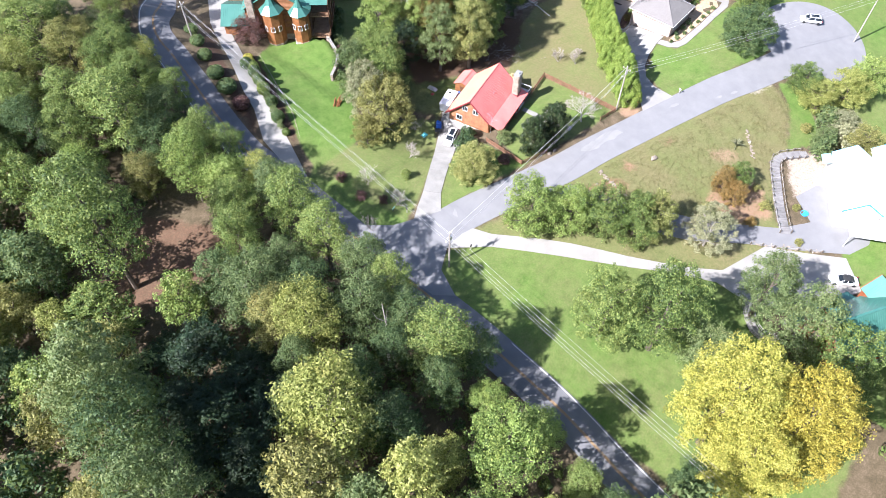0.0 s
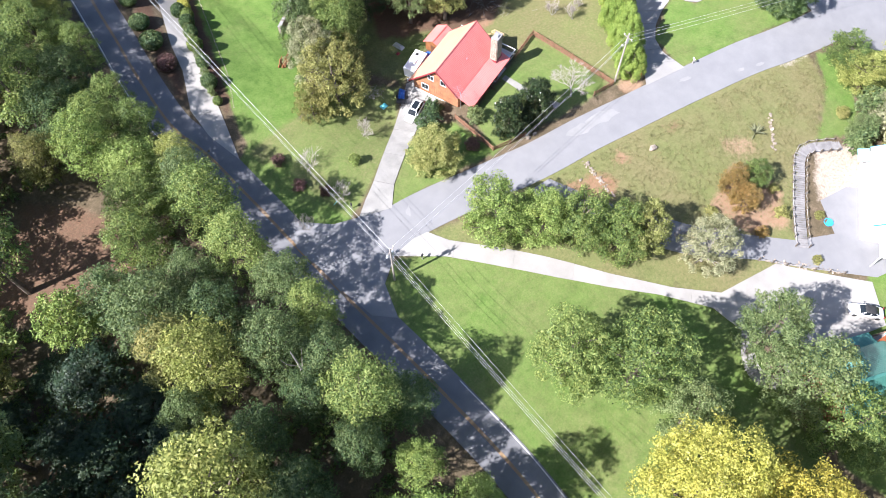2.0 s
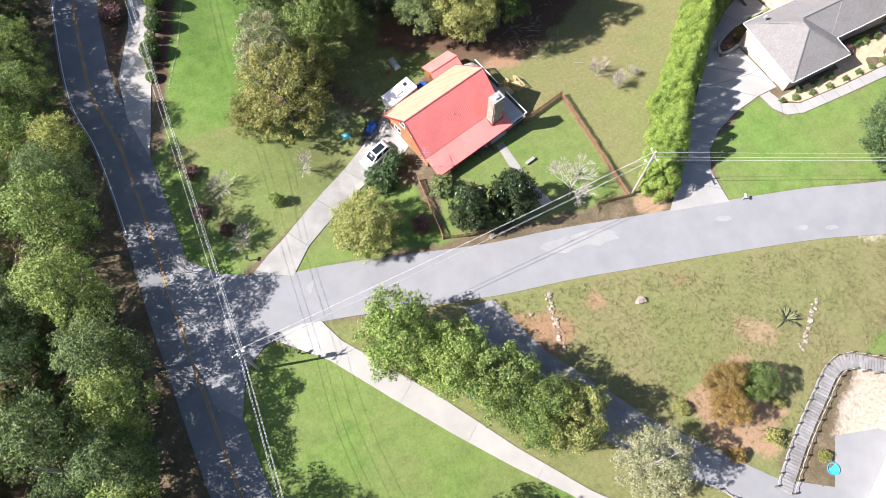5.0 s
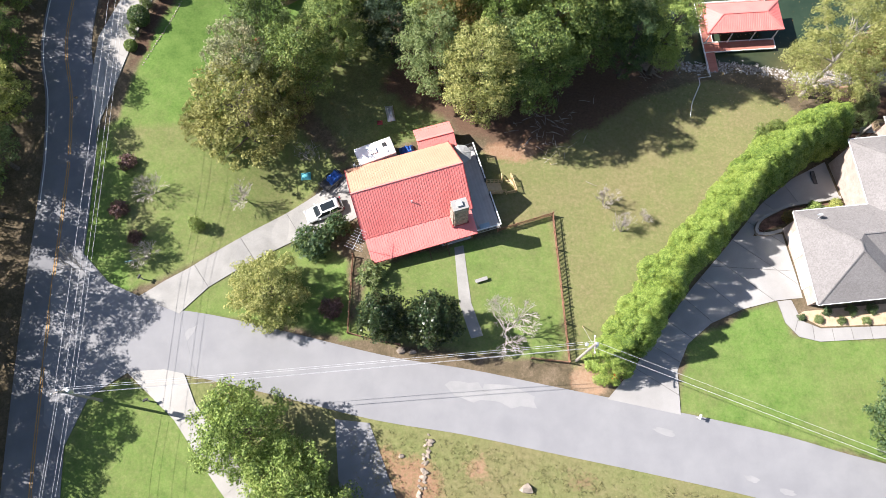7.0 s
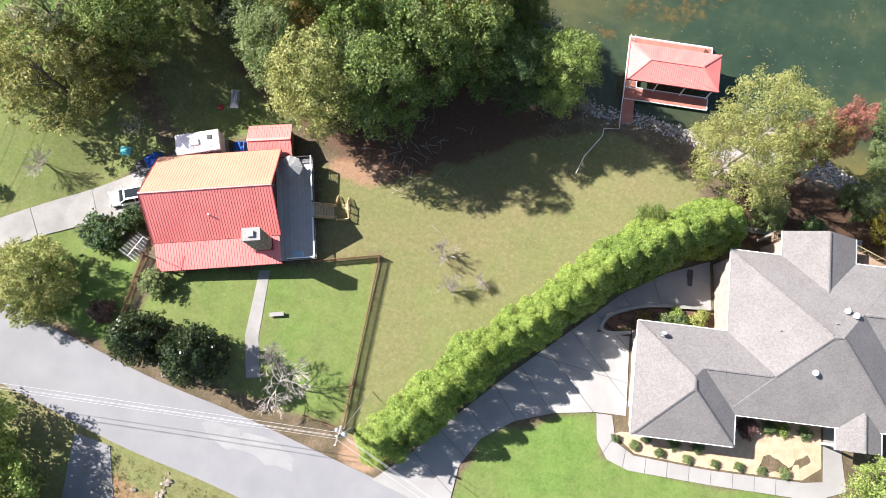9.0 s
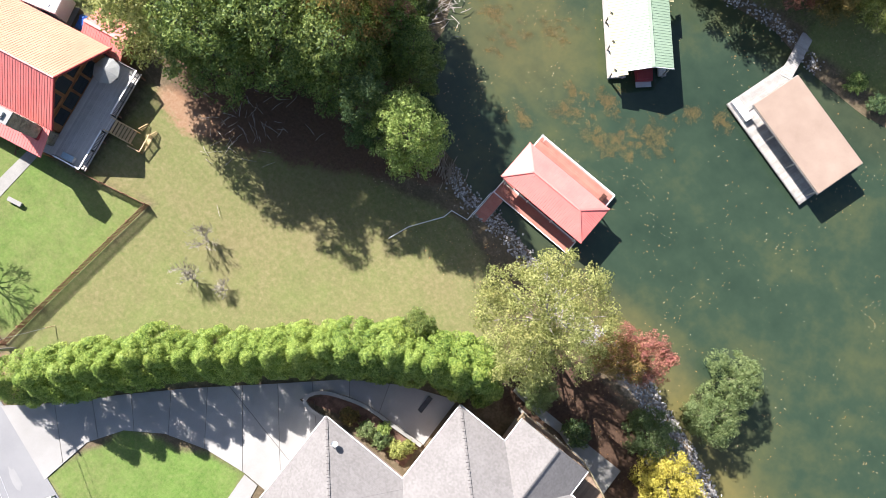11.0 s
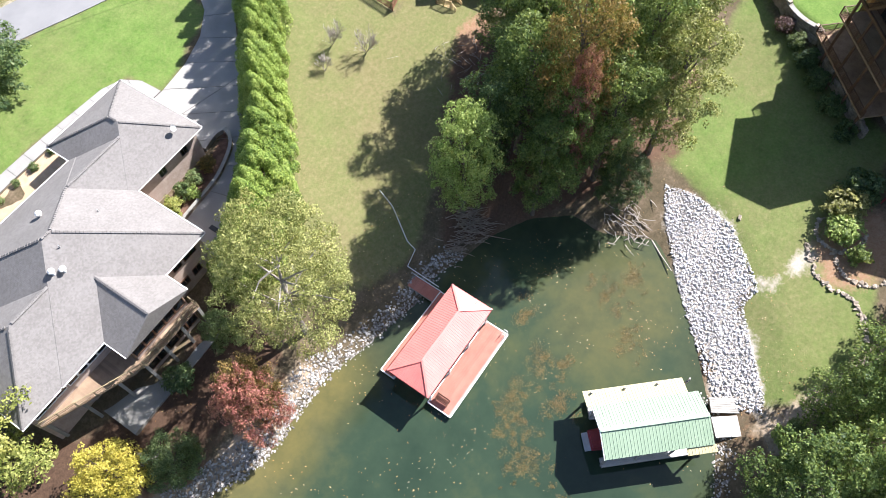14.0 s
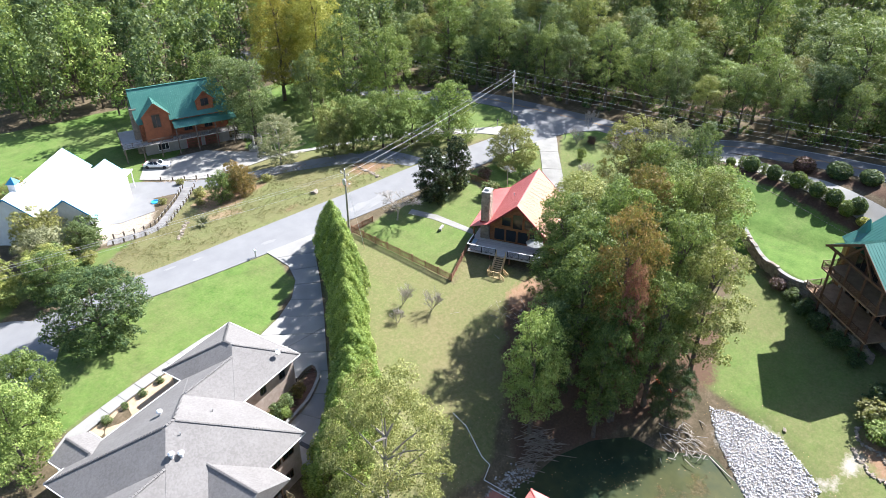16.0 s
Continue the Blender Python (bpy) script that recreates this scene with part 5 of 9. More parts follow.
def cap_shingles(a, b, parent, material, step=0.3, w=0.32):
    """Short overlapping cap shingles along a ridge or hip."""
    a, b = Vector(a), Vector(b)
    d = (b - a).normalized()
    me = CAPS.get(material.name)
    if me is None:
        me = CAPS[material.name] = mesh_of(solid([(0, -0.16, 0.0), (0, 0, 0.06), (0, 0.16, 0.0), (0.27, -0.16, 0.035), (0.27, 0, 0.095), (0.27, 0.16, 0.035), (0, 0, -0.05), (0.27, 0, -0.02)],
                                                  [(0, 1, 4, 3), (1, 2, 5, 4), (0, 3, 7, 6), (6, 7, 5, 2), (0, 6, 2, 1), (3, 4, 5, 7)]), "ridge_cap")
        me.materials.append(material)
    k = 0.0
    turn = d.to_track_quat("X", "Z").to_matrix().to_4x4()
    while k < (b - a).length - step:
        p = a + d * k + Vector((0, 0, 0.03))
        o = new("ridge_cap", me)
        o.parent = parent
        o.matrix_world = parent.matrix_world @ Matrix.Translation(p) @ turn
        k += step


def log_wall(a, b, z0, z1, material, parent, course=0.28, name="wall", thick=0.22):
    """A wall of stacked round logs from a to b."""
    a, b = Vector((*a, 0)), Vector((*b, 0))
    bm = bmesh.new()
    beam(a + Vector((0, 0, (z0 + z1) / 2)), b + Vector((0, 0, (z0 + z1) / 2)), thick, z1 - z0, bm)
    wall = part(name, bm, material, parent)
    z = z0 + course / 2
    while z < z1:
        part("log", tube([a + Vector((0, 0, z)), b + Vector((0, 0, z))], course * 0.62, 8), material, wall)
        z += course
    return wall


def window_in(parent, at, way, w, h, frame_mat=None, bars=1, depth=0.06):
    """A framed window at a place on a wall; way is the outward direction in plan."""
    at, n_ = Vector(at), Vector((*way, 0)).normalized()
    s = Vector((-n_.y, n_.x, 0))
    bm = bmesh.new()
    fw = 0.08
    for u in (-w / 2, w / 2):
        beam(at + s * u - Vector((0, 0, h / 2)) + n_ * depth, at + s * u + Vector((0, 0, h / 2)) + n_ * depth, fw, fw, bm)
    for v in (-h / 2, h / 2):
        beam(at - s * w / 2 + Vector((0, 0, v)) + n_ * depth, at + s * w / 2 + Vector((0, 0, v)) + n_ * depth, fw, fw, bm)
    for k in range(bars):
        u = w * ((k + 1) / (bars + 1) - 0.5)
        beam(at + s * u - Vector((0, 0, h / 2)) + n_ * depth, at + s * u + Vector((0, 0, h / 2)) + n_ * depth, 0.05, 0.05, bm)
    win = part("window", bm, frame_mat or WHITE_PAINT, parent)
    g = bmesh.new()
    beam(at - s * w / 2 + n_ * (depth - 0.03), at + s * w / 2 + n_ * (depth - 0.03), 0.03, h, g)
    part("pane", g, GLASS, win, "dark reflecting glass")
    return win


def deck_floor(parent, x0, x1, y0, y1, z, material, board=0.3, along_x=True, name="deck_board", gap=0.03):
    """Boards side by side, each a piece of its own on shared meshes."""
    length = (x1 - x0) if along_x else (y1 - y0)
    me = mesh_of(box(0, length, 0, board - gap, -0.05, 0) if along_x else box(0, board - gap, 0, length, -0.05, 0), name)
    me.materials.append(material)
    k, lo, hi = 0.0, (y0 if along_x else x0), (y1 if along_x else x1)
    while lo + k + board <= hi + 1e-3:
        ob = new(name, me)
        ob.parent = parent
        ob.location = (x0, lo + k, z) if along_x else (lo + k, y0, z)
        k += board


def railing(parent, points, material, height=1.0, post=1.8, picket=0.14, rail_mat=None, name="railing", thick=0.035):
    """Posts, two rails and balusters along points (x, y, z of the floor)."""
    pts = [Vector(p) for p in points]
    bm = bmesh.new()
    for a, b in zip(pts, pts[1:]):
        for h in (0.12, height):
            beam(a + Vector((0, 0, h)), b + Vector((0, 0, h)), 0.09 if h == height else 0.05, 0.05, bm)
        n_ = max(1, round((b - a).length / picket))
        for k in range(n_):
            p = a.lerp(b, (k + 0.5) / n_)
            beam(p + Vector((0, 0, 0.12)), p + Vector((0, 0, height)), thick, thick, bm)
    r = part(name, bm, rail_mat or material, parent)
    pm = mesh_of(box(-0.055, 0.055, -0.055, 0.055, 0, height + 0.08), "post")
    pm.materials.append(material)
    for a, b in zip(pts, pts[1:]):
        n_ = max(1, round((b - a).length / post))
        for k in range(n_ + 1):
            ob = new("post", pm)
            ob.parent = r
            ob.location = a.lerp(b, k / n_)
    return r


def stairs(parent, top, way, drop, width, material, steps=0, rise=0.18, run=0.27, rails=True, rail_mat=None):
    """A straight flight going down from top along way."""
    top, d = Vector(top), Vector((*way, 0)).normalized()
    s = Vector((-d.y, d.x, 0))
    n_ = steps or max(2, round(drop / rise))
    rise = drop / n_
    for k in range(n_):
        bm = bmesh.new()
        p = top + d * run * (k + 0.5) - Vector((0, 0, rise * (k + 1)))
        beam(p - s * width / 2, p + s * width / 2, run * 0.95, 0.045, bm)
        part("tread", bm, material, parent)
    for sgn in (-1, 1):
        bm = bmesh.new()
        a = top + s * sgn * width / 2 - Vector((0, 0, 0.15))
        b = a + d * run * n_ - Vector((0, 0, drop))
        beam(a, b, 0.06, 0.28, bm)
        part("stringer", bm, material, parent)
        if rails:
            bm = bmesh.new()
            beam(a + Vector((0, 0, 1.1)), b + Vector((0, 0, 1.1)), 0.08, 0.06, bm)
            beam(a + Vector((0, 0, 0.6)), b + Vector((0, 0, 0.6)), 0.05, 0.05, bm)
            for k in range(5):
                p = a.lerp(b, k / 4)
                beam(p, p + Vector((0, 0, 1.1)), 0.08, 0.08, bm)
            part("handrail", bm, rail_mat or material, parent)
    return top + d * run * n_ - Vector((0, 0, drop))


def stone_stack(parent, x0, x1, y0, y1, z0, z1, name="chimney", seed=1, size=0.34):
    """A stack of separate field stones round a core, as one mesh."""
    rnd_ = random.Random(seed)
    bm = box(x0 + 0.06, x1 - 0.06, y0 + 0.06, y1 - 0.06, z0, z1)
    z = z0
    while z < z1 - 0.05:
        hh = min(rnd_.uniform(0.18, 0.3), z1 - z)
        for ax in (0, 1):
            for side in (0, 1):
                lo, hi = ((x0, x1), (y0, y1))[ax]
                k = lo
                while k < hi - 0.05:
                    w = min(rnd_.uniform(0.22, 0.5), hi - k)
                    out = rnd_.uniform(0.0, 0.05)
                    if ax == 0:
                        yy = (y0, y1)[side]
                        box(k + 0.015, k + w - 0.015, yy - 0.08 - out if side == 0 else yy - 0.08, yy + 0.08 if side == 0 else yy + 0.08 + out, z + 0.015, z + hh - 0.015, bm)
                    else:
                        xx = (x0, x1)[side]
                        box(xx - 0.08 - out if side == 0 else xx - 0.08, xx + 0.08 if side == 0 else xx + 0.08 + out, k + 0.015, k + w - 0.015, z + 0.015, z + hh - 0.015, bm)
                    k += w
        z += hh
    return part(name, bm, STONE, parent, "stack of uneven field stones")


# ---- red-roofed log house ----
def red_house():
    h = thing("log_house", "log house with a red metal roof and stone chimney", "house", pose(-19.6, 22.8, 0, 0, 0, 11))
    rz, nz, bz, sz = 4.3, -1.0, 0.45, -0.5
    R0, R1 = (0, 0, rz), (13.1, 0, rz)
    # this slope alone is paler and more orange than RED_ROOF
    north = part("roof", metal_slope((13.1, 5.4, nz), (0, 5.4, nz), (0, 0, rz), (13.1, 0, rz)), ORANGE_ROOF, h, "ribbed tan orange metal roof slope")
    part("roof", metal_slope((0, -4.3, bz), (13.1, -4.3, bz), (13.1, 0, rz), (0, 0, rz)), RED_ROOF, h, "ribbed red metal roof slope")
    part("porch_roof", metal_slope((0.15, -7.05, sz), (12.9, -7.05, sz), (12.9, -4.25, bz - 0.04), (0.15, -4.25, bz - 0.04)), RED_ROOF, h, "low red metal porch roof")
    part("ridge_cap", cap_line([R0, R1], 0.14, 0.05, 0.03), RED_ROOF, north)
    for x in (0, 13.1):
        bm = bmesh.new()
        beam((x, 5.4, nz - 0.08), (x, 0, rz - 0.08), 0.08, 0.22, bm)
        beam((x, 0, rz - 0.08), (x, -4.3, bz - 0.08), 0.08, 0.22, bm)
        part("bargeboard", bm, MAROON, h)
    for a, b in (((0, 5.4, nz - 0.1), (13.1, 5.4, nz - 0.1)), ((0.15, -7.05, sz - 0.1), (12.9, -7.05, sz - 0.1))):
        part("fascia", beam(a, b, 0.07, 0.2), MAROON, h)
    g0 = -5.2
    x0, x1, y0, y1 = 0.7, 11.9, -4.1, 4.6
    log_wall((x0, y0), (x1, y0), -2.7, 0.3, LOG, h)
    log_wall((x0, y1), (x1, y1), -2.7, -0.4, LOG, h)
    log_wall((x0, y0), (x0, y1), -2.7, -0.4, LOG, h)
    log_wall((x1, y0), (x1, y1), -2.7, -0.4, LOG, h)
    part("foundation", box(x0, x1, y0, y1, g0, -2.72), WHITE_PAINT, h, "whitewashed basement wall")
    for x in (x0, x1):
        for k in range(18):
            z = -0.4 + k * 0.27
            lo, hi = max(y0, -(rz - 0.3 - z) * 1.03), min(y1, (rz - 0.3 - z) * 1.0)
            if hi - lo > 0.3:
                bm = bmesh.new()
                tube([(x, lo, z), (x, hi, z)], 0.17, 8, bm)
                part("log", bm, LOG, h)
    for z, y in ((1.6, -1.2), (1.6, 1.2)):
        window_in(h, (x0 - 0.14, y, z), (-1, 0), 1.1, 1.1)
    window_in(h, (x0 - 0.14, 2.4, -1.2), (-1, 0), 1.3, 1.2)
    for x in (2.6, 8.4):
        window_in(h, (x, y0 - 0.14, -1.2), (0, -1), 1.2, 1.2)
    for k, (y, w, z, hh) in enumerate(((-2.7, 1.6, -1.4, 2.0), (-0.9, 1.6, -1.4, 2.0), (0.9, 1.6, -1.4, 2.0), (2.7, 1.6, -1.4, 2.0), (-1.7, 1.4, 0.9, 1.5), (0.0, 1.5, 1.1, 2.4), (1.7, 1.4, 0.9, 1.5))):
        window_in(h, (x1 + 0.16, y, z), (1, 0), w, hh, LOG, 0)
    for x in (0.5, 3.0, 6.0, 9.0, 12.4):
        part("porch_post", tube([(x, -6.6, g0), (x, -6.6, sz - 0.1)], 0.11, 8), LOG, h)
    porch = part("porch_floor", box(0.4, 12.4, -6.7, -4.3, -2.85, -2.75), DECK_GREY, h)
    stairs(porch, (8.1, -6.7, -2.75), (0, -1), 1.1, 2.2, DECK_GREY, rails=True, rail_mat=LOG_DARK)
    railing(porch, [(0.4, -6.65, -2.75), (7.0, -6.65, -2.75)], FENCE_WOOD)
    # deck on the lake side
    d = part("deck", box(12.0, 16.1, -6.4, 4.7, -2.85, -2.72), DECK_GREY, h, "grey board deck")
    deck_floor(d, 12.1, 16.0, -6.35, 4.65, -2.66, DECK_GREY, 0.2, False, gap=0.008)
    railing(d, [(16.05, -6.35, -2.66), (16.05, -2.1, -2.66)], BLACK_METAL, rail_mat=BLACK_METAL)
    railing(d, [(16.05, -0.3, -2.66), (16.05, 4.65, -2.66)], BLACK_METAL, rail_mat=BLACK_METAL)
    railing(d, [(13.1, -6.35, -2.66), (16.05, -6.35, -2.66)], BLACK_METAL, rail_mat=BLACK_METAL)
    railing(d, [(12.2, 4.65, -2.66), (16.05, 4.65, -2.66)], BLACK_METAL, rail_mat=BLACK_METAL)
    bm = bmesh.new()
    beam((16.05, -6.4, -1.6), (16.05, -2.1, -1.6), 0.14, 0.05, bm)
    beam((16.05, -0.3, -1.6), (16.05, 4.7, -1.6), 0.14, 0.05, bm)
    beam((13.1, -6.4, -1.6), (16.1, -6.4, -1.6), 0.14, 0.05, bm)
    part("top_rail", bm, WHITE_PAINT, d, "white top rail")
    for x, y in ((15.9, -6.2), (15.9, -3), (15.9, 0), (15.9, 4.5), (12.6, -6.2), (12.6, 4.5)):
        part("deck_post", beam((x, y, g0 - 0.6), (x, y, -2.8), 0.15, 0.15), FENCE_WOOD, d)
    # flight of new timber down to the grass
    foot = stairs(d, (16.15, -1.2, -2.66), (1, 0), 1.5, 1.4, NEW_WOOD, rails=True)
    part("landing", box(foot.x, foot.x + 1.3, -2.2, -0.3, foot.z - 0.06, foot.z), NEW_WOOD, d)
    railing(d, [(foot.x + 1.3, -2.2, foot.z), (foot.x + 1.3, -0.3, foot.z)], NEW_WOOD, 1.0, 1.2)
    railing(d, [(foot.x, -2.2, foot.z), (foot.x + 1.3, -2.2, foot.z)], NEW_WOOD, 1.0, 1.2)
    stairs(d, (foot.x + 0.65, -0.3, foot.z), (0.25, 1), 0.6, 1.2, NEW_WOOD, rails=True)
    for x, y in ((foot.x + 0.1, -2.1), (foot.x + 1.2, -2.1), (foot.x + 1.2, -0.4)):
        part("landing_post", beam((x, y, foot.z - 1.6), (x, y, foot.z), 0.12, 0.12), NEW_WOOD, d)
    c = stone_stack(h, 10.4, 12.0, -5.6, -4.5, -4.2, 5.0)
    part("chimney_cap", box(10.3, 12.1, -5.7, -4.4, 5.0, 5.12, None, 0.03), CONCRETE, c, "pale mortar cap")
    part("flue_cap", box(10.85, 11.5, -5.35, -4.75, 5.12, 5.4, None, 0.04), GALV, c)
    part("flashing", box(10.2, 12.2, -5.75, -4.3, 0.05, 0.3), MAROON, c)
    part("vent_pipe", lathe([(0.06, 0), (0.06, 0.5), (0.1, 0.5), (0.1, 0.58)], 10, None, (6.4, -2.2, 2.2)), GALV, h)
    bm = bmesh.new()
    tube([(-0.6, -5.2, -1.0), (-0.6, -5.2, 3.2)], 0.03, 6, bm)
    beam((-1.4, -5.9, 3.1), (0.1, -4.1, 3.1), 0.04, 0.04, bm)
    for k in range(8):
        t = k / 7
        p = Vector((-1.4 + 1.5 * t, -5.9 + 1.8 * t, 3.12))
        s_ = Vector((0.77, -0.64, 0)) * (1.1 - 0.45 * t)
        beam(p - s_, p + s_, 0.02, 0.02, bm)
    part("tv_antenna", bm, GALV, h, "rooftop aerial of thin aluminium rods")
    return h


RED = red_house()


def local(m, x, y):
    v = m @ Vector((x, y, 0))
    return v.x, v.y


house_m = pose(-19.6, 22.8, 0, 0, 0, 11)
# patio umbrella and cooler on the deck
u = thing("patio_umbrella", "pale grey open patio umbrella standing on the deck", "umbrella", house_m @ pose(14.0, 3.2, -2.66))
part("pole", tube([(0, 0, 0), (0, 0, 2.3)], 0.025, 8), GALV, u)
bm = bmesh.new()
apex = bm.verts.new((0, 0, 2.45))
rim = [bm.verts.new((1.35 * math.cos(k * math.tau / 8), 1.35 * math.sin(k * math.tau / 8), 1.95)) for k in range(8)]
for k in range(8):
    bm.faces.new((apex, rim[k], rim[(k + 1) % 8]))
bmesh.ops.solidify(bm, geom=bm.faces[:], thickness=0.02)
part("canopy", bm, plain("canvas_grey", (0.42, 0.43, 0.42), (0.55, 0.56, 0.55), 0.8, 1, 10, 0.2), u)
part("base", lathe([(0.28, 0), (0.28, 0.06), (0.05, 0.12)], 14), BLACK_METAL, u)
ck = thing("storage_box", "pale blue plastic storage box on the deck", "storage box", house_m @ pose(14.2, -5.9, -2.66))
part("body", box(-0.6, 0.6, -0.28, 0.28, 0, 0.5, None, 0.03), WHITE_PLASTIC, ck)
part("lid", box(-0.63, 0.63, -0.3, 0.3, 0.5, 0.57, None, 0.02), plain("pale_blue_plastic", (0.3, 0.42, 0.5), (0.4, 0.52, 0.6), 0.5), ck)


# ---- garden shed, caravan, vehicles by the red-roofed house ----
def shed():
    s = thing("garden_shed", "small log shed with a red metal roof behind the house", "shed", pose(-9.3, 31.5, 0, 0, 0, 10))
    z0 = gz(-9.3, 31.5) - 0.4
    part("wall", box(-2.1, 2.1, -1.6, 1.6, z0, -1.7), LOG, s)
    part("roof", metal_slope((-2.35, -1.95, -1.9), (2.35, -1.95, -1.9), (2.35, 0, -0.9), (-2.35, 0, -0.9)), RED_ROOF, s)
    part("roof", metal_slope((2.35, 1.95, -1.9), (-2.35, 1.95, -1.9), (-2.35, 0, -0.9), (2.35, 0, -0.9)), RED_ROOF, s)
    part("ridge_cap", cap_line([(-2.35, 0, -0.9), (2.35, 0, -0.9)], 0.3, 0.05), RED_ROOF, s)
    bm = solid([(-2.1, -1.6, -1.72), (-2.1, 1.6, -1.72), (-2.1, 0, -0.98), (-2.0, -1.6, -1.72), (-2.0, 1.6, -1.72), (-2.0, 0, -0.98)], [(0, 2, 1), (3, 4, 5), (0, 1, 4, 3), (1, 2, 5, 4), (2, 0, 3, 5)])
    part("gable", bm, LOG, s)
    part("door", box(-2.16, -2.1, -0.5, 0.5, z0, -2.3), LOG_DARK, s)


shed()


def wheel(parent, x, y, r, w, mat_=None):
    bm = lathe([(r * 0.55, -w / 2), (r * 0.96, -w / 2), (r, -w * 0.3), (r, w * 0.3), (r * 0.96, w / 2), (r * 0.55, w / 2)], 18)
    for v in bm.verts:
        v.co = Vector((v.co.x, v.co.z, v.co.y))
    o = part("wheel", bm, DARK_RUBBER, parent, "black tyre")
    o.location = (x, y, r)
    b2 = lathe([(r * 0.58, -w * 0.42), (r * 0.58, w * 0.42)], 14)
    for v in b2.verts:
        v.co = Vector((v.co.x, v.co.z, v.co.y))
    part("rim", b2, GALV, o, "grey wheel rim")
    return o


def caravan():
    c = thing("caravan", "white travel trailer parked beside the house wall", "caravan", pose(-16.9, 30.2, gz(-16.9, 30.2), 0, 0, 16))
    bm = box(-2.5, 2.5, -1.15, 1.15, 0.45, 2.75, None, 0.0)
    for v in bm.verts:
        if v.co.x < -2 and v.co.z < 1:
            v.co.x += 0.5
        if v.co.x < -2 and v.co.z > 2:
            v.co.x += 0.25
    bmesh.ops.bevel(bm, geom=bm.edges[:], offset=0.16, segments=3, affect="EDGES", profile=0.6)
    b = part("body", bm, WHITE_PLASTIC, c)
    part("roof_unit", box(-0.6, 0.3, -0.35, 0.35, 2.74, 3.0, None, 0.06), WHITE_PLASTIC, c, "white roof air conditioner")
    part("roof_vent", box(1.2, 1.7, 0.1, 0.6, 2.74, 2.85, None, 0.02), BLACK_METAL, c, "dark roof vent")
    part("roof_vent", box(1.3, 1.65, -0.75, -0.4, 2.74, 2.83, None, 0.02), GALV, c)
    for sgn in (-1, 1):
        window_in(c, (-1.0, sgn * 1.15, 1.9), (0, sgn), 0.9, 0.6, BLACK_METAL, 1, 0.02)
        window_in(c, (1.0, sgn * 1.15, 1.9), (0, sgn), 0.7, 0.5, BLACK_METAL, 0, 0.02)
        wheel(c, 0.3, sgn * 1.0, 0.34, 0.22)
        part("stripe", box(-2.2, 2.4, sgn * 1.152 - 0.005, sgn * 1.152 + 0.005, 1.2, 1.32), plain("blue_stripe", (0.05, 0.1, 0.3), (0.07, 0.13, 0.35), 0.5), c)
    bm = bmesh.new()
    beam((-2.2, 0.7, 0.5), (-3.4, 0, 0.5), 0.08, 0.1, bm)
    beam((-2.2, -0.7, 0.5), (-3.4, 0, 0.5), 0.08, 0.1, bm)
    part("drawbar", bm, BLACK_METAL, c)
    part("gas_bottle", lathe([(0.12, 0.5), (0.16, 0.55), (0.16, 0.95), (0.06, 1.05)], 12, None, (-2.75, 0, 0)), WHITE_PLASTIC, c)


caravan()


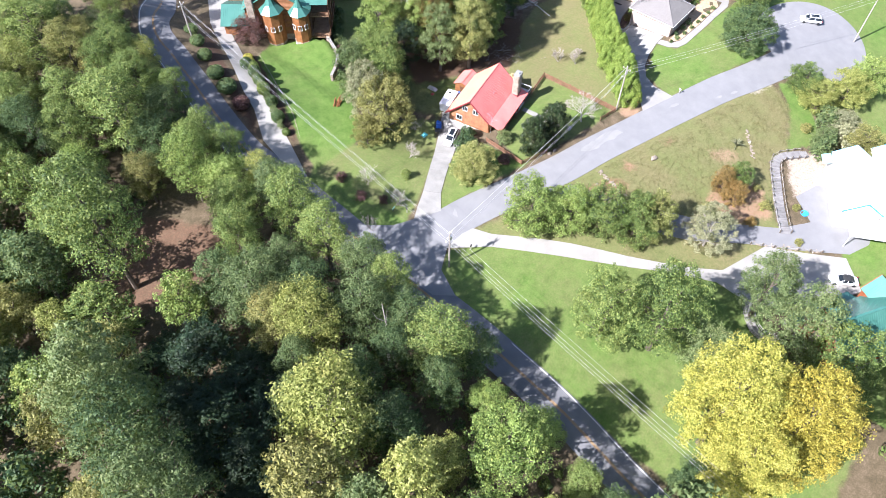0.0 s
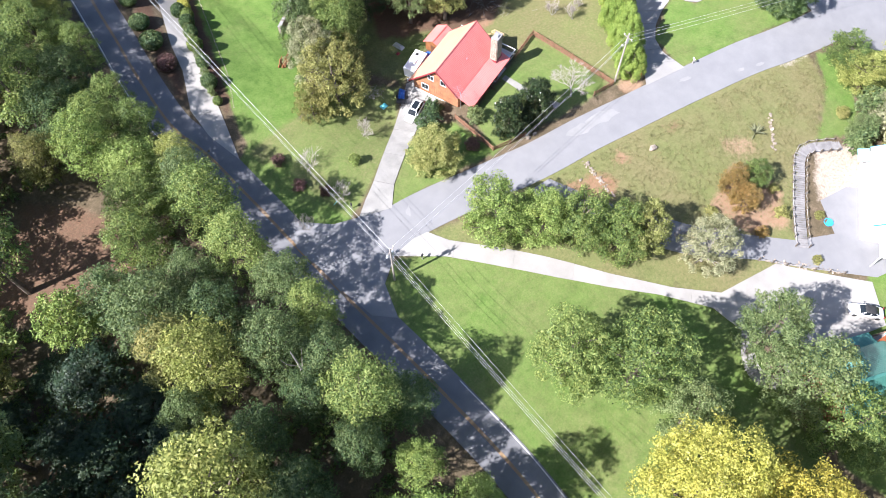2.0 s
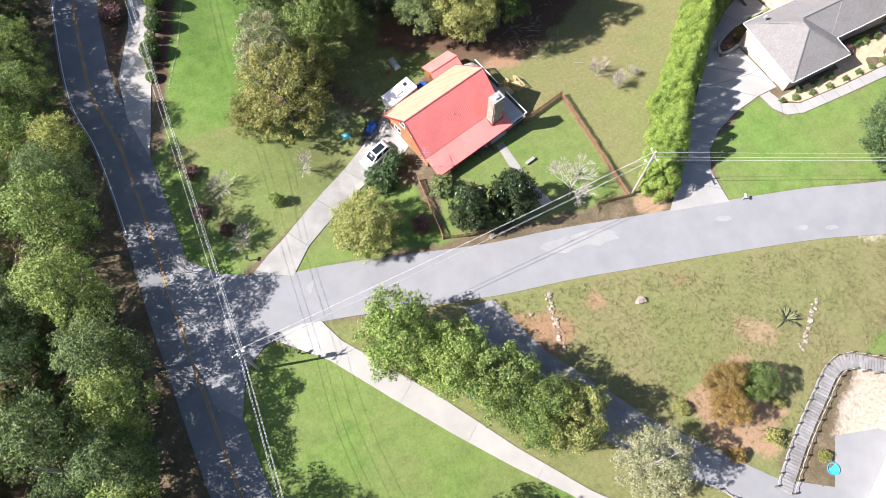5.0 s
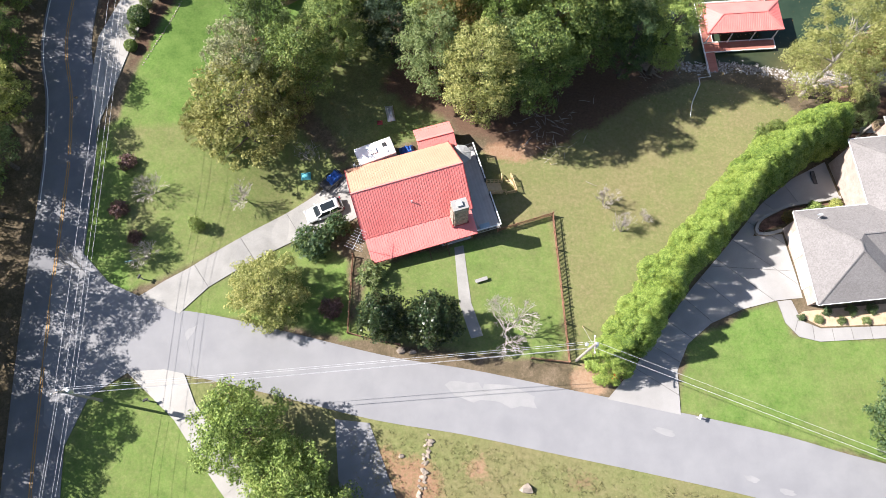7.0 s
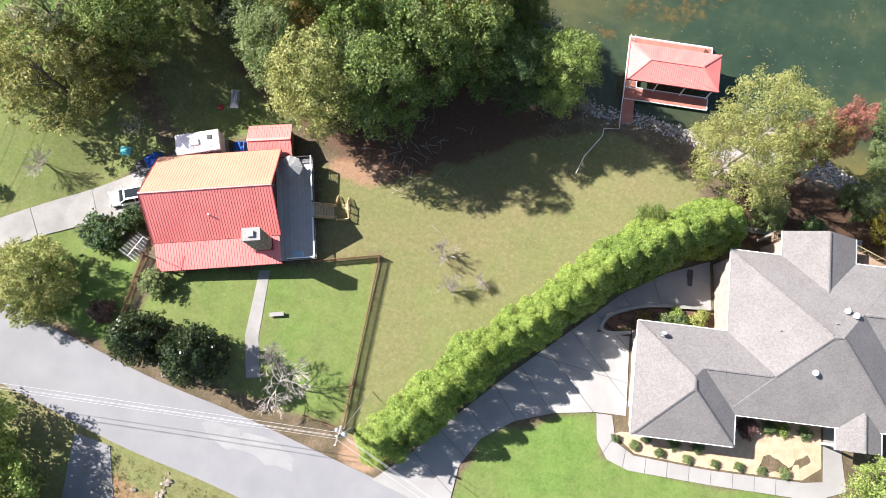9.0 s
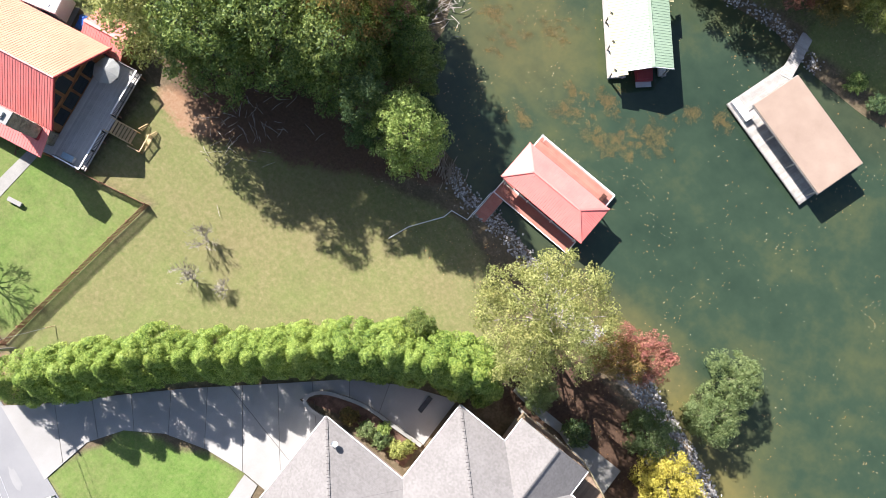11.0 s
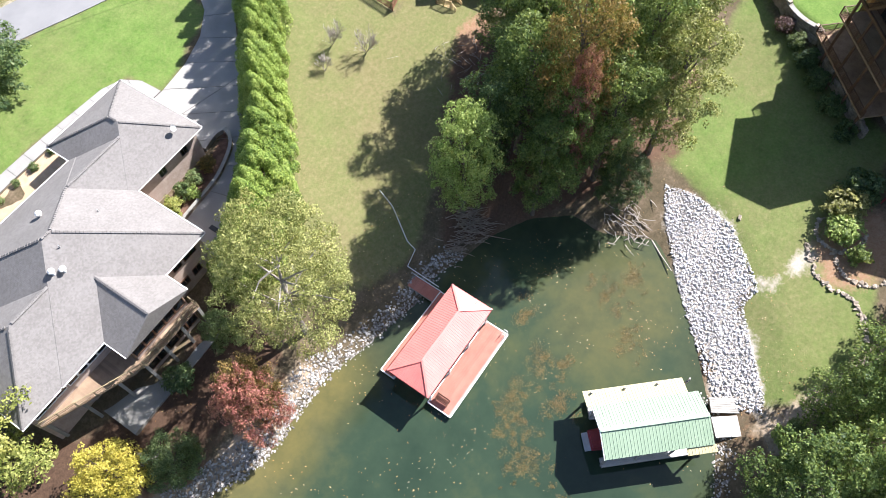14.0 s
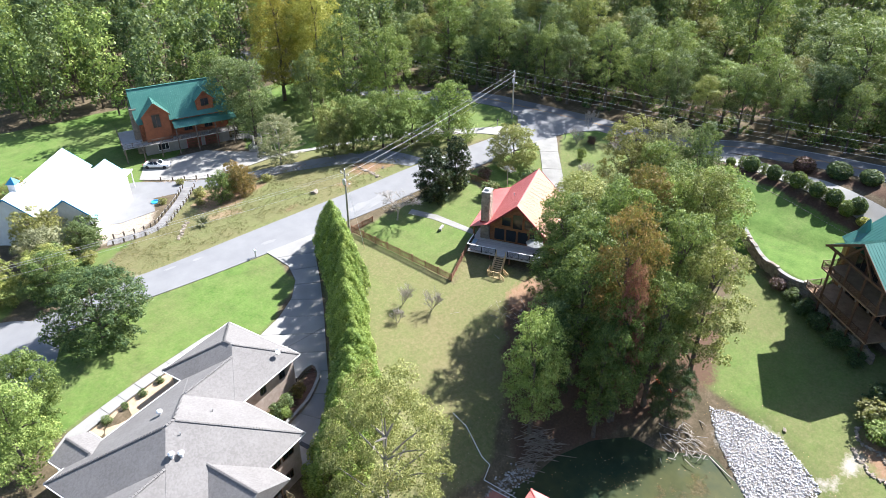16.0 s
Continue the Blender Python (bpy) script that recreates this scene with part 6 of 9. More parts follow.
def car(x, y, yaw, length=4.7, width=1.85, suv=True, convertible=False, label="", name="car"):
    z = gz(x, y) + 0.12
    c = thing(name, label, "car", pose(x, y, z, 0, 0, yaw))
    L, W = length / 2, width / 2
    top = 1.62 if suv else 1.4

    def loft(stations, rim):
        """Rings of points, joined from nose to tail: each station is x, half width and top height."""
        bm = bmesh.new()
        rings = []
        for px, w_, zt in stations:
            half = [(w_ * f, z_ if z_ >= 0 else zt + z_) for f, z_ in rim]
            rings.append([bm.verts.new((px, y_, z_)) for y_, z_ in half] + [bm.verts.new((px, -y_, z_)) for y_, z_ in reversed(half)])
        for p, q in zip(rings, rings[1:]):
            for k in range(len(p)):
                j = (k + 1) % len(p)
                bm.faces.new((p[k], q[k], q[j], p[j]))
        bm.faces.new(rings[0][::-1])
        bm.faces.new(rings[-1])
        bmesh.ops.recalc_face_normals(bm, faces=bm.faces[:])
        for f in bm.faces:
            f.smooth = True
        return bm

    belt = 1.0 if suv else 0.92
    part("body", loft([(-L, W * 0.66, 0.62), (-L + 0.1, W * 0.82, 0.72), (-L + 0.35, W * 0.93, 0.84), (-L + 0.9, W * 0.99, belt - 0.05), (-L + 1.5, W, belt), (L - 1.0, W, belt + 0.02), (L - 0.35, W * 0.95, belt), (L - 0.08, W * 0.86, belt - 0.12), (L, W * 0.74, belt - 0.3)],
                      ((0.9, 0.3), (1.0, 0.42), (1.0, -0.3), (0.96, -0.1), (0.84, -0.02), (0.4, -0.001))), CAR_WHITE, c)
    a0, a1, b0, b1 = (-L + 1.15, -L + 1.95, L - 0.12, L - 0.6) if suv else (-L + 1.5, -L + 2.2, L - 0.8, L - 1.4)
    part("glasshouse", loft([(a0, W * 0.74, belt + 0.04), (a0 + 0.25, W * 0.86, belt + 0.22), (a1 - 0.1, W * 0.88, top - 0.07), (a1 + 0.5, W * 0.88, top), (b1 - 0.5, W * 0.87, top - 0.01), (b1, W * 0.85, top - 0.08), (b0 - 0.1, W * 0.8, belt + 0.2), (b0, W * 0.7, belt + 0.03)],
                            ((1.02, belt - 0.03), (0.98, belt + 0.005), (0.86, -0.05), (0.7, -0.01), (0.3, -0.001))), GLASS, c, "dark tinted glass")
    bm = loft([(a1 - 0.12, W * 0.6, top - 0.05), (a1 + 0.3, W * 0.75, top + 0.015), (b1 - 0.3, W * 0.74, top + 0.01), (b1 + 0.2, W * 0.66, top - 0.1)], ((1.0, -0.03), (0.95, -0.004), (0.4, -0.0005)))
    part("roof", bm, BLACK_METAL if convertible else CAR_WHITE, c)
    if suv:
        part("sunroof", box(a1 + 0.1, b1 - 0.35, -W * 0.5, W * 0.5, top + 0.012, top + 0.028, None, 0.006), GLASS, c, "black glass sunroof")
    for s in (-1, 1):
        for p, q in (((a0 + 0.02, s * W * 0.8, belt + 0.06), (a1, s * W * 0.72, top - 0.06)), ((b0 - 0.05, s * W * 0.74, belt + 0.06), (b1, s * W * 0.72, top - 0.08)), (((a0 + b0) / 2, s * W * 0.9, belt), ((a1 + b1) / 2, s * W * 0.77, top - 0.04))):
            part("pillar", beam(p, q, 0.09, 0.05), CAR_WHITE, c)
    for px in (-L + 0.85, L - 0.85):
        for s in (-1, 1):
            wheel(c, px, s * (W - 0.1), 0.34, 0.22)
    for s in (-1, 1):
        part("headlight", box(-L - 0.02, -L + 0.2, s * W * 0.72 - 0.2, s * W * 0.72 + 0.2, 0.68, 0.84, None, 0.03), GALV, c)
        part("tail_light", box(L - 0.14, L + 0.02, s * W * 0.8 - 0.12, s * W * 0.8 + 0.12, 0.7, 0.92, None, 0.02), MAROON, c)
        part("door_mirror", box(a0 + 0.3, a0 + 0.45, s * (W + 0.12) - 0.1, s * (W + 0.12) + 0.1, 0.98, 1.14, None, 0.03), CAR_WHITE, c)
    return c


car(-23.6, 24.0, 18, label="white sport utility car with black sunroof, on the driveway", name="sport_utility_car")
car(-3.2, -49.9, -58, 5.0, 1.9, False, True, "white convertible car with its black top closed, on the concrete pad", "convertible_car")
car(57.5, -15.8, -62, 4.8, 1.9, True, False, "white car parked at the turning circle")
tl = thing("utility_trailer", "small black utility trailer under a blue tarpaulin", "trailer", pose(-22.6, 28.0, gz(-22.6, 28.0), 0, 0, 38))
part("bed", box(-1.4, 1.4, -0.75, 0.75, 0.42, 0.52), BLACK_METAL, tl)
bm = bmesh.new()
for a, b in (((-1.4, -0.75), (1.4, -0.75)), ((1.4, -0.75), (1.4, 0.75)), ((1.4, 0.75), (-1.4, 0.75)), ((-1.4, 0.75), (-1.4, -0.75))):
    beam((*a, 0.85), (*b, 0.85), 0.05, 0.05, bm)
    beam((*a, 0.5), (*a, 0.87), 0.05, 0.05, bm)
beam((-1.4, 0.4, 0.45), (-2.5, 0, 0.45), 0.06, 0.08, bm)
beam((-1.4, -0.4, 0.45), (-2.5, 0, 0.45), 0.06, 0.08, bm)
part("frame", bm, BLACK_METAL, tl)
for s in (-1, 1):
    wheel(tl, 0.2, s * 0.9, 0.3, 0.2)


def tarp_heap(name, x, y, sx, sy, h, yaw, material, label, seed):
    """A crumpled sheet over something lumpy."""
    bm = bmesh.new()
    bmesh.ops.create_grid(bm, x_segments=14, y_segments=10, size=1.0)
    for v in bm.verts:
        r = max(abs(v.co.x), abs(v.co.y))
        lump = 0.75 + 0.35 * noise.noise((v.co.x * 2.2 + seed, v.co.y * 2.2, 0.5)) + 0.12 * noise.noise((v.co.x * 7 + seed, v.co.y * 7, 1.5))
        v.co = (v.co.x * sx, v.co.y * sy, h * lump * (1 - max(0, r - 0.55) / 0.45 * 0.98))
    bmesh.ops.solidify(bm, geom=bm.faces[:], thickness=0.02)
    return whole(name, bm, material, label, "tarp", pose(x, y, gz(x, y) + 0.06, 0, 0, yaw))


tp = tarp_heap("blue_tarp", -22.2, 28.4, 1.1, 0.7, 1.4, 38, TARP_BLUE, "crumpled blue tarpaulin over a trailer load", 1)
tarp_heap("blue_tarp", -12.9, 30.9, 0.9, 0.8, 1.1, 10, TARP_BLUE, "crumpled blue tarpaulin beside the shed", 2)
tarp_heap("grey_tarp", -14.6, 36.6, 0.5, 1.1, 0.6, 5, GALV, "grey covered bundle standing on the grass", 3)
tarp_heap("pale_tarp", -25.8, 29.2, 0.6, 0.5, 0.4, 0, TARP_TEAL, "crumpled pale blue sheet on the grass", 4)
tarp_heap("red_bundle", -16.0, 35.4, 0.35, 0.3, 0.35, 0, MAROON, "small dark red bundle on the grass", 5)

# ---- brick house with the grey shingle roof ----
def hip(parent, x0, x1, y0, y1, ze, pitch, material, ends=(True, True), soffit=0.18, gutter=True):
    """A hipped or gabled shingle roof over a rectangle; the ridge runs along the longer side."""
    lx, ly = x1 - x0, y1 - y0
    along_x = lx >= ly
    half = min(lx, ly) / 2
    zr = ze + half * pitch
    if along_x:
        ym = (y0 + y1) / 2
        ra, rb = Vector((x0 + (half if ends[0] else 0), ym, zr)), Vector((x1 - (half if ends[1] else 0), ym, zr))
    else:
        xm = (x0 + x1) / 2
        ra, rb = Vector((xm, y0 + (half if ends[0] else 0), zr)), Vector((xm, y1 - (half if ends[1] else 0), zr))
    c = [Vector((x0, y0, ze)), Vector((x1, y0, ze)), Vector((x1, y1, ze)), Vector((x0, y1, ze))]
    bm = bmesh.new()
    V = [bm.verts.new(p) for p in (*c, ra, rb)]
    fs = ((0, 1, 5, 4), (1, 2, 5), (2, 3, 4, 5), (3, 0, 4)) if along_x else ((0, 1, 4), (1, 2, 5, 4), (2, 3, 5), (3, 0, 4, 5))
    for f in fs:
        bm.faces.new([V[i] for i in f])
    low = [bm.verts.new(p - Vector((0, 0, soffit))) for p in c]
    for k in range(4):
        bm.faces.new((V[k], low[k], low[(k + 1) % 4], V[(k + 1) % 4]))
    bm.faces.new(low[::-1])
    bmesh.ops.recalc_face_normals(bm, faces=bm.faces[:])
    roof = part("roof", bm, material, parent, "grey shingle hip roof")
    if gutter:
        gables = {(3 if along_x else 0): ends[0], (1 if along_x else 2): ends[1]}
        for k in range(4):
            if not gables.get(k, True):
                continue
            a, b = c[k], c[(k + 1) % 4]
            out = (b - a).cross(Vector((0, 0, 1))).normalized() * 0.07
            part("gutter", beam(a + out - Vector((0, 0, 0.06)), b + out - Vector((0, 0, 0.06)), 0.08, 0.1), WHITE_PAINT, roof)
    return roof, ra, rb, c


def grey_house():
    h = thing("brick_house", "rambling tan brick house with grey shingle hip roofs", "house")
    ze = 0.6
    p = 0.56
    ga, a0, a1, c = hip(h, 31.0, 41.0, 5.7, 16.8, ze, p, SHINGLE)
    for u, v in ((c[3], a1), (c[0], a0), (c[1], a0), (a0, a1)):
        cap_shingles(u, v, ga, SHINGLE)
    lk, k0, k1, c = hip(h, 36.0, 46.0, 8.78, 16.79, ze - 0.014, p, SHINGLE, (False, False), gutter=False)
    cap_shingles((37.0, k0.y, k0.z), (43.7, k0.y, k0.z), lk, SHINGLE)
    mn, m0, m1, c = hip(h, 39.9, 57.2, 8.75, 25.15, ze, p, SHINGLE)
    for u, v in ((c[3], m0), ((43.8, k0.y, k0.z), m0), (c[1], m1), (m0, m1)):
        cap_shingles(u, v, mn, SHINGLE)
    ea, e0, e1, c = hip(h, 50.0, 61.4, 14.1, 25.13, ze - 0.014, p, SHINGLE, (False, True), gutter=False)
    for u, v in ((Vector((51.7, e0.y, e0.z)), e1), (c[1], e1), (c[2], e1)):
        cap_shingles(u, v, ea, SHINGLE)
    for u, v in (((57.4, 25.2, ze - 0.07), (61.5, 25.2, ze - 0.07)), ((61.47, 14.1, ze - 0.07), (61.47, 25.1, ze - 0.07)), ((58.0, 14.03, ze - 0.07), (61.4, 14.03, ze - 0.07))):
        part("gutter", beam(u, v, 0.08, 0.1), WHITE_PAINT, ea)
    ne, n0, n1, c = hip(h, 45.05, 52.5, 19.9, 27.75, ze, 0.54, SHINGLE, (False, False))
    cap_shingles((n0.x, 21.4, n0.z), n1, ne, SHINGLE)
    po, p0, p1, c = hip(h, 50.9, 55.3, 6.6, 12.5, ze - 0.1, 0.5, SHINGLE, (False, True))
    cap_shingles(p0, p1, po, SHINGLE)
    g0 = -3.9
    walls = (("wall", 31.6, 40.4, 6.3, 16.2), ("wall", 40.3, 56.6, 9.3, 24.6), ("wall", 45.6, 51.9, 24.5, 27.2), ("wall", 56.5, 60.8, 14.7, 24.5))
    for k, (nm, x0, x1, y0, y1) in enumerate(walls):
        low = g0 if y1 < 20 else -6.4
        part(nm, box(x0, x1, y0, y1, low, 0.55), BRICK, h, "tan brick wall")
    bm = solid([(45.4, 27.3, 0.5), (52.2, 27.3, 0.5), (48.8, 27.3, 2.3), (45.4, 27.2, 0.5), (52.2, 27.2, 0.5), (48.8, 27.2, 2.3)], [(0, 1, 2), (5, 4, 3), (0, 3, 4, 1), (1, 4, 5, 2), (2, 5, 3, 0)])
    part("gable", bm, WHITE_PAINT, h, "pale boarded gable")
    for x in (33.6, 36.6):
        window_in(h, (x, 16.2, -0.6), (0, 1), 0.8, 1.3, BLACK_METAL, 1)
    for x, z, w, hh in ((42.0, -0.4, 1.5, 1.4), (43.6, -0.4, 1.0, 1.4), (42.2, -3.6, 1.0, 1.0), (43.8, -3.6, 1.0, 1.0)):
        window_in(h, (x, 24.6, z), (0, 1), w, hh, LOG_DARK, 1)
    for k in range(5):
        window_in(h, (46.3 + k * 1.25, 27.2, -0.5), (0, 1), 1.15, 2.0, LOG_DARK, 0)
        window_in(h, (46.3 + k * 1.25, 27.2, -4.3), (0, 1), 1.15, 1.8, LOG_DARK, 0)
    for k in range(4):
        window_in(h, (53.0 + k * 1.1, 24.6, -0.3), (0, 1), 1.0, 1.3, WHITE_PAINT, 0)
    for k in range(3):
        window_in(h, (57.6 + k * 1.1, 24.5, -0.3), (0, 1), 1.1, 1.3, WHITE_PAINT, 0)
    for y in (8.3, 12.0):
        d = part("garage_door", box(31.52, 31.6, y, y + 2.9, -3.0, -0.6), WHITE_PAINT, h, "white panelled garage door")
        for r in range(4):
            for q in range(4):
                part("panel", box(31.49, 31.53, y + 0.1 + q * 0.7, y + 0.7 + q * 0.7, -2.9 + r * 0.6, -2.42 + r * 0.6), WHITE_PAINT, d)
    for x in (33.5, 38.0, 43.5, 47.0):
        window_in(h, (x, 6.3 if x < 41 else 9.3, -0.8), (0, -1), 1.4, 1.4, WHITE_PAINT, 1)
    part("front_door", box(52.3, 53.6, 9.2, 9.3, -2.9, -0.7), LOG_DARK, h)
    for x in (51.3, 54.9):
        part("porch_post", tube([(x, 7.0, -3.2), (x, 7.0, 0.6)], 0.14, 10), WHITE_PAINT, h)
    # roof fittings
    for x, y, z in ((47.2, 13.5, 3.25), (49.9, 19.7, 3.65), (50.6, 19.3, 3.95)):
        v = part("roof_vent", lathe([(0.13, -0.3), (0.13, 0.35), (0.3, 0.38), (0.3, 0.5), (0.16, 0.62)], 14, None, (x, y, z)), WHITE_PAINT, h, "white round roof vent")
    for x, y, z in ((44.0, 17.2, 2.9), (48.6, 18.3, 4.4)):
        part("vent_pipe", lathe([(0.05, -0.2), (0.05, 0.35)], 8, None, (x, y, z)), GALV, h)
    ds = part("satellite_dish", lathe([(0.02, 0), (0.2, 0.03), (0.32, 0.1), (0.33, 0.11), (0.2, 0.05)], 16, None, (0, 0, 0)), GALV, h, "small grey satellite dish")
    ds.matrix_world = pose(33.2, 15.6, 1.95, 50, 0, 200)
    part("dish_arm", tube([(33.0, 15.4, 1.2), (33.0, 15.4, 1.85), (33.2, 15.6, 1.95)], 0.03, 6), GALV, h)
    # lake-side deck that narrows to the east, and balcony
    tan = plain("deck_tan_boards", (0.22, 0.15, 0.10), (0.36, 0.26, 0.18), 0.8, 0.9, 14, 0.25, vary=0.15)
    rail = plain("rail_olive_timber", (0.2, 0.16, 0.09), (0.34, 0.28, 0.17), 0.8, 1.0, 14, 0.2)
    out = lambda x: 27.9 - max(0.0, x - 53.0) * 0.42
    d = part("deck", solid([(52.0, 24.6, -2.3), (60.8, 24.0, -2.3), (60.8, 24.6, -2.3), (53.0, 27.9, -2.3), (52.0, 27.9, -2.3), (52.0, 24.6, -2.2), (60.8, 24.0, -2.2), (60.8, 24.6, -2.2), (53.0, 27.9, -2.2), (52.0, 27.9, -2.2)],
                          [(4, 3, 2, 1, 0), (5, 6, 7, 8, 9), (0, 1, 6, 5), (1, 2, 7, 6), (2, 3, 8, 7), (3, 4, 9, 8), (4, 0, 5, 9)]), tan, h, "brown board deck")
    x = 52.05
    while x < 60.7:
        part("board", box(x, x + 0.27, 24.55, max(24.7, out(x + 0.27)), -2.2, -2.14), tan, d)
        x += 0.29
    b = part("balcony", box(45.2, 52.0, 27.2, 28.2, -2.35, -2.2), tan, h, "narrow timber balcony under the gable")
    deck_floor(b, 45.25, 51.98, 27.25, 28.15, -2.14, tan, 0.3, True)
    railing(d, [(52.2, 28.15, -2.14), (53.2, 27.8, -2.14), (60.7, 24.65, -2.14)], rail, rail_mat=rail)
    railing(b, [(45.25, 27.3, -2.14), (45.25, 28.15, -2.14), (52.0, 28.15, -2.14)], rail, rail_mat=rail)
    for x, y in ((45.4, 28.1), (47.6, 28.1), (49.8, 28.1), (52.0, 28.1), (54.4, 27.1), (57.4, 25.9), (60.3, 24.6)):
        part("deck_post", beam((x, y, -7.4), (x, y, -2.3), 0.28, 0.28), CONCRETE_GREY, d, "pale square post")
    part("patio", box(43.8, 57.0, 24.7, 29.6, -6.9, -6.2), CONCRETE_GREY, h, "concrete patio below the deck")
    return h


grey_house()
# low curved retaining wall round the planter, its coping stones
pw = thing("planter_wall", "low curved stone retaining wall with a light coping", "garden wall")
for k, (a, b) in enumerate(zip(pts_ := along([(31.3, 15.9), (29.4, 15.6), (28.2, 15.9), (28.6, 17.0), (29.8, 17.9), (33, 19.0), (36.5, 19.3), (39.8, 19.5)], 0.62), pts_[1:])):
    bm = bmesh.new()
    beam((a.x, a.y, gz(a.x, a.y) + 0.15), (b.x, b.y, gz(b.x, b.y) + 0.15), 0.3, 0.75, bm)
    part("wall_block", bm, STONE, pw)
    bm = bmesh.new()
    beam((a.x, a.y, gz(a.x, a.y) + 0.56), (b.x, b.y, gz(b.x, b.y) + 0.56), 0.36, 0.07, bm)
    part("coping", bm, CONCRETE_GREY, pw)
dr = whole("drain_grate", box(37.4, 37.9, 20.3, 23.6, gz(37.6, 22) + 0.08, gz(37.6, 22) + 0.14), BLACK_METAL, "dark slotted drain grate across the driveway", "drain")
for x, y, r, h, tone in ((30.4, 5.0, 0.5, 0.6, "gg"), (32.2, 4.5, 0.55, 0.7, "gg"), (34.8, 4.1, 0.55, 0.7, "gg"), (37.6, 3.8, 0.55, 0.7, "gg"), (40.4, 3.7, 0.5, 0.65, "gg"), (42.8, 3.7, 0.55, 0.7, "gg"), (45.1, 3.6, 0.5, 0.6, "gg"), (47.5, 3.6, 0.6, 0.7, "gg"),
                         (33.4, 5.4, 0.6, 0.9, "d"), (36.2, 5.2, 0.7, 0.9, "d"), (38.6, 5.1, 0.7, 0.9, "d"), (43.4, 7.6, 1.1, 1.3, "p"), (45.8, 7.9, 0.8, 1.0, "d"), (47.2, 7.9, 0.8, 1.0, "l"), (49.6, 7.8, 0.8, 1.0, "d"), (32.6, 17.4, 0.9, 1.3, "a"),
                         (34.6, 17.5, 0.9, 1.4, "gg"), (36.4, 17.6, 1.0, 1.5, "gg"), (38.2, 17.9, 1.0, 1.5, "y"), (36.0, 18.5, 0.8, 1.2, "l"), (38.8, 18.6, 0.8, 1.2, "y")):
    plant("shrub", x, y, r, h, tone, f"small {SAY[tone]} shrub in the garden bed", "shrub", "garden_shrub")

# ---- docks and boathouses ----
def red_boathouse():
    ang = -2
    m_ = pose(34.8, 48.0, 0, 0, 0, ang)
    b = thing("red_boathouse", "boathouse with a red hip roof over a floating dock", "boathouse", m_)
    dz = -8.55
    for nm, x0, x1, y0, y1 in (("deck", -5.0, 5.0, 1.6, 4.15), ("deck", -5.0, 5.0, -3.95, -2.4), ("deck", -5.0, -3.6, -2.4, 1.6)):
        d = part(nm, box(x0, x1, y0, y1, dz - 0.22, dz - 0.05), OLD_WOOD, b, "reddish board dock")
        deck_floor(d, x0 + 0.05, x1 - 0.05, y0 + 0.03, y1 - 0.03, dz, DECK_RED, 0.17 if y1 - y0 < 2 else 0.21, True, gap=0.012)
        for a, c in (((x0, y0), (x1, y0)), ((x1, y0), (x1, y1)), ((x1, y1), (x0, y1)), ((x0, y1), (x0, y0))):
            part("bumper", beam((*a, dz - 0.1), (*c, dz - 0.1), 0.1, 0.2), WHITE_PAINT, d, "white dock edging")
    ze, zr = -5.86, -4.9
    X0, X1, Y0, Y1 = -5.35, 5.3, -2.75, 1.9
    ra, rb, ym = (X0 + 2.3, -0.4, zr), (X1 - 2.35, -0.4, zr), -0.4
    part("roof", metal_slope((X0, Y0, ze), (X1, Y0, ze), rb, ra, 0.25), RED_ROOF, b, "ribbed red roof slope")
    part("roof", metal_slope((X1, Y1, ze), (X0, Y1, ze), ra, rb, 0.25), RED_ROOF, b, "ribbed red roof slope")
    part("roof", metal_slope((X1, Y0, ze), (X1, Y1, ze), rb, rb, 0.25), RED_ROOF, b, "red hip end")
    part("roof", metal_slope((X0, Y1, ze), (X0, Y0, ze), ra, ra, 0.25), RED_ROOF, b, "red hip end")
    for pts in ([ra, rb], [ra, (X0, Y0, ze)], [ra, (X0, Y1, ze)], [rb, (X1, Y0, ze)], [rb, (X1, Y1, ze)]):
        part("ridge_cap", cap_line(pts, 0.2, 0.04), RED_ROOF, b)
    for a, c in (((X0, Y0), (X1, Y0)), ((X1, Y0), (X1, Y1)), ((X1, Y1), (X0, Y1)), ((X0, Y1), (X0, Y0))):
        part("fascia", beam((*a, ze - 0.12), (*c, ze - 0.12), 0.05, 0.16), MAROON, b)
    pm = mesh_of(tube([(0, 0, dz - 1.6), (0, 0, ze - 0.1)], 0.09, 10), "post")
    pm.materials.append(WHITE_PAINT)
    for x in (-4.7, -1.6, 1.6, 4.7):
        for y in (-2.55, 1.7):
            o = new("post", pm)
            o.parent, o.location = b, (x, y, 0)
    bm = bmesh.new()
    for y in (-2.55, 1.7):
        beam((-4.8, y, ze - 0.2), (4.8, y, ze - 0.2), 0.1, 0.2, bm)
    part("beam", bm, MAROON, b)
    bm = bmesh.new()
    for s in (-0.25, 0.25):
        tube([(-4.75 + s, 4.0, dz - 0.9), (-4.75 + s, 4.05, dz + 0.7), (-4.75 + s, 3.7, dz + 0.75), (-4.75 + s, 3.6, dz)], 0.025, 6, bm)
    part("swim_ladder", bm, WHITE_PLASTIC, b, "white swim ladder")
    # ramp to the shore
    r = part("gangway", box(-5.05, -3.6, -7.5, -3.9, dz - 0.2, dz - 0.06), OLD_WOOD, b, "reddish board gangway")
    deck_floor(r, -5.0, -3.65, -7.45, -3.95, dz + 0.0, DECK_RED, 0.17, True, gap=0.012)
    part("gangway_edge", beam((-5.05, -7.5, dz), (-5.05, -3.9, dz), 0.06, 0.12), WHITE_PAINT, r)
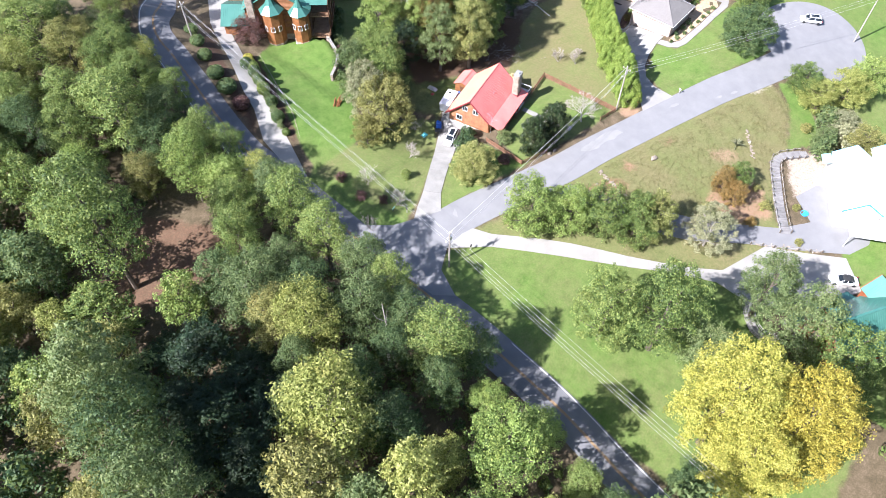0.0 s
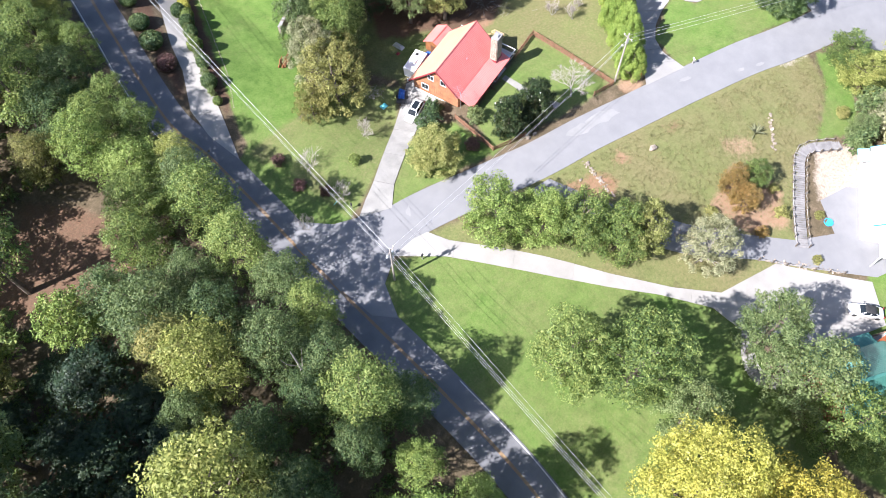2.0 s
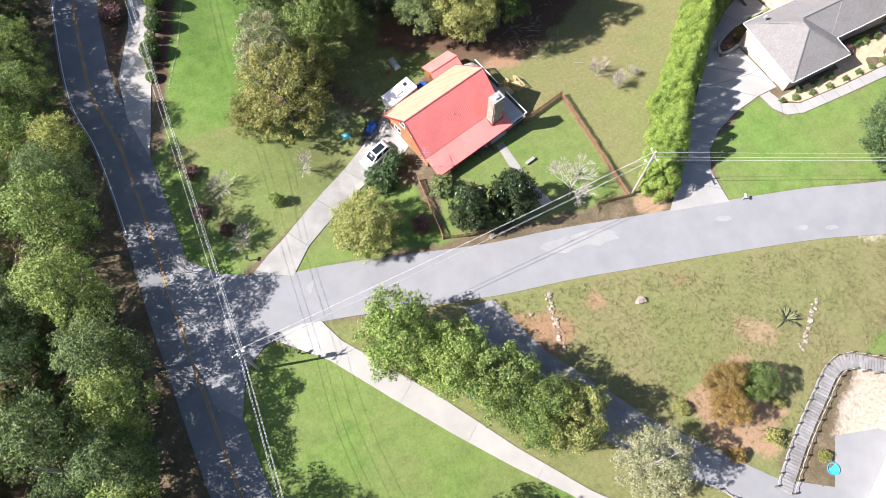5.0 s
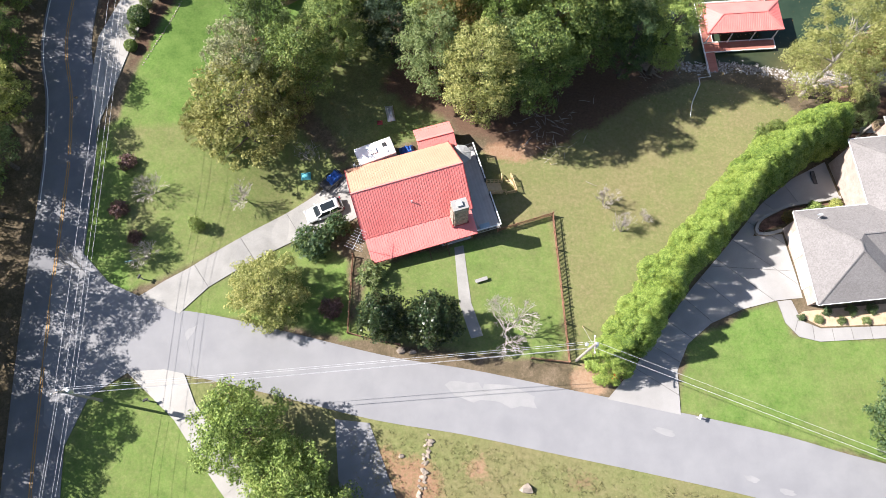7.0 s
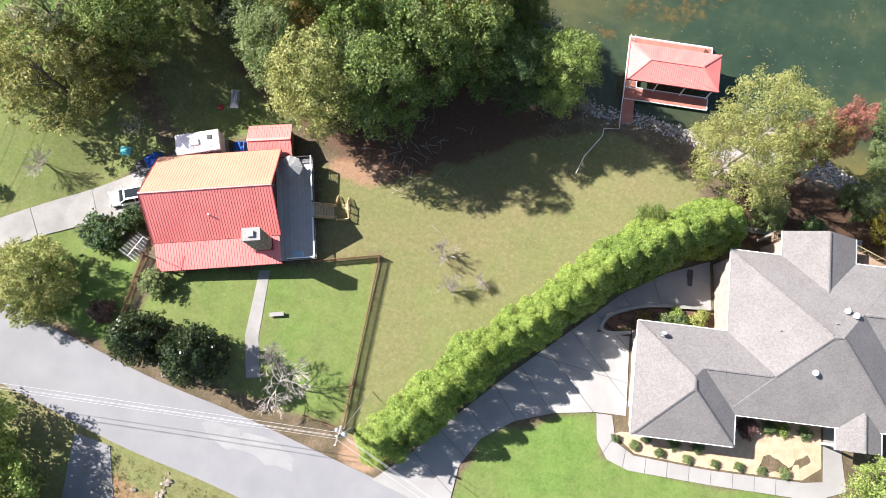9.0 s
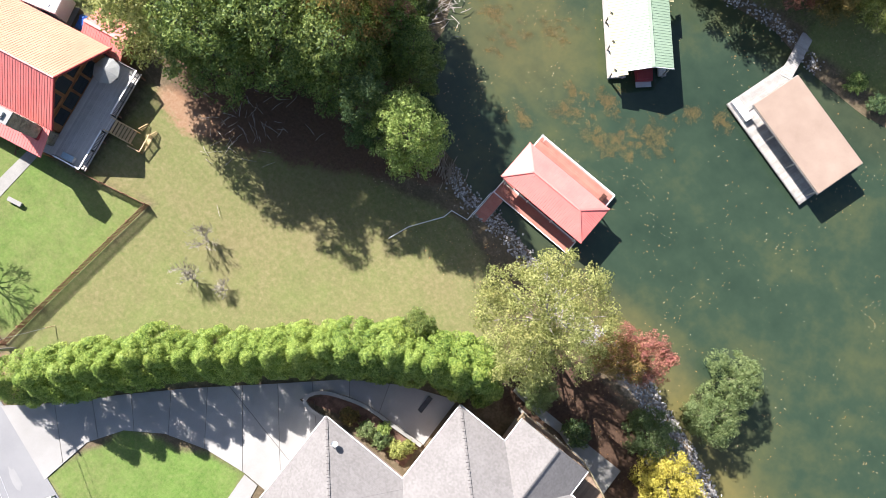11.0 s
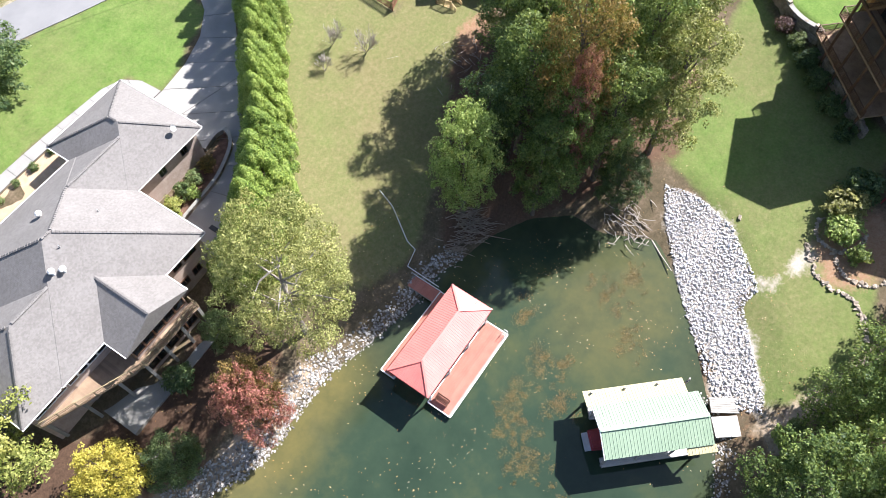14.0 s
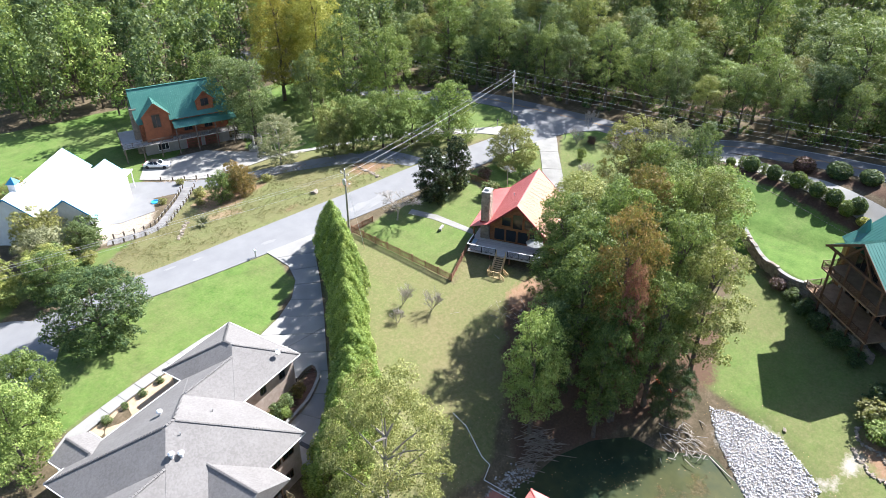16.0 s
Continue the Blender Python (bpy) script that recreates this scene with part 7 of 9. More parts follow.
    be = thing("bench", "brown slatted wooden bench on the dock", "bench", m_ @ pose(4.2, 2.7, dz + 0.02, 0, 0, 90))
    for k in range(4):
        part("slat", box(-0.7, 0.7, -0.25 + k * 0.13, -0.15 + k * 0.13, 0.42, 0.45), LOG_DARK, be)
        part("slat", box(-0.7, 0.7, 0.27, 0.3, 0.55 + k * 0.12, 0.64 + k * 0.12), LOG_DARK, be)
    for x in (-0.62, 0.62):
        for y in (-0.22, 0.28):
            part("leg", box(x - 0.03, x + 0.03, y - 0.03, y + 0.03, 0, 0.44 if y < 0 else 1.0), LOG_DARK, be)
        part("arm_rest", box(x - 0.035, x + 0.035, -0.28, 0.3, 0.62, 0.66), LOG_DARK, be)


red_boathouse()


def green_boathouse():
    m_ = pose(31.4, 67.8, 0, 0, 0, 131)
    b = thing("green_boathouse", "boathouse with a pale green metal gable roof and cream lean-to", "boathouse", m_)
    ze, zr = -5.7, -4.8
    L = 4.95
    part("roof", metal_slope((-L, -2.4, ze), (L, -2.4, ze), (L, 0, zr), (-L, 0, zr), 0.3), PALE_GREEN_ROOF, b)
    part("roof", metal_slope((L, 2.45, ze), (-L, 2.45, ze), (-L, 0, zr), (L, 0, zr), 0.3), PALE_GREEN_ROOF, b)
    part("ridge_cap", cap_line([(-L, 0, zr), (L, 0, zr)], 0.35, 0.04), PALE_GREEN_ROOF, b)
    part("lean_to_roof", metal_slope((L - 0.9, 4.0, ze - 0.5), (-L - 0.4, 4.0, ze - 0.5), (-L - 0.4, 2.4, ze - 0.08), (L - 0.9, 2.4, ze - 0.08), 0.3), CREAM_ROOF, b, "cream metal lean-to roof")
    part("lean_to_roof", metal_slope((L - 2.5, -3.0, ze - 0.3), (L + 0.2, -3.0, ze - 0.3), (L + 0.2, -2.35, ze - 0.12), (L - 2.5, -2.35, ze - 0.12), 0.3), CREAM_ROOF, b, "cream metal lean-to roof")
    pm = mesh_of(box(-0.08, 0.08, -0.08, 0.08, -10.5, ze - 0.1), "post")
    pm.materials.append(OLD_WOOD)
    for x in (-4.6, -1.5, 1.6, 4.6):
        for y in (-2.2, 2.2, 3.7):
            o = new("post", pm)
            o.parent, o.location = b, (x, y, 0)
    for y0, y1 in ((-2.5, -1.6), (1.9, 3.9)):
        d = part("dock", box(-4.7, 4.9, y0, y1, -8.75, -8.6), OLD_WOOD, b)
        deck_floor(d, -4.65, 4.85, y0 + 0.02, y1 - 0.02, -8.55, DECK_GREY, 0.2, True, gap=0.015)
    bm = bmesh.new()
    for y in (-2.2, 2.2):
        beam((-4.7, y, ze - 0.15), (4.7, y, ze - 0.15), 0.1, 0.2, bm)
    part("beam", bm, OLD_WOOD, b)
    for a, c in (((-L, -2.4), (-L, 0)), ((-L, 2.45), (-L, 0))):
        part("bargeboard", beam((*a, ze - 0.08), (*c, zr - 0.08), 0.05, 0.18), WHITE_PAINT, b)
    w = thing("dock_walk", "weathered grey board landing from boathouse to shore", "dock", m_)
    for x, y, yaw, hx, hy, z, mt in ((25.1, 72.9, 31, 0.72, 1.3, -8.32, OLD_WOOD), (26.7, 74.05, 36, 0.98, 1.42, -8.42, WHITE_PAINT), (28.0, 71.8, 41, 0.9, 1.0, -8.5, OLD_WOOD)):
        to = m_.inverted() @ pose(x, y, z, 0, 0, yaw)
        d = part("landing", box(-hx, hx, -hy, hy, -0.18, -0.06), OLD_WOOD, w)
        d.matrix_local = to
        q = -hx
        while q < hx - 0.05:
            part("deck_board", box(q, min(q + 0.2, hx), -hy, hy, -0.06, 0), OLD_WOOD if mt is OLD_WOOD else DECK_GREY, d)
            q += 0.215
    # a boat moored under the roof
    bt = thing("ski_boat", "maroon and white motor boat moored under the boathouse", "boat", m_ @ pose(-2.2, 0, WATER))
    hull = bmesh.new()
    secs = ((-3.0, 0.95, 0.7), (-1.0, 1.05, 0.72), (1.2, 0.9, 0.8), (2.6, 0.35, 0.95), (3.0, 0.05, 1.0))
    rows = [[hull.verts.new(p) for p in ((x, -w_, zt), (x, -w_ * 0.8, 0.1), (x, 0, -0.15), (x, w_ * 0.8, 0.1), (x, w_, zt))] for x, w_, zt in secs]
    for a, c in zip(rows, rows[1:]):
        for k in range(4):
            hull.faces.new((a[k], c[k], c[k + 1], a[k + 1]))
    hull.faces.new(rows[0])
    for a, c in zip(rows, rows[1:]):
        hull.faces.new((a[0], a[4], c[4], c[0]))
    bmesh.ops.recalc_face_normals(hull, faces=hull.faces[:])
    part("hull", hull, MAROON, bt)
    part("engine_cover", box(-2.9, -1.9, -0.75, 0.75, 0.7, 1.0, None, 0.06), MAROON, bt)
    part("seat", box(-1.6, -1.1, -0.7, 0.7, 0.72, 1.1, None, 0.05), WHITE_PLASTIC, bt)
    part("swim_platform", box(-3.6, -3.0, -0.85, 0.85, 0.3, 0.38, None, 0.02), GALV, bt)
    bm = bmesh.new()
    tube([(-0.6, -0.95, 0.8), (-0.7, -0.9, 1.9), (-0.7, 0.9, 1.9), (-0.6, 0.95, 0.8)], 0.035, 6, bm)
    part("tow_bar", bm, GALV, bt)


green_boathouse()


def flat_dock():
    m_ = pose(50.8, 69.2, 0, 0, 0, -17.5)
    b = thing("covered_dock", "grey board dock with a low tan flat roof", "dock", m_)
    d = part("dock", box(-6.6, 6.6, -3.9, 3.9, -8.75, -8.6), OLD_WOOD, b)
    deck_floor(d, -6.55, 6.55, -3.85, 3.85, -8.52, OLD_WOOD, 0.22, False, gap=0.02)
    tan = plain("tan_roof_membrane", (0.235, 0.170, 0.130), (0.30, 0.225, 0.175), 0.85, 0.4, 8, 0.15)
    part("roof", box(-4.9, 6.4, -2.9, 2.9, -6.15, -6.0, None, 0.03), tan, b, "smooth tan flat roof")
    part("fascia", box(-4.95, 6.45, -2.95, 2.95, -6.35, -6.16), OLD_WOOD, b)
    pm = mesh_of(box(-0.08, 0.08, -0.08, 0.08, -10.5, -6.3), "post")
    pm.materials.append(OLD_WOOD)
    for x in (-4.6, -1.0, 2.6, 6.2):
        for y in (-2.7, 2.7):
            o = new("post", pm)
            o.parent, o.location = b, (x, y, 0)
    w = part("gangway", box(-2.9, 2.7, -0.68, 0.68, -0.14, -0.05), OLD_WOOD, b)
    w.matrix_local = m_.inverted() @ pose(46.1, 76.7, -8.46, 0, 0, 98.5)
    deck_floor(w, -2.9, 2.7, -0.66, 0.66, 0.0, OLD_WOOD, 0.22, False, gap=0.02)
    bx = thing("dock_box", "white plastic storage box on the dock", "storage box", m_ @ pose(-5.2, -3.2, -8.5))
    part("body", box(-1.3, 1.3, -0.4, 0.4, 0, 0.55, None, 0.04), WHITE_PLASTIC, bx)
    part("lid", box(-1.33, 1.33, -0.43, 0.43, 0.55, 0.62, None, 0.02), WHITE_PLASTIC, bx)


flat_dock()

# white pipe that runs from the gangway up the bank
pp = [(29.5, 43.9, -8.1), (29.35, 40.0, -7.9), (27.5, 39.7, -7.5), (27.3, 38.6, -7.1), (25.2, 35.4, -6.0), (24.4, 33.2, -5.8)]
whole("bank_pipe", tube(pp, 0.045, 7), WHITE_PLASTIC, "white plastic pipe running up the grassy bank", "pipe")

# ---- rocks ----
def rock_meshes(name, seeds, flat=0.7):
    """Broken angular stones: a jittered block with knocked-off corners."""
    out = []
    for s in seeds:
        bm = bmesh.new()
        rnd_ = random.Random(s)
        for k in range(10):
            a, z = k * 2.4 + rnd_.uniform(-0.4, 0.4), -0.9 + 1.8 * (k + 0.5) / 10
            r = math.sqrt(1 - z * z) * rnd_.uniform(0.7, 1.25)
            bm.verts.new((r * math.cos(a) * 1.15, r * math.sin(a) * 0.85, z * flat * rnd_.uniform(0.7, 1.15)))
        bmesh.ops.convex_hull(bm, input=bm.verts[:])
        bmesh.ops.delete(bm, geom=[v for v in bm.verts if not v.link_faces], context="VERTS")
        me_ = mesh_of(bm, name)
        me_.polygons.foreach_set("use_smooth", [False] * len(me_.polygons))
        out.append(me_)
    return out


def scatter_in(poly, step, rnd_, jitter=0.45):
    xs, ys = [p[0] for p in poly], [p[1] for p in poly]
    out = []
    y = min(ys)
    while y < max(ys):
        x = min(xs)
        while x < max(xs):
            px, py = x + rnd_.uniform(-jitter, jitter) * step, y + rnd_.uniform(-jitter, jitter) * step
            if off_poly([px], [py], poly)[0] < 0:
                out.append((px, py))
            x += step
        y += step
    return out


RIPRAP = [(6.4, 57.9), (5.8, 61.0), (6.4, 63.4), (7.6, 66.0), (11.2, 69.6), (13.0, 71.0), (15.1, 70.4), (19.4, 73.3), (22.6, 75.6), (24.2, 76.0), (25.4, 72.4), (21.4, 68.9), (18.2, 66.2), (15.0, 63.7), (11.3, 61.0), (8.8, 59.2)]
rr = random.Random(8)
rocks = rock_meshes("rock", range(200, 210))
for me in rocks:
    me.materials.append(ROCK_WHITE)
bank = thing("riprap_bank", "bank of loose pale limestone rocks beside the lake", "rock bank")
spots_r = scatter_in(RIPRAP, 0.16, rr, 0.95)
rr.shuffle(spots_r)
spots_r.sort(key=lambda p: (p[0] - 14) ** 2 + (p[1] - 66) ** 2 > 9.5**2)
joined_v, joined_f = [], []


def put_rock(me, x, y, z, s, rz, store_v, store_f):
    base = len(store_v)
    c, sn = math.cos(rz), math.sin(rz)
    for v in me.vertices:
        store_v.append((x + s * (v.co.x * c - v.co.y * sn), y + s * (v.co.x * sn + v.co.y * c), z + s * v.co.z))
    for f in me.polygons:
        store_f.append([base + i for i in f.vertices])


rr2 = random.Random(9)
for k, (x, y) in enumerate(spots_r):
    s = 0.06 + 0.12 * rr2.random() ** 2.4
    me, rz = rr2.choice(rocks), rr2.uniform(0, 6.28)
    z = gz(x, y) + 0.25 * s + rr2.uniform(0.0, 0.09)
    if k < 300:
        o = new("rock", me)
        o.parent, o.location, o.rotation_euler, o.scale = bank, (x, y, z), (rr2.uniform(-0.5, 0.5), rr2.uniform(-0.5, 0.5), rz), (s, s, s)
    else:
        put_rock(me, x, y, z, s, rz, joined_v, joined_f)


def island_rocks(name, c1, c2, c3):
    m, n, l, bs = nodes_of(name)
    isl = n.new("ShaderNodeNewGeometry").outputs["Random Per Island"]
    fine = noise_of(n, l, 9, 5)
    f = math_of(n, l, "ADD", math_of(n, l, "MULTIPLY", isl, 0.7), math_of(n, l, "MULTIPLY", fine, 0.3))
    l.new(ramp_of(n, l, f, [(0.15, c1), (0.5, c2), (0.85, c3)]), bs.inputs["Base Color"])
    bs.inputs["Roughness"].default_value = 0.9
    bump_of(n, l, bs, fine, 0.4, 0.03)
    return m


LIME = island_rocks("limestone_loose", (0.34, 0.325, 0.33), (0.52, 0.505, 0.51), (0.7, 0.685, 0.69))
SHORE_ROCK = island_rocks("shore_rocks_loose", (0.13, 0.118, 0.105), (0.28, 0.262, 0.24), (0.52, 0.50, 0.475))
me = bpy.data.meshes.new("loose_rocks")
me.from_pydata(joined_v, [], joined_f)
me.materials.append(LIME)
o = new("loose_rock", me)
o.parent = bank
o["kind"] = "stuff"
sv, sf = [], []
for line, w0, w1, count, lo, hi in (([(25.0, 43.6), (28, 42.5), (32.2, 42.3), (37, 41.2), (42.2, 39.7)], -0.4, 1.5, 900, 0.06, 0.17),
                                    ([(41.6, 39.9), (42.2, 39.7), (47, 39.5), (52.6, 39.6), (56, 38.1), (62.3, 35.8), (68, 33.3)], -0.3, 2.3, 2500, 0.06, 0.18),
                                    ([(48.6, 76.5), (42.5, 77.9), (36.4, 77.2), (32, 75.3), (28.7, 74.0), (24.3, 70.7)], -0.2, 1.1, 700, 0.06, 0.17)):
    pts = along(line, 0.4)
    for k in range(count):
        i = rr2.randrange(len(pts) - 1)
        p, d = pts[i], (pts[i + 1] - pts[i]).normalized()
        off = w0 + (w1 - w0) * rr2.random() ** 1.2
        x, y = p.x + d.y * off + rr2.gauss(0, 0.2), p.y - d.x * off + rr2.gauss(0, 0.2)
        put_rock(rr2.choice(rocks), x, y, max(gz(x, y), WATER - 0.05) + 0.03, rr2.uniform(lo, hi), rr2.uniform(0, 6.28), sv, sf)
me = bpy.data.meshes.new("shore_rocks")
me.from_pydata(sv, [], sf)
me.materials.append(SHORE_ROCK)
tagged(new("shore_rocks", me), "loose grey and pale rocks along the waterline", "rocks", kind="stuff")
for x, y, s, lb in ((-3.7, -10.3, 0.7, "single pale boulder in the meadow"), (-15.7, 5.8, 0.5, "grey boulder by the road fence"), (-14.4, 5.5, 0.4, "grey boulder by the road fence"), (6.4, 66.2, 0.3, "dark rock beside the pale stones"), (-13.4, -4.4, 0.4, "small rock at the edge of the bed"), (-16.6, -5.6, 0.35, "dark stump at the edge of the bed")):
    me = rock_meshes("boulder", [int(x * 7) % 97], 0.8)[0]
    whole("boulder", me, STONE, lb, "boulder", pose(x, y, gz(x, y) + s * 0.3) @ Matrix.Diagonal((s, s, s, 1)))

# ---- brush, logs and leaves round the cove ----
def sticks(name, cx, cy, length, count, yaw, spread, label, seed, z_lift=0.1, material=None, r=0.05, slope=0.3):
    rnd_ = random.Random(seed)
    bm = bmesh.new()
    for k in range(count):
        x, y = cx + rnd_.gauss(0, spread), cy + rnd_.gauss(0, spread)
        a = radians(yaw) + rnd_.gauss(0, slope)
        ln = length * rnd_.uniform(0.5, 1.2)
        z = max(gz(x, y), WATER) + z_lift + rnd_.uniform(0, 0.45) * (1 if count > 12 else 0.3)
        d = Vector((math.cos(a), math.sin(a), rnd_.uniform(-0.12, 0.12))) * ln / 2
        p = Vector((x, y, z))
        bend = Vector((rnd_.uniform(-0.15, 0.15), rnd_.uniform(-0.15, 0.15), rnd_.uniform(-0.05, 0.1))) * ln * 0.5
        tube([p - d, p + bend, p + d], [r * rnd_.uniform(0.7, 1.2), r * 0.8, r * 0.4], 5, bm)
    return whole(name, bm, material or TWIG, label, "brush pile", kind="stuff" if count > 20 else "")


BRUSHWOOD = plain("brushwood_brown", (0.17, 0.125, 0.09), (0.36, 0.29, 0.225), 0.9, 2.0, 18, 0.3)
sticks("brush_pile", 21.4, 43.0, 2.2, 110, 125, 0.95, "tangled pile of cut brown branches by the water", 31, material=BRUSHWOOD, slope=0.4)
sticks("brush_pile", 24.4, 42.8, 1.5, 40, 120, 0.6, "tangled pile of cut brown branches by the water", 32, material=BRUSHWOOD)
sticks("brush_pile", 12.4, 57.0, 1.2, 70, 60, 1.2, "driftwood and dead branches at the cove's end", 33, slope=0.7)
sticks("fallen_log", 13.6, 61.3, 3.6, 1, 45, 0.1, "fallen grey log at the foot of the rocks", 34, 0.12, BARK_PALE, 0.11, 0.12)
sticks("fallen_log", 12.4, 55.8, 3.0, 1, 80, 0.1, "fallen grey log lying in the shallows", 35, 0.1, BARK_PALE, 0.1, 0.3)
sticks("leaf_brush", 6.0, 33.5, 1.4, 70, 20, 2.4, "dark brush heap under the trees", 36, 0.05, TWIG, 0.025, 1.2)
sticks("leaf_brush", -25.4, 32.2, 0.9, 60, 40, 0.75, "dark brush heap on the grass bank", 37, 0.05, TWIG, 0.025, 1.2)
rng = np.random.default_rng(77)
lx = rng.uniform(14, 100, 9000)
ly = rng.uniform(36, 80, 9000)
keep = (off_poly(lx, ly, SHORE) < -0.3)
dens = np.array([noise.noise((a * 0.16, b * 0.16, 3.1)) + 0.5 * noise.noise((a * 0.5, b * 0.5, 8.1)) for a, b in zip(lx, ly)])
keep &= (dens > rng.uniform(-0.1, 0.75, len(lx))) | (rng.uniform(0, 1, len(lx)) < 0.035)
lx, ly = lx[keep], ly[keep]
me = leaf_mesh("floating_leaves", np.stack([lx, ly, np.full(len(lx), WATER + 0.012)], 1), np.array([[0, 0, 1.0]] * len(lx)) + rng.normal(size=(len(lx), 3)) * 0.03, 0.085, rng, 0.75, 0.02)
m, n, l, bs = nodes_of("fallen_leaf")
l.new(ramp_of(n, l, n.new("ShaderNodeNewGeometry").outputs["Random Per Island"], [(0.0, (0.24, 0.12, 0.03)), (0.4, (0.38, 0.22, 0.07)), (0.75, (0.45, 0.32, 0.14)), (1.0, (0.6, 0.5, 0.34))]), bs.inputs["Base Color"])
FALLEN = m
me.materials.append(m)
tagged(new("floating_leaves", me), "fallen yellow and brown leaves floating on the lake", "leaves", kind="stuff")
# weed beds at the surface
wx, wy = [], []
for cx, cy, r in ((37.5, 57.5, 2.6), (35.0, 56.0, 1.6), (30.6, 56.2, 1.4), (26.8, 52.6, 1.2), (29.5, 58.2, 1.0), (39.5, 60.5, 1.8), (33.0, 60.0, 1.5), (44.0, 66.0, 0.9), (41.0, 64.5, 0.8), (20.0, 58.5, 2.2), (24, 62.5, 1.6), (17.2, 60.0, 1.6)):
    k = int(800 * r)
    tufts = int(9 + 9 * r)
    tx, ty, tr = rng.normal(0, 0.62 * r, tufts), rng.normal(0, 0.48 * r, tufts), rng.uniform(0.12, 0.5, tufts)
    of = rng.choice(tufts, k, p=tr / tr.sum())
    wx.append(cx + tx[of] + rng.normal(0, 0.75, k) * tr[of])
    wy.append(cy + ty[of] + rng.normal(0, 0.6, k) * tr[of])
wx, wy = np.concatenate(wx), np.concatenate(wy)
ok = off_poly(wx, wy, SHORE) < -0.2
wx, wy = wx[ok], wy[ok]
me = leaf_mesh("water_weed", np.stack([wx, wy, np.full(len(wx), WATER + 0.015)], 1), np.array([[0, 0, 1.0]] * len(wx)) + rng.normal(size=(len(wx), 3)) * 0.3, 0.075, rng, 0.6, 0.05)
me.materials.append(leafy("weed_brown", (0.05, 0.045, 0.012), (0.10, 0.080, 0.020), (0.20, 0.145, 0.035), 0.1))
tagged(new("water_weed", me), "brown water weed in mats at the surface", "water weed", kind="stuff")
# fallen leaves on grass and bank
fx, fy = rng.uniform(-30, 66, 26000), rng.uniform(-10, 92, 26000)
dd = off_poly(fx, fy, SHORE)
dens = np.array([noise.noise((a * 0.1, b * 0.1, 5.1)) for a, b in zip(fx, fy)])
ok = (dd > 0.4) & (dens > rng.uniform(-0.5, 0.7, len(fx))) & (fx > -14) & ((dd < 9) | (dens > 0.62)) & (off_poly(fx, fy, RIPRAP) > 0.2)
fx, fy = fx[ok], fy[ok]
me = leaf_mesh("fallen_leaves", np.stack([fx, fy, land(fx, fy) + 0.05], 1), np.array([[0, 0, 1.0]] * len(fx)) + rng.normal(size=(len(fx), 3)) * 0.3, 0.085, rng, 0.7, 0.1)
me.materials.append(FALLEN)
tagged(new("fallen_leaves", me), "scattered fallen leaves on grass and bank", "leaves", kind="stuff")
ky = thing("kayak", "red kayak lying upside down under the trees", "kayak", pose(6.6, 52.6, gz(6.6, 52.6) + 0.05, 0, 12, 70))
bm = tube([(-1.6, 0, 0.2), (-1.0, 0, 0.22), (0, 0, 0.25), (1.0, 0, 0.22), (1.6, 0, 0.2)], [0.04, 0.26, 0.34, 0.26, 0.04], 12)
for v in bm.verts:
    v.co.z = max(0.0, v.co.z * 0.9)
part("hull", bm, plain("kayak_red", (0.55, 0.05, 0.02), (0.65, 0.08, 0.03), 0.4), ky)

# ---- log house with the green roof, south-east ----
DARK_RAIL = plain("weathered_rail_and_shaded_deck", (0.10, 0.075, 0.06), (0.19, 0.15, 0.12), 0.85, 1.0, 14, 0.25)
RED_LOG = plain("log_red_stained", (0.17, 0.05, 0.02), (0.28, 0.095, 0.04), 0.6, 1.2, 16, 0.3)


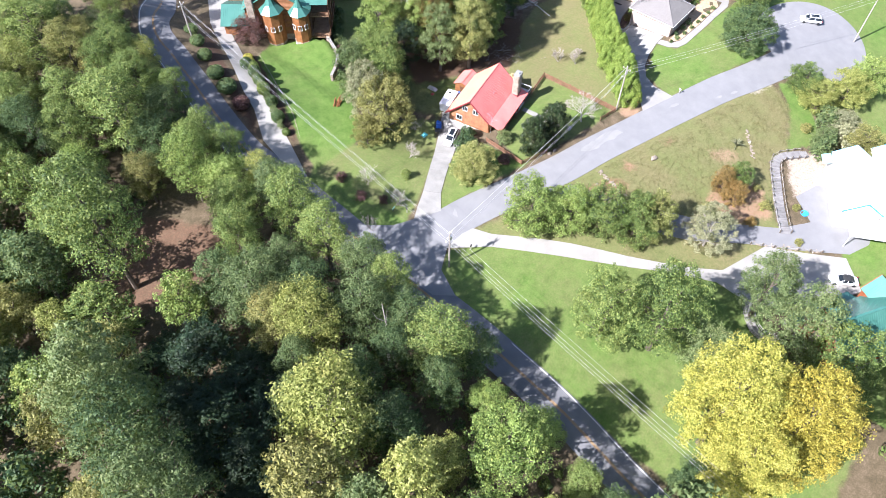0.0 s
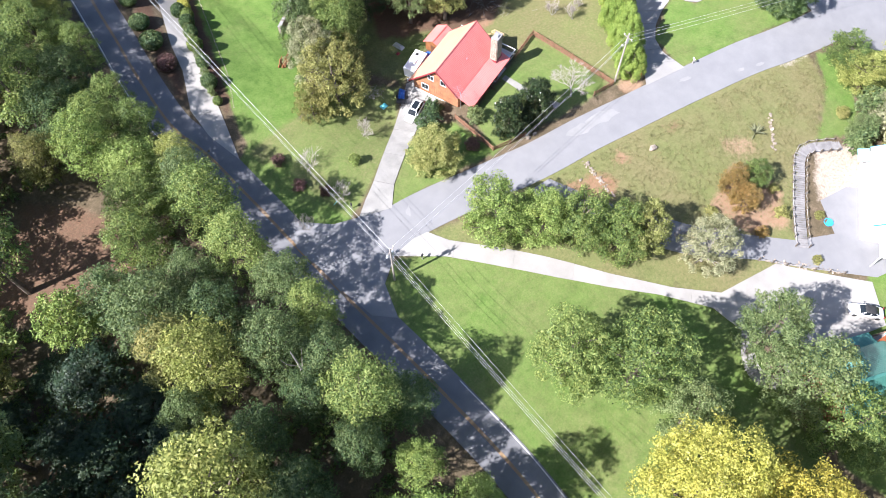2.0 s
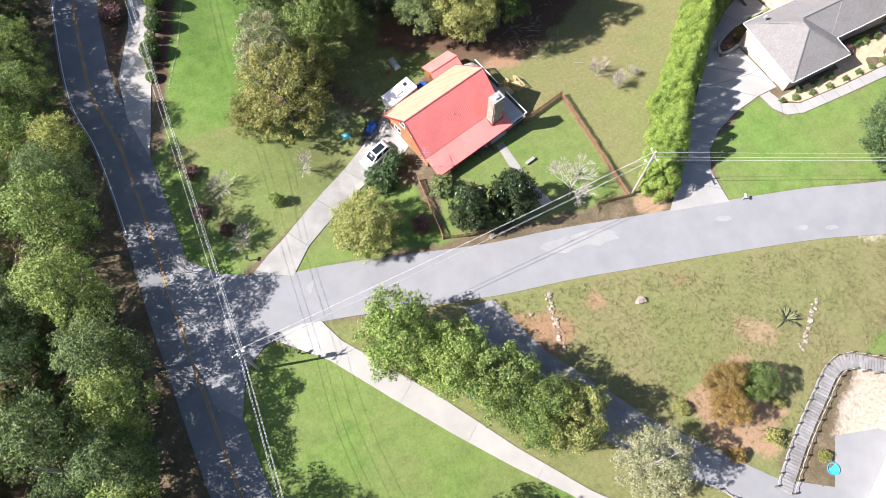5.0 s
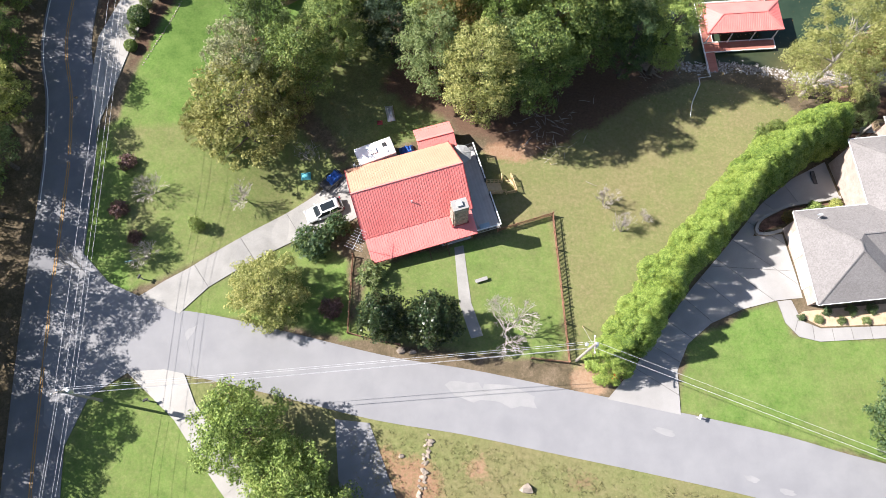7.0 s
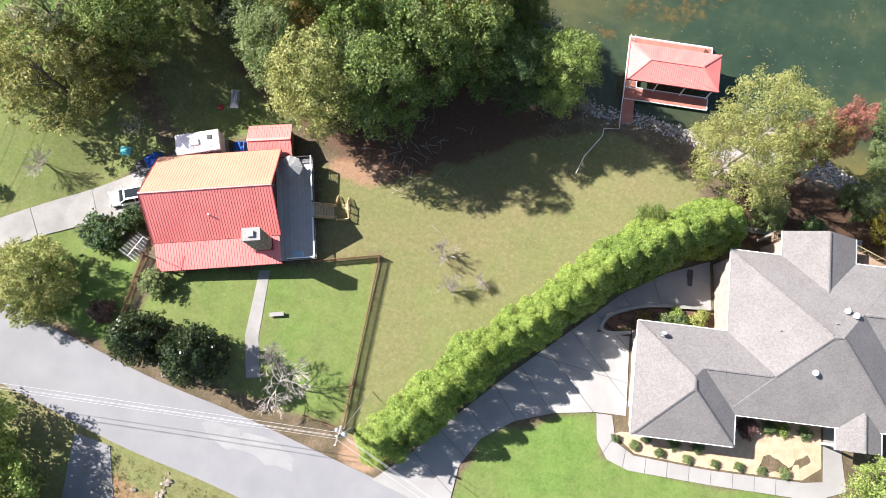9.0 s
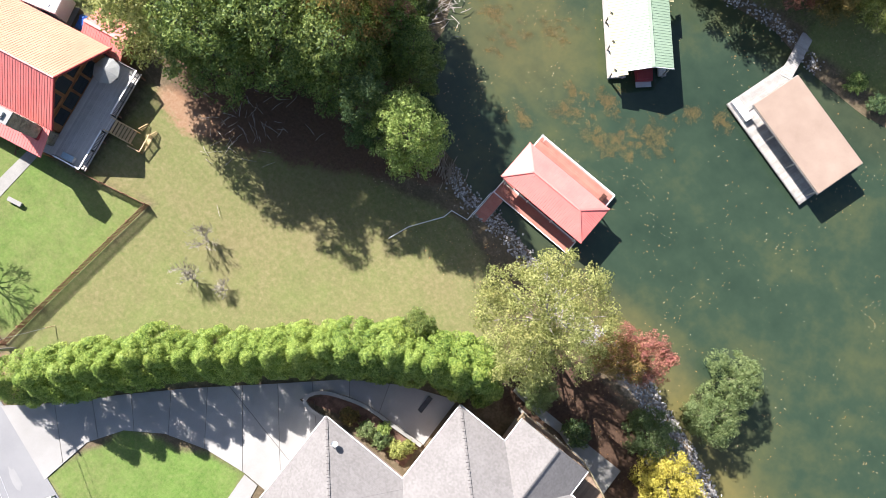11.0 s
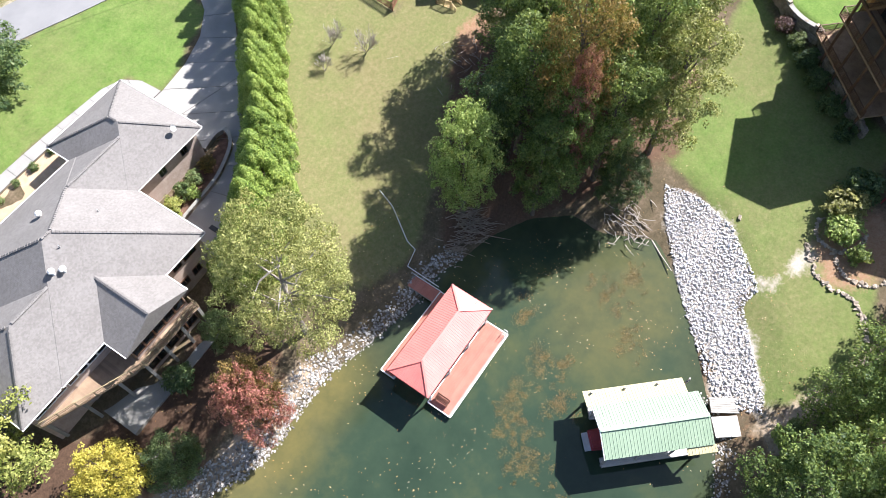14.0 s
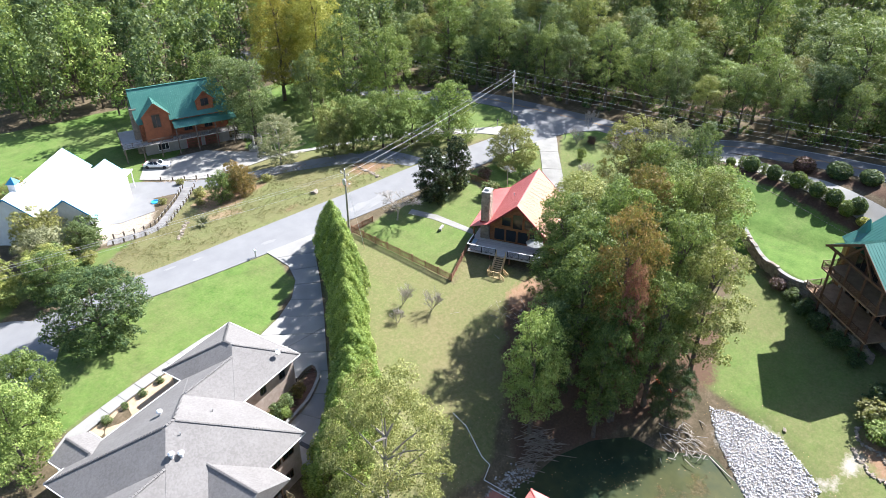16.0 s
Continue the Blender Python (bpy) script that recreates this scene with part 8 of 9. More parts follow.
def se_house():
    m_ = pose(-19.6, -45.2, 0, 0, 0, -30.7)
    h = thing("green_roof_log_house", "two-storey log house with a green metal roof and dormers", "house", m_)
    g0 = -7.6
    # local x runs along the front, local -y lies behind
    rz = 5.4
    part("foundation", box(0.8, 17.4, -11.0, -2.2, g0, -3.9), CONCRETE_GREY, h, "grey block basement wall")
    for a, b in (((0.8, -2.2), (17.4, -2.2)), ((0.8, -11.0), (17.4, -11.0)), ((0.8, -11.0), (0.8, -2.2)), ((17.4, -11.0), (17.4, -2.2))):
        log_wall(a, b, -3.9, 0.0, RED_LOG, h, 0.3)
    yr = -6.6
    part("roof", metal_slope((0, -1.6, -0.2), (18.2, -1.6, -0.2), (18.2, yr, rz), (0, yr, rz), 0.4), GREEN_ROOF, h)
    part("roof", metal_slope((18.2, -11.8, -0.2), (0, -11.8, -0.2), (0, yr, rz), (18.2, yr, rz), 0.4), GREEN_ROOF, h)
    part("ridge_cap", cap_line([(0, yr, rz), (18.2, yr, rz)], 0.4, 0.06), GREEN_ROOF, h)
    for x in (0.8, 17.4):
        for k in range(16):
            z = 0.1 + k * 0.3
            wd = (rz - 0.4 - z) * 0.85
            if wd > 0.2:
                part("gable_log", tube([(x, yr - wd, z), (x, yr + wd, z)], 0.18, 8), RED_LOG, h)
    part("porch_roof", metal_slope((-0.8, 0.3, -1.4), (11.5, 0.3, -1.4), (11.5, -2.6, -0.35), (-0.8, -2.6, -0.35), 0.4), GREEN_ROOF, h)
    for cx, w, zt, zb, front in ((14.4, 2.7, 3.9, -3.9, -0.9), (4.6, 1.9, 4.4, 0.6, -1.9)):
        zs = zt - w * 0.95
        d = part("dormer", box(cx - w + 0.25, cx + w - 0.25, -5.0, front - 0.3, zb, zs), RED_LOG, h, "orange log dormer")
        bm = bmesh.new()
        for k in range(10):
            z = zs + 0.1 + k * 0.26
            wd = (zt - 0.2 - z) / 0.95 - 0.1
            if wd > 0.1:
                beam((cx - wd, front - 0.4, z), (cx + wd, front - 0.4, z), 0.2, 0.25, bm)
        part("gable", bm, RED_LOG, d)
        yb = yr + 0.4
        part("roof", metal_slope((cx - w, front, zs - 0.1), (cx - w, yb, zs - 0.1), (cx, yb, zt), (cx, front, zt), 0.4), GREEN_ROOF, d)
        part("roof", metal_slope((cx + w, yb, zs - 0.1), (cx + w, front, zs - 0.1), (cx, front, zt), (cx, yb, zt), 0.4), GREEN_ROOF, d)
        bm = bmesh.new()
        for s in (-1, 1):
            beam((cx + s * w, front + 0.02, zs - 0.15), (cx, front + 0.02, zt - 0.05), 0.1, 0.22, bm)
        beam((cx - w * 0.5, front, zt - w * 0.55), (cx + w * 0.5, front, zt - w * 0.55), 0.12, 0.12, bm)
        part("bargeboard", bm, RED_LOG, d)
        window_in(d, (cx, front - 0.28, (0.2 if cx > 10 else zs - 0.5)), (0, 1), 1.5, 2.6 if cx > 10 else 1.5, LOG_DARK, 1)
    # balcony along the front, and its wing
    dk = part("balcony", box(-0.6, 20.8, -1.9, 0.0, -4.1, -3.95), OLD_WOOD, h, "weathered timber balcony")
    part("balcony_wing", box(17.6, 21.6, -9.5, 0.0, -4.1, -3.96), DECK_GREY, h, "grey side deck")
    railing(dk, [(-0.6, 0.0, -3.95), (21.6, 0.0, -3.95), (21.6, -9.5, -3.95)], DARK_RAIL, rail_mat=DARK_RAIL, picket=0.2)
    for x in (0, 3.6, 7.4, 11.2, 14.6, 18.0, 21.3):
        part("balcony_post", beam((x, -0.1, g0), (x, -0.1, -1.55 if x < 11.5 else -4.0), 0.22, 0.22), DARK_RAIL, dk)
    for y in (-4.5, -9.2):
        part("balcony_post", beam((21.3, y, g0), (21.3, y, -4.0), 0.22, 0.22), DARK_RAIL, dk)
    for x in (3.0, 6.6):
        d = part("garage_door", box(x, x + 2.8, -2.2, -2.12, -7.0, -4.6), MAROON, h, "dark brown garage door")
        for k in range(4):
            part("panel", box(x + 0.1, x + 2.7, -2.12, -2.09, -6.95 + k * 0.6, -6.42 + k * 0.6), LOG_DARK, d)
    window_in(h, (14.0, -2.1, -5.6), (0, 1), 2.0, 1.4, WHITE_PAINT, 2)
    window_in(h, (4.6, -2.05, -2.4), (0, 1), 1.6, 1.4, LOG_DARK, 1)
    window_in(h, (8.6, -2.05, -2.4), (0, 1), 1.6, 1.4, LOG_DARK, 1)
    stone_stack(h, 17.5, 18.6, -5.2, -3.8, g0, 2.4, "chimney", 4)
    stone_stack(h, -0.3, 0.7, -6.4, -5.2, -3.0, 5.6, "chimney", 5)
    # boardwalk curling up from the pad
    wk = thing("boardwalk", "curved grey boardwalk with rails leading to the house", "boardwalk")
    line = along([(-17.6, -38.5), (-19.8, -39.6), (-22.3, -41.8), (-23.0, -44.4), (-21.2, -46.6), (-19.6, -47.6)], 0.34)
    for a, b in zip(line, line[1:]):
        d = (b - a).normalized()
        s = Vector((-d.y, d.x, 0)) * 0.8
        z = gz(a.x, a.y) + 0.35
        bm = beam((a.x - s.x, a.y - s.y, z), (a.x + s.x, a.y + s.y, z), 0.3, 0.05)
        part("board", bm, OLD_WOOD, wk)
    for sgn in (-1, 1):
        bm = bmesh.new()
        pts = []
        for a, b in list(zip(line, line[1:]))[::3]:
            d = (b - a).normalized()
            s = Vector((-d.y, d.x, 0)) * 0.8 * sgn
            p = Vector((a.x + s.x, a.y + s.y, gz(a.x, a.y)))
            pts.append(p)
            beam(p, p + Vector((0, 0, 1.3)), 0.09, 0.09, bm)
        for a, b in zip(pts, pts[1:]):
            beam(a + Vector((0, 0, 1.25)), b + Vector((0, 0, 1.25)), 0.09, 0.09, bm)
            beam(a + Vector((0, 0, 0.8)), b + Vector((0, 0, 0.8)), 0.06, 0.06, bm)
        part("rail", bm, OLD_WOOD, wk)


se_house()


# ---- white metal workshop with two gables ----
def workshop():
    m_ = pose(20.5, -36.0, 0, 0, 0, 209)   # local x runs away from the road corner, local y deeper into the yard
    h = thing("white_workshop", "bright white metal building with twin gable roofs and blue trim", "building", m_)
    white = ribbed("roof_white_metal", (0.78, 0.8, 0.81), (0.86, 0.875, 0.88), rough=0.35, metal=0.0)
    blue = plain("blue_trim", (0.03, 0.22, 0.42), (0.05, 0.3, 0.52), 0.5)
    g0 = -8.0
    for y0, y1, x0, x1, zr in ((0, 7.4, 0, 15.0, 0.6), (7.4, 16.5, -2.0, 17.0, 1.6)):
        ym = (y0 + y1) / 2
        ze = zr - (y1 - y0) * 0.36
        part("wall", box(x0 + 0.3, x1 - 0.3, y0 + 0.3, y1 - 0.3, g0, ze), WHITE_PAINT, h, "white metal wall")
        part("roof", metal_slope((x1, y0, ze), (x0, y0, ze), (x0, ym, zr), (x1, ym, zr), 0.9), white, h, "white metal roof slope")
        part("roof", metal_slope((x0, y1, ze), (x1, y1, ze), (x1, ym, zr), (x0, ym, zr), 0.9), white, h, "white metal roof slope")
        for x in (x0 + 0.3, x1 - 0.3):
            bm = solid([(x, y0 + 0.3, ze), (x, y1 - 0.3, ze), (x, ym, zr - 0.1), (x + 0.05, y0 + 0.3, ze), (x + 0.05, y1 - 0.3, ze), (x + 0.05, ym, zr - 0.1)], [(0, 1, 2), (5, 4, 3), (0, 3, 4, 1), (1, 4, 5, 2), (2, 5, 3, 0)])
            part("gable", bm, WHITE_PAINT, h)
        for x in (x0, x1):
            bm = bmesh.new()
            beam((x, y0, ze - 0.1), (x, ym, zr - 0.1), 0.08, 0.25, bm)
            beam((x, y1, ze - 0.1), (x, ym, zr - 0.1), 0.08, 0.25, bm)
            part("trim", bm, blue, h, "blue edge trim")
    part("lean_to", metal_slope((0.0, -1.6, -3.0), (2.6, -1.6, -3.0), (2.6, 0, -2.4), (0.0, 0, -2.4), 0.5), plain("teal_sheet", (0.22, 0.45, 0.5), (0.3, 0.52, 0.56), 0.5), h, "teal lean-to roof")
    c = part("cupola", box(1.0, 2.2, 11.3, 12.5, 1.2, 2.6), WHITE_PAINT, h)
    bm = solid([(0.8, 11.1, 2.6), (2.4, 11.1, 2.6), (2.4, 12.7, 2.6), (0.8, 12.7, 2.6), (1.6, 11.9, 3.6)], [(3, 2, 1, 0), (0, 1, 4), (1, 2, 4), (2, 3, 4), (3, 0, 4)])
    part("roof", bm, blue, c, "blue pyramid roof")
    part("carport_roof", box(15.0, 19.5, 1.5, 12.0, -3.6, -3.45), white, h)
    for x, y in ((19.2, 1.8), (19.2, 11.6)):
        part("carport_post", beam((x, y, g0), (x, y, -3.6), 0.15, 0.15), WHITE_PAINT, h)
    p = thing("paddling_pool", "small round blue plastic pool in the yard", "pool", pose(7.0, -38.2, gz(7, -38.2)))
    part("wall", lathe([(0.7, 0), (0.75, 0.25), (0.68, 0.25), (0.64, 0.08)], 20), plain("pool_blue", (0.03, 0.3, 0.6), (0.06, 0.4, 0.7), 0.4), p)


workshop()


# ---- big log house north-west with turrets ----
def nw_house():
    m_ = pose(-18.6, 65.2, 0, 0, 0, 41)     # local x along the lake front, local y towards the back
    h = thing("turreted_log_house", "large log house with green roofs, turrets and timber decks", "house", m_)
    g0 = -6.5
    part("foundation", box(0.5, 20, 2.6, 16.0, g0, -1.6), STONE, h, "stone-faced basement")
    for a, b in (((0.5, 2.6), (20, 2.6)), ((0.5, 2.6), (0.5, 16)), ((20, 2.6), (20, 16)), ((0.5, 16), (20, 16))):
        # only the wall behind the porch is darkened, by its log colour
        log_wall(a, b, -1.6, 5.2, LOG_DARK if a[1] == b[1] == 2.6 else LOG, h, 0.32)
    for z, hh in ((-0.9, 2.0), (3.2, 2.0)):
        for x in (3.2, 5.6, 8.0, 10.4):
            window_in(h, (x, 2.45, z), (0, -1), 1.9, hh, LOG_DARK, 1)
    rz, yr = 9.6, 9.4
    part("roof", metal_slope((-0.4, 1.8, 5.0), (20.8, 1.8, 5.0), (20.8, yr, rz), (-0.4, yr, rz), 0.4), GREEN_ROOF, h)
    part("roof", metal_slope((20.8, 16.8, 5.0), (-0.4, 16.8, 5.0), (-0.4, yr, rz), (20.8, yr, rz), 0.4), GREEN_ROOF, h)
    bm = bmesh.new()
    for k in range(14):
        z = 5.3 + k * 0.3
        wd = (rz - 0.3 - z) / 0.58
        if wd > 0.2:
            tube([(0.5, yr - wd, z), (0.5, yr + wd, z)], 0.18, 8, bm)
    part("gable", bm, LOG, h)
    # porch on the lake side: gabled timber frame over two decks
    for z in (-2.1, 2.1):
        x0 = -0.2 if z < 0 else 1.4
        d = part("deck", box(x0, 12.0, -1.7, 2.6, z - 0.2, z), DECK_BROWN, h, "timber deck")
        railing(d, [(x0, 2.5, z), (x0, -1.65, z), (12.0, -1.65, z)], LOG_DARK, rail_mat=LOG_DARK)
    for x in (2.7, 5.6, 8.6, 11.6):
        part("porch_post", tube([(x, -1.5, g0), (x, -1.5, 5.3)], 0.16, 8), LOG_DARK, h)
    bm = bmesh.new()
    beam((1.2, -1.5, 5.3), (12.4, -1.5, 5.3), 0.25, 0.3, bm)
    for a, b in (((4.2, -1.5, 5.3), (6.8, -1.5, 8.4)), ((9.4, -1.5, 5.3), (6.8, -1.5, 8.4))):
        beam(a, b, 0.2, 0.25, bm)
    part("porch_frame", bm, LOG_DARK, h, "dark timber porch frame")
    part("porch_roof", metal_slope((1.0, -1.7, 5.3), (1.0, 8.0, 5.3), (6.8, 8.0, 8.9), (6.8, -1.7, 8.9), 0.4), GREEN_ROOF, h)
    part("porch_roof", metal_slope((12.6, 8.0, 5.3), (12.6, -1.7, 5.3), (6.8, -1.7, 8.9), (6.8, 8.0, 8.9), 0.4), GREEN_ROOF, h)
    for x in (1.0, 12.6):
        part("bargeboard", beam((x, -1.75, 5.15), (6.8, -1.75, 8.75), 0.1, 0.3), LOG_DARK, h)
    # turrets on the drive side
    for x, y, r, zt, zr2 in ((0.0, 4.4, 1.9, 4.6, 8.0), (-0.2, 10.2, 2.2, 5.4, 8.8)):
        t = part("turret", lathe([(r, -2.4), (r, zt)], 8, None, (x, y, 0)), LOG, h, "eight-sided log turret")
        part("turret_base", lathe([(r + 0.06, g0), (r + 0.06, -2.4)], 8, None, (x, y, 0)), STONE, t, "stone turret base")
        part("turret_roof", lathe([(r + 0.55, zt - 0.15), (r * 0.55, zt + 1.3), (0.05, zr2)], 8, None, (x, y, 0)), GREEN_ROOF, t, "pointed green turret roof")
        for a in (180, 225, 135):
            n_ = Vector((math.cos(radians(a)), math.sin(radians(a)), 0))
            window_in(t, (x + n_.x * r * 0.95, y + n_.y * r * 0.95, 1.4), (n_.x, n_.y), 0.8, 1.2, WHITE_PAINT, 1)
            window_in(t, (x + n_.x * r * 0.99, y + n_.y * r * 0.99, -3.6), (n_.x, n_.y), 0.8, 1.1, WHITE_PAINT, 1)
    stone_stack(h, -0.4, 1.2, 14.0, 15.4, g0, 10.6, "chimney", 6, 0.5)
    part("wing_roof", metal_slope((-0.6, 15.6, 1.2), (-0.6, 22.0, 1.2), (4.0, 22.0, 3.6), (4.0, 15.6, 3.6), 0.4), GREEN_ROOF, h)
    part("wing_roof", metal_slope((8.6, 22.0, 1.2), (8.6, 15.6, 1.2), (4.0, 15.6, 3.6), (4.0, 22.0, 3.6), 0.4), GREEN_ROOF, h)
    part("wing", box(0.2, 7.8, 16.0, 21.4, g0, 1.2), LOG, h)


nw_house()


def stone_wall(name, line, height, thick, label, seed, lift=-0.3, cap=None, size=(0.3, 0.75)):
    """A wall of separate stones in courses along a line."""
    rnd_ = random.Random(seed)
    w = thing(name, label, "stone wall")
    pts = along(line, 0.5)
    variants = []
    for k in range(6):
        bm = box(-0.5, 0.5, -0.5, 0.5, -0.5, 0.5)
        for v in bm.verts:
            v.co *= rnd_.uniform(0.82, 1.08)
        me = mesh_of(bm, "stone")
        me.materials.append(STONE)
        variants.append(me)
    core = bmesh.new()
    for a, b in zip(pts, pts[1:]):
        za, zb = gz(a.x, a.y), gz(b.x, b.y)
        beam((a.x, a.y, za + height / 2 + lift), (b.x, b.y, zb + height / 2 + lift), thick * 0.7, height, core)
    part("core", core, STONE, w)
    count = 0
    for a, b in zip(pts, pts[1:]):
        d = (b - a).normalized()
        z = 0.0
        while z < height - 0.05 and count < 300:
            hh = rnd_.uniform(0.24, 0.4)
            o = new("stone", rnd_.choice(variants))
            o.parent = w
            p = a.lerp(b, rnd_.uniform(0.3, 0.7))
            o.location = (p.x, p.y, gz(p.x, p.y) + lift + z + hh / 2)
            o.rotation_euler = (0, 0, math.atan2(d.y, d.x) + rnd_.uniform(-0.08, 0.08))
            o.scale = (0.5 * rnd_.uniform(0.85, 1.15), thick * rnd_.uniform(0.85, 1.15), hh * 0.95)
            z += hh
            count += 1
    if cap:
        bm = bmesh.new()
        for a, b in zip(pts, pts[1:]):
            beam((a.x, a.y, gz(a.x, a.y) + lift + height + 0.05), (b.x, b.y, gz(b.x, b.y) + lift + height + 0.05), thick * 1.2, 0.1, bm)
        part("coping", bm, cap, w)
    return w


stone_wall("retaining_wall", [(-27.5, 53.5), (-23.5, 56.0), (-20.2, 59.6), (-18.0, 64.6)], 2.6, 0.5, "curved field-stone retaining wall below the bright lawn", 3, -1.0, CONCRETE)
stone_wall("retaining_wall", [(-17.2, 64.8), (-12.4, 69.6), (-8.4, 73.6)], 2.0, 0.4, "stone wall below the timber deck", 4, -0.6)


def rock_row(name, line, width, step, lo, hi, label, seed):
    """Loose rocks set unevenly along a line, each one a part."""
    rnd_ = random.Random(seed)
    w = thing(name, label, "rock edging")
    for p in along(line, step):
        for _ in range(2):
            x, y, sz = p.x + rnd_.gauss(0, width * 0.4), p.y + rnd_.gauss(0, width * 0.4), rnd_.uniform(lo, hi)
            o = new("rock", rnd_.choice(dark_rocks))
            o.parent, o.location, o.scale = w, (x, y, gz(x, y) + 0.25 * sz), (sz, sz, sz * 0.8)
            o.rotation_euler = (rnd_.uniform(-0.4, 0.4), rnd_.uniform(-0.4, 0.4), rnd_.uniform(0, 6.28))


dark_rocks = rock_meshes("rock", range(300, 306))
for me in dark_rocks:
    me.materials.append(STONE)
rock_row("meadow_rocks", [(16.8, -20.4), (14.2, -22.4), (11.4, -24.8)], 0.5, 0.45, 0.15, 0.36, "line of rough grey rocks in the meadow", 7)
rock_row("garden_rocks", [(6.0, 73.0), (8.6, 74.6), (9.6, 76.4), (9.8, 78.6), (11.4, 80.2), (14.0, 81.6)], 0.3, 0.32, 0.14, 0.3, "low dry-stone edging of a terraced garden bed", 21)
rock_row("garden_rocks", [(2.6, 73.2), (4.6, 73.4), (5.6, 75.4), (4.6, 77.2), (2.4, 77.6)], 0.25, 0.32, 0.14, 0.28, "low dry-stone edging of a terraced garden bed", 22)
rock_row("garden_rocks", [(5.8, 75.6), (7.6, 77.0), (7.8, 79.4), (6.4, 81.2)], 0.25, 0.34, 0.14, 0.28, "low dry-stone edging of a terraced garden bed", 23)
rock_row("bed_rocks", [(-13.6, -4.2), (-14.4, -7.0), (-15.3, -10.4)], 0.5, 0.4, 0.14, 0.34, "edging of rough rocks beside the soil bed", 8)
rock_row("drive_rocks", [(-44.8, 44.6), (-41.2, 50.6), (-37.4, 59.2), (-32.2, 71.2)], 0.1, 0.4, 0.07, 0.13, "low rock edging below the clipped shrubs", 9)
rock_row("drive_rocks", [(-6.5, -33.6), (-3.0, -38.6), (0.8, -44.4)], 0.7, 0.4, 0.1, 0.24, "gravel and rocks between pad and drive", 10)
rock_row("bank_rocks", [(-13.5, -21.5), (-9.0, -25.5), (-5.0, -29.0)], 0.9, 0.35, 0.1, 0.28, "loose rocks on the bank above the drive", 11)
# yucca among the meadow rocks
yu = thing("yucca", "pale green spiky yucca among meadow rocks", "yucca", pose(11.6, -20.6, gz(11.6, -20.6)) @ Matrix.Diagonal((1.45, 1.45, 1.3, 1)))
rnd = random.Random(6)
for k in range(26):
    a, e = k * 2.4, rnd.uniform(0.2, 1.3)
    d = Vector((math.cos(a) * math.cos(e), math.sin(a) * math.cos(e), math.sin(e)))
    part("leaf", tube([(0, 0, 0.1), d * 0.7 + Vector((0, 0, 0.15)), d * 1.3 + Vector((0, 0, -0.05))], [0.05, 0.07, 0.01], 4), LEAF["pale"], yu)
for x, y, r, h, tone in ((22.7, -34.2, 2.4, 4.6, "gg"), (28.2, -36.2, 3.0, 5.0, "pale"), (30.6, -31.6, 2.6, 4.2, "gg"), (26.4, -29.2, 1.2, 1.6, "o"), (-6.0, -23.6, 1.0, 1.1, "o"), (-2.8, -31.4, 1.1, 1.4, "a"), (2.4, -31.8, 1.2, 1.5, "o"), (5.2, -28.6, 0.9, 1.1, "o"), (-0.4, -40.2, 0.8, 1.0, "o"), (6.8, -36.4, 0.8, 0.9, "o")):
    plant("shrub", x, y, r, h, tone, f"{SAY[tone]} loose shrub on the rough bank", "shrub", "shrub")
# tufts of long grass in the meadow and on rough verges
rng = np.random.default_rng(55)
mx, my = rng.uniform(-22, 34, 16000), rng.uniform(-32, -1, 16000)
way = along(SIDE, 1.0)
wx2, wy2 = np.array([p.x for p in way]), np.array([p.y for p in way])
clear = np.array([np.min((wx2 - a) ** 2 + (wy2 - b) ** 2) for a, b in zip(mx, my)]) > 4.4**2
ok = clear & (off_poly(mx, my, LAWNS[3][0]) < 0.3) & (np.array([noise.noise((a * 0.3, b * 0.3, 2.0)) for a, b in zip(mx, my)]) > rng.uniform(-0.6, 0.5, 16000))
mx, my = mx[ok], my[ok]
k = 7
w = np.repeat(np.arange(len(mx)), k)
pos = np.stack([mx[w] + rng.normal(0, 0.12, len(w)), my[w] + rng.normal(0, 0.12, len(w)), land(mx[w], my[w]) + rng.uniform(0.06, 0.22, len(w))], 1)
me = leaf_mesh("meadow_grass", pos, rng.normal(size=(len(w), 3)) * np.array([1, 1, 0.8]) + np.array([0, 0, 0.5]), 0.12, rng, 0.3)
me.materials.append(leafy("grass_blades", (0.115, 0.12, 0.042), (0.195, 0.185, 0.075), (0.3, 0.275, 0.125), 0.3))
tagged(new("meadow_grass", me), "tufts of long dry grass in the meadow", "grass", kind="stuff")
for x, y, r, h, tone in ((-18.4, 60.5, 1.2, 1.4, "p"), (-17.0, 62.6, 1.2, 1.5, "gg"), (-15.2, 64.6, 1.5, 1.8, "d"), (-13.2, 66.6, 1.5, 1.8, "d"), (-10.8, 69.0, 1.5, 1.8, "d"), (-8.2, 71.4, 1.4, 1.8, "d")):
    plant("shrub", x, y, r, h, tone, f"{SAY[tone]} shrub against the stone wall", "shrub", "shrub")


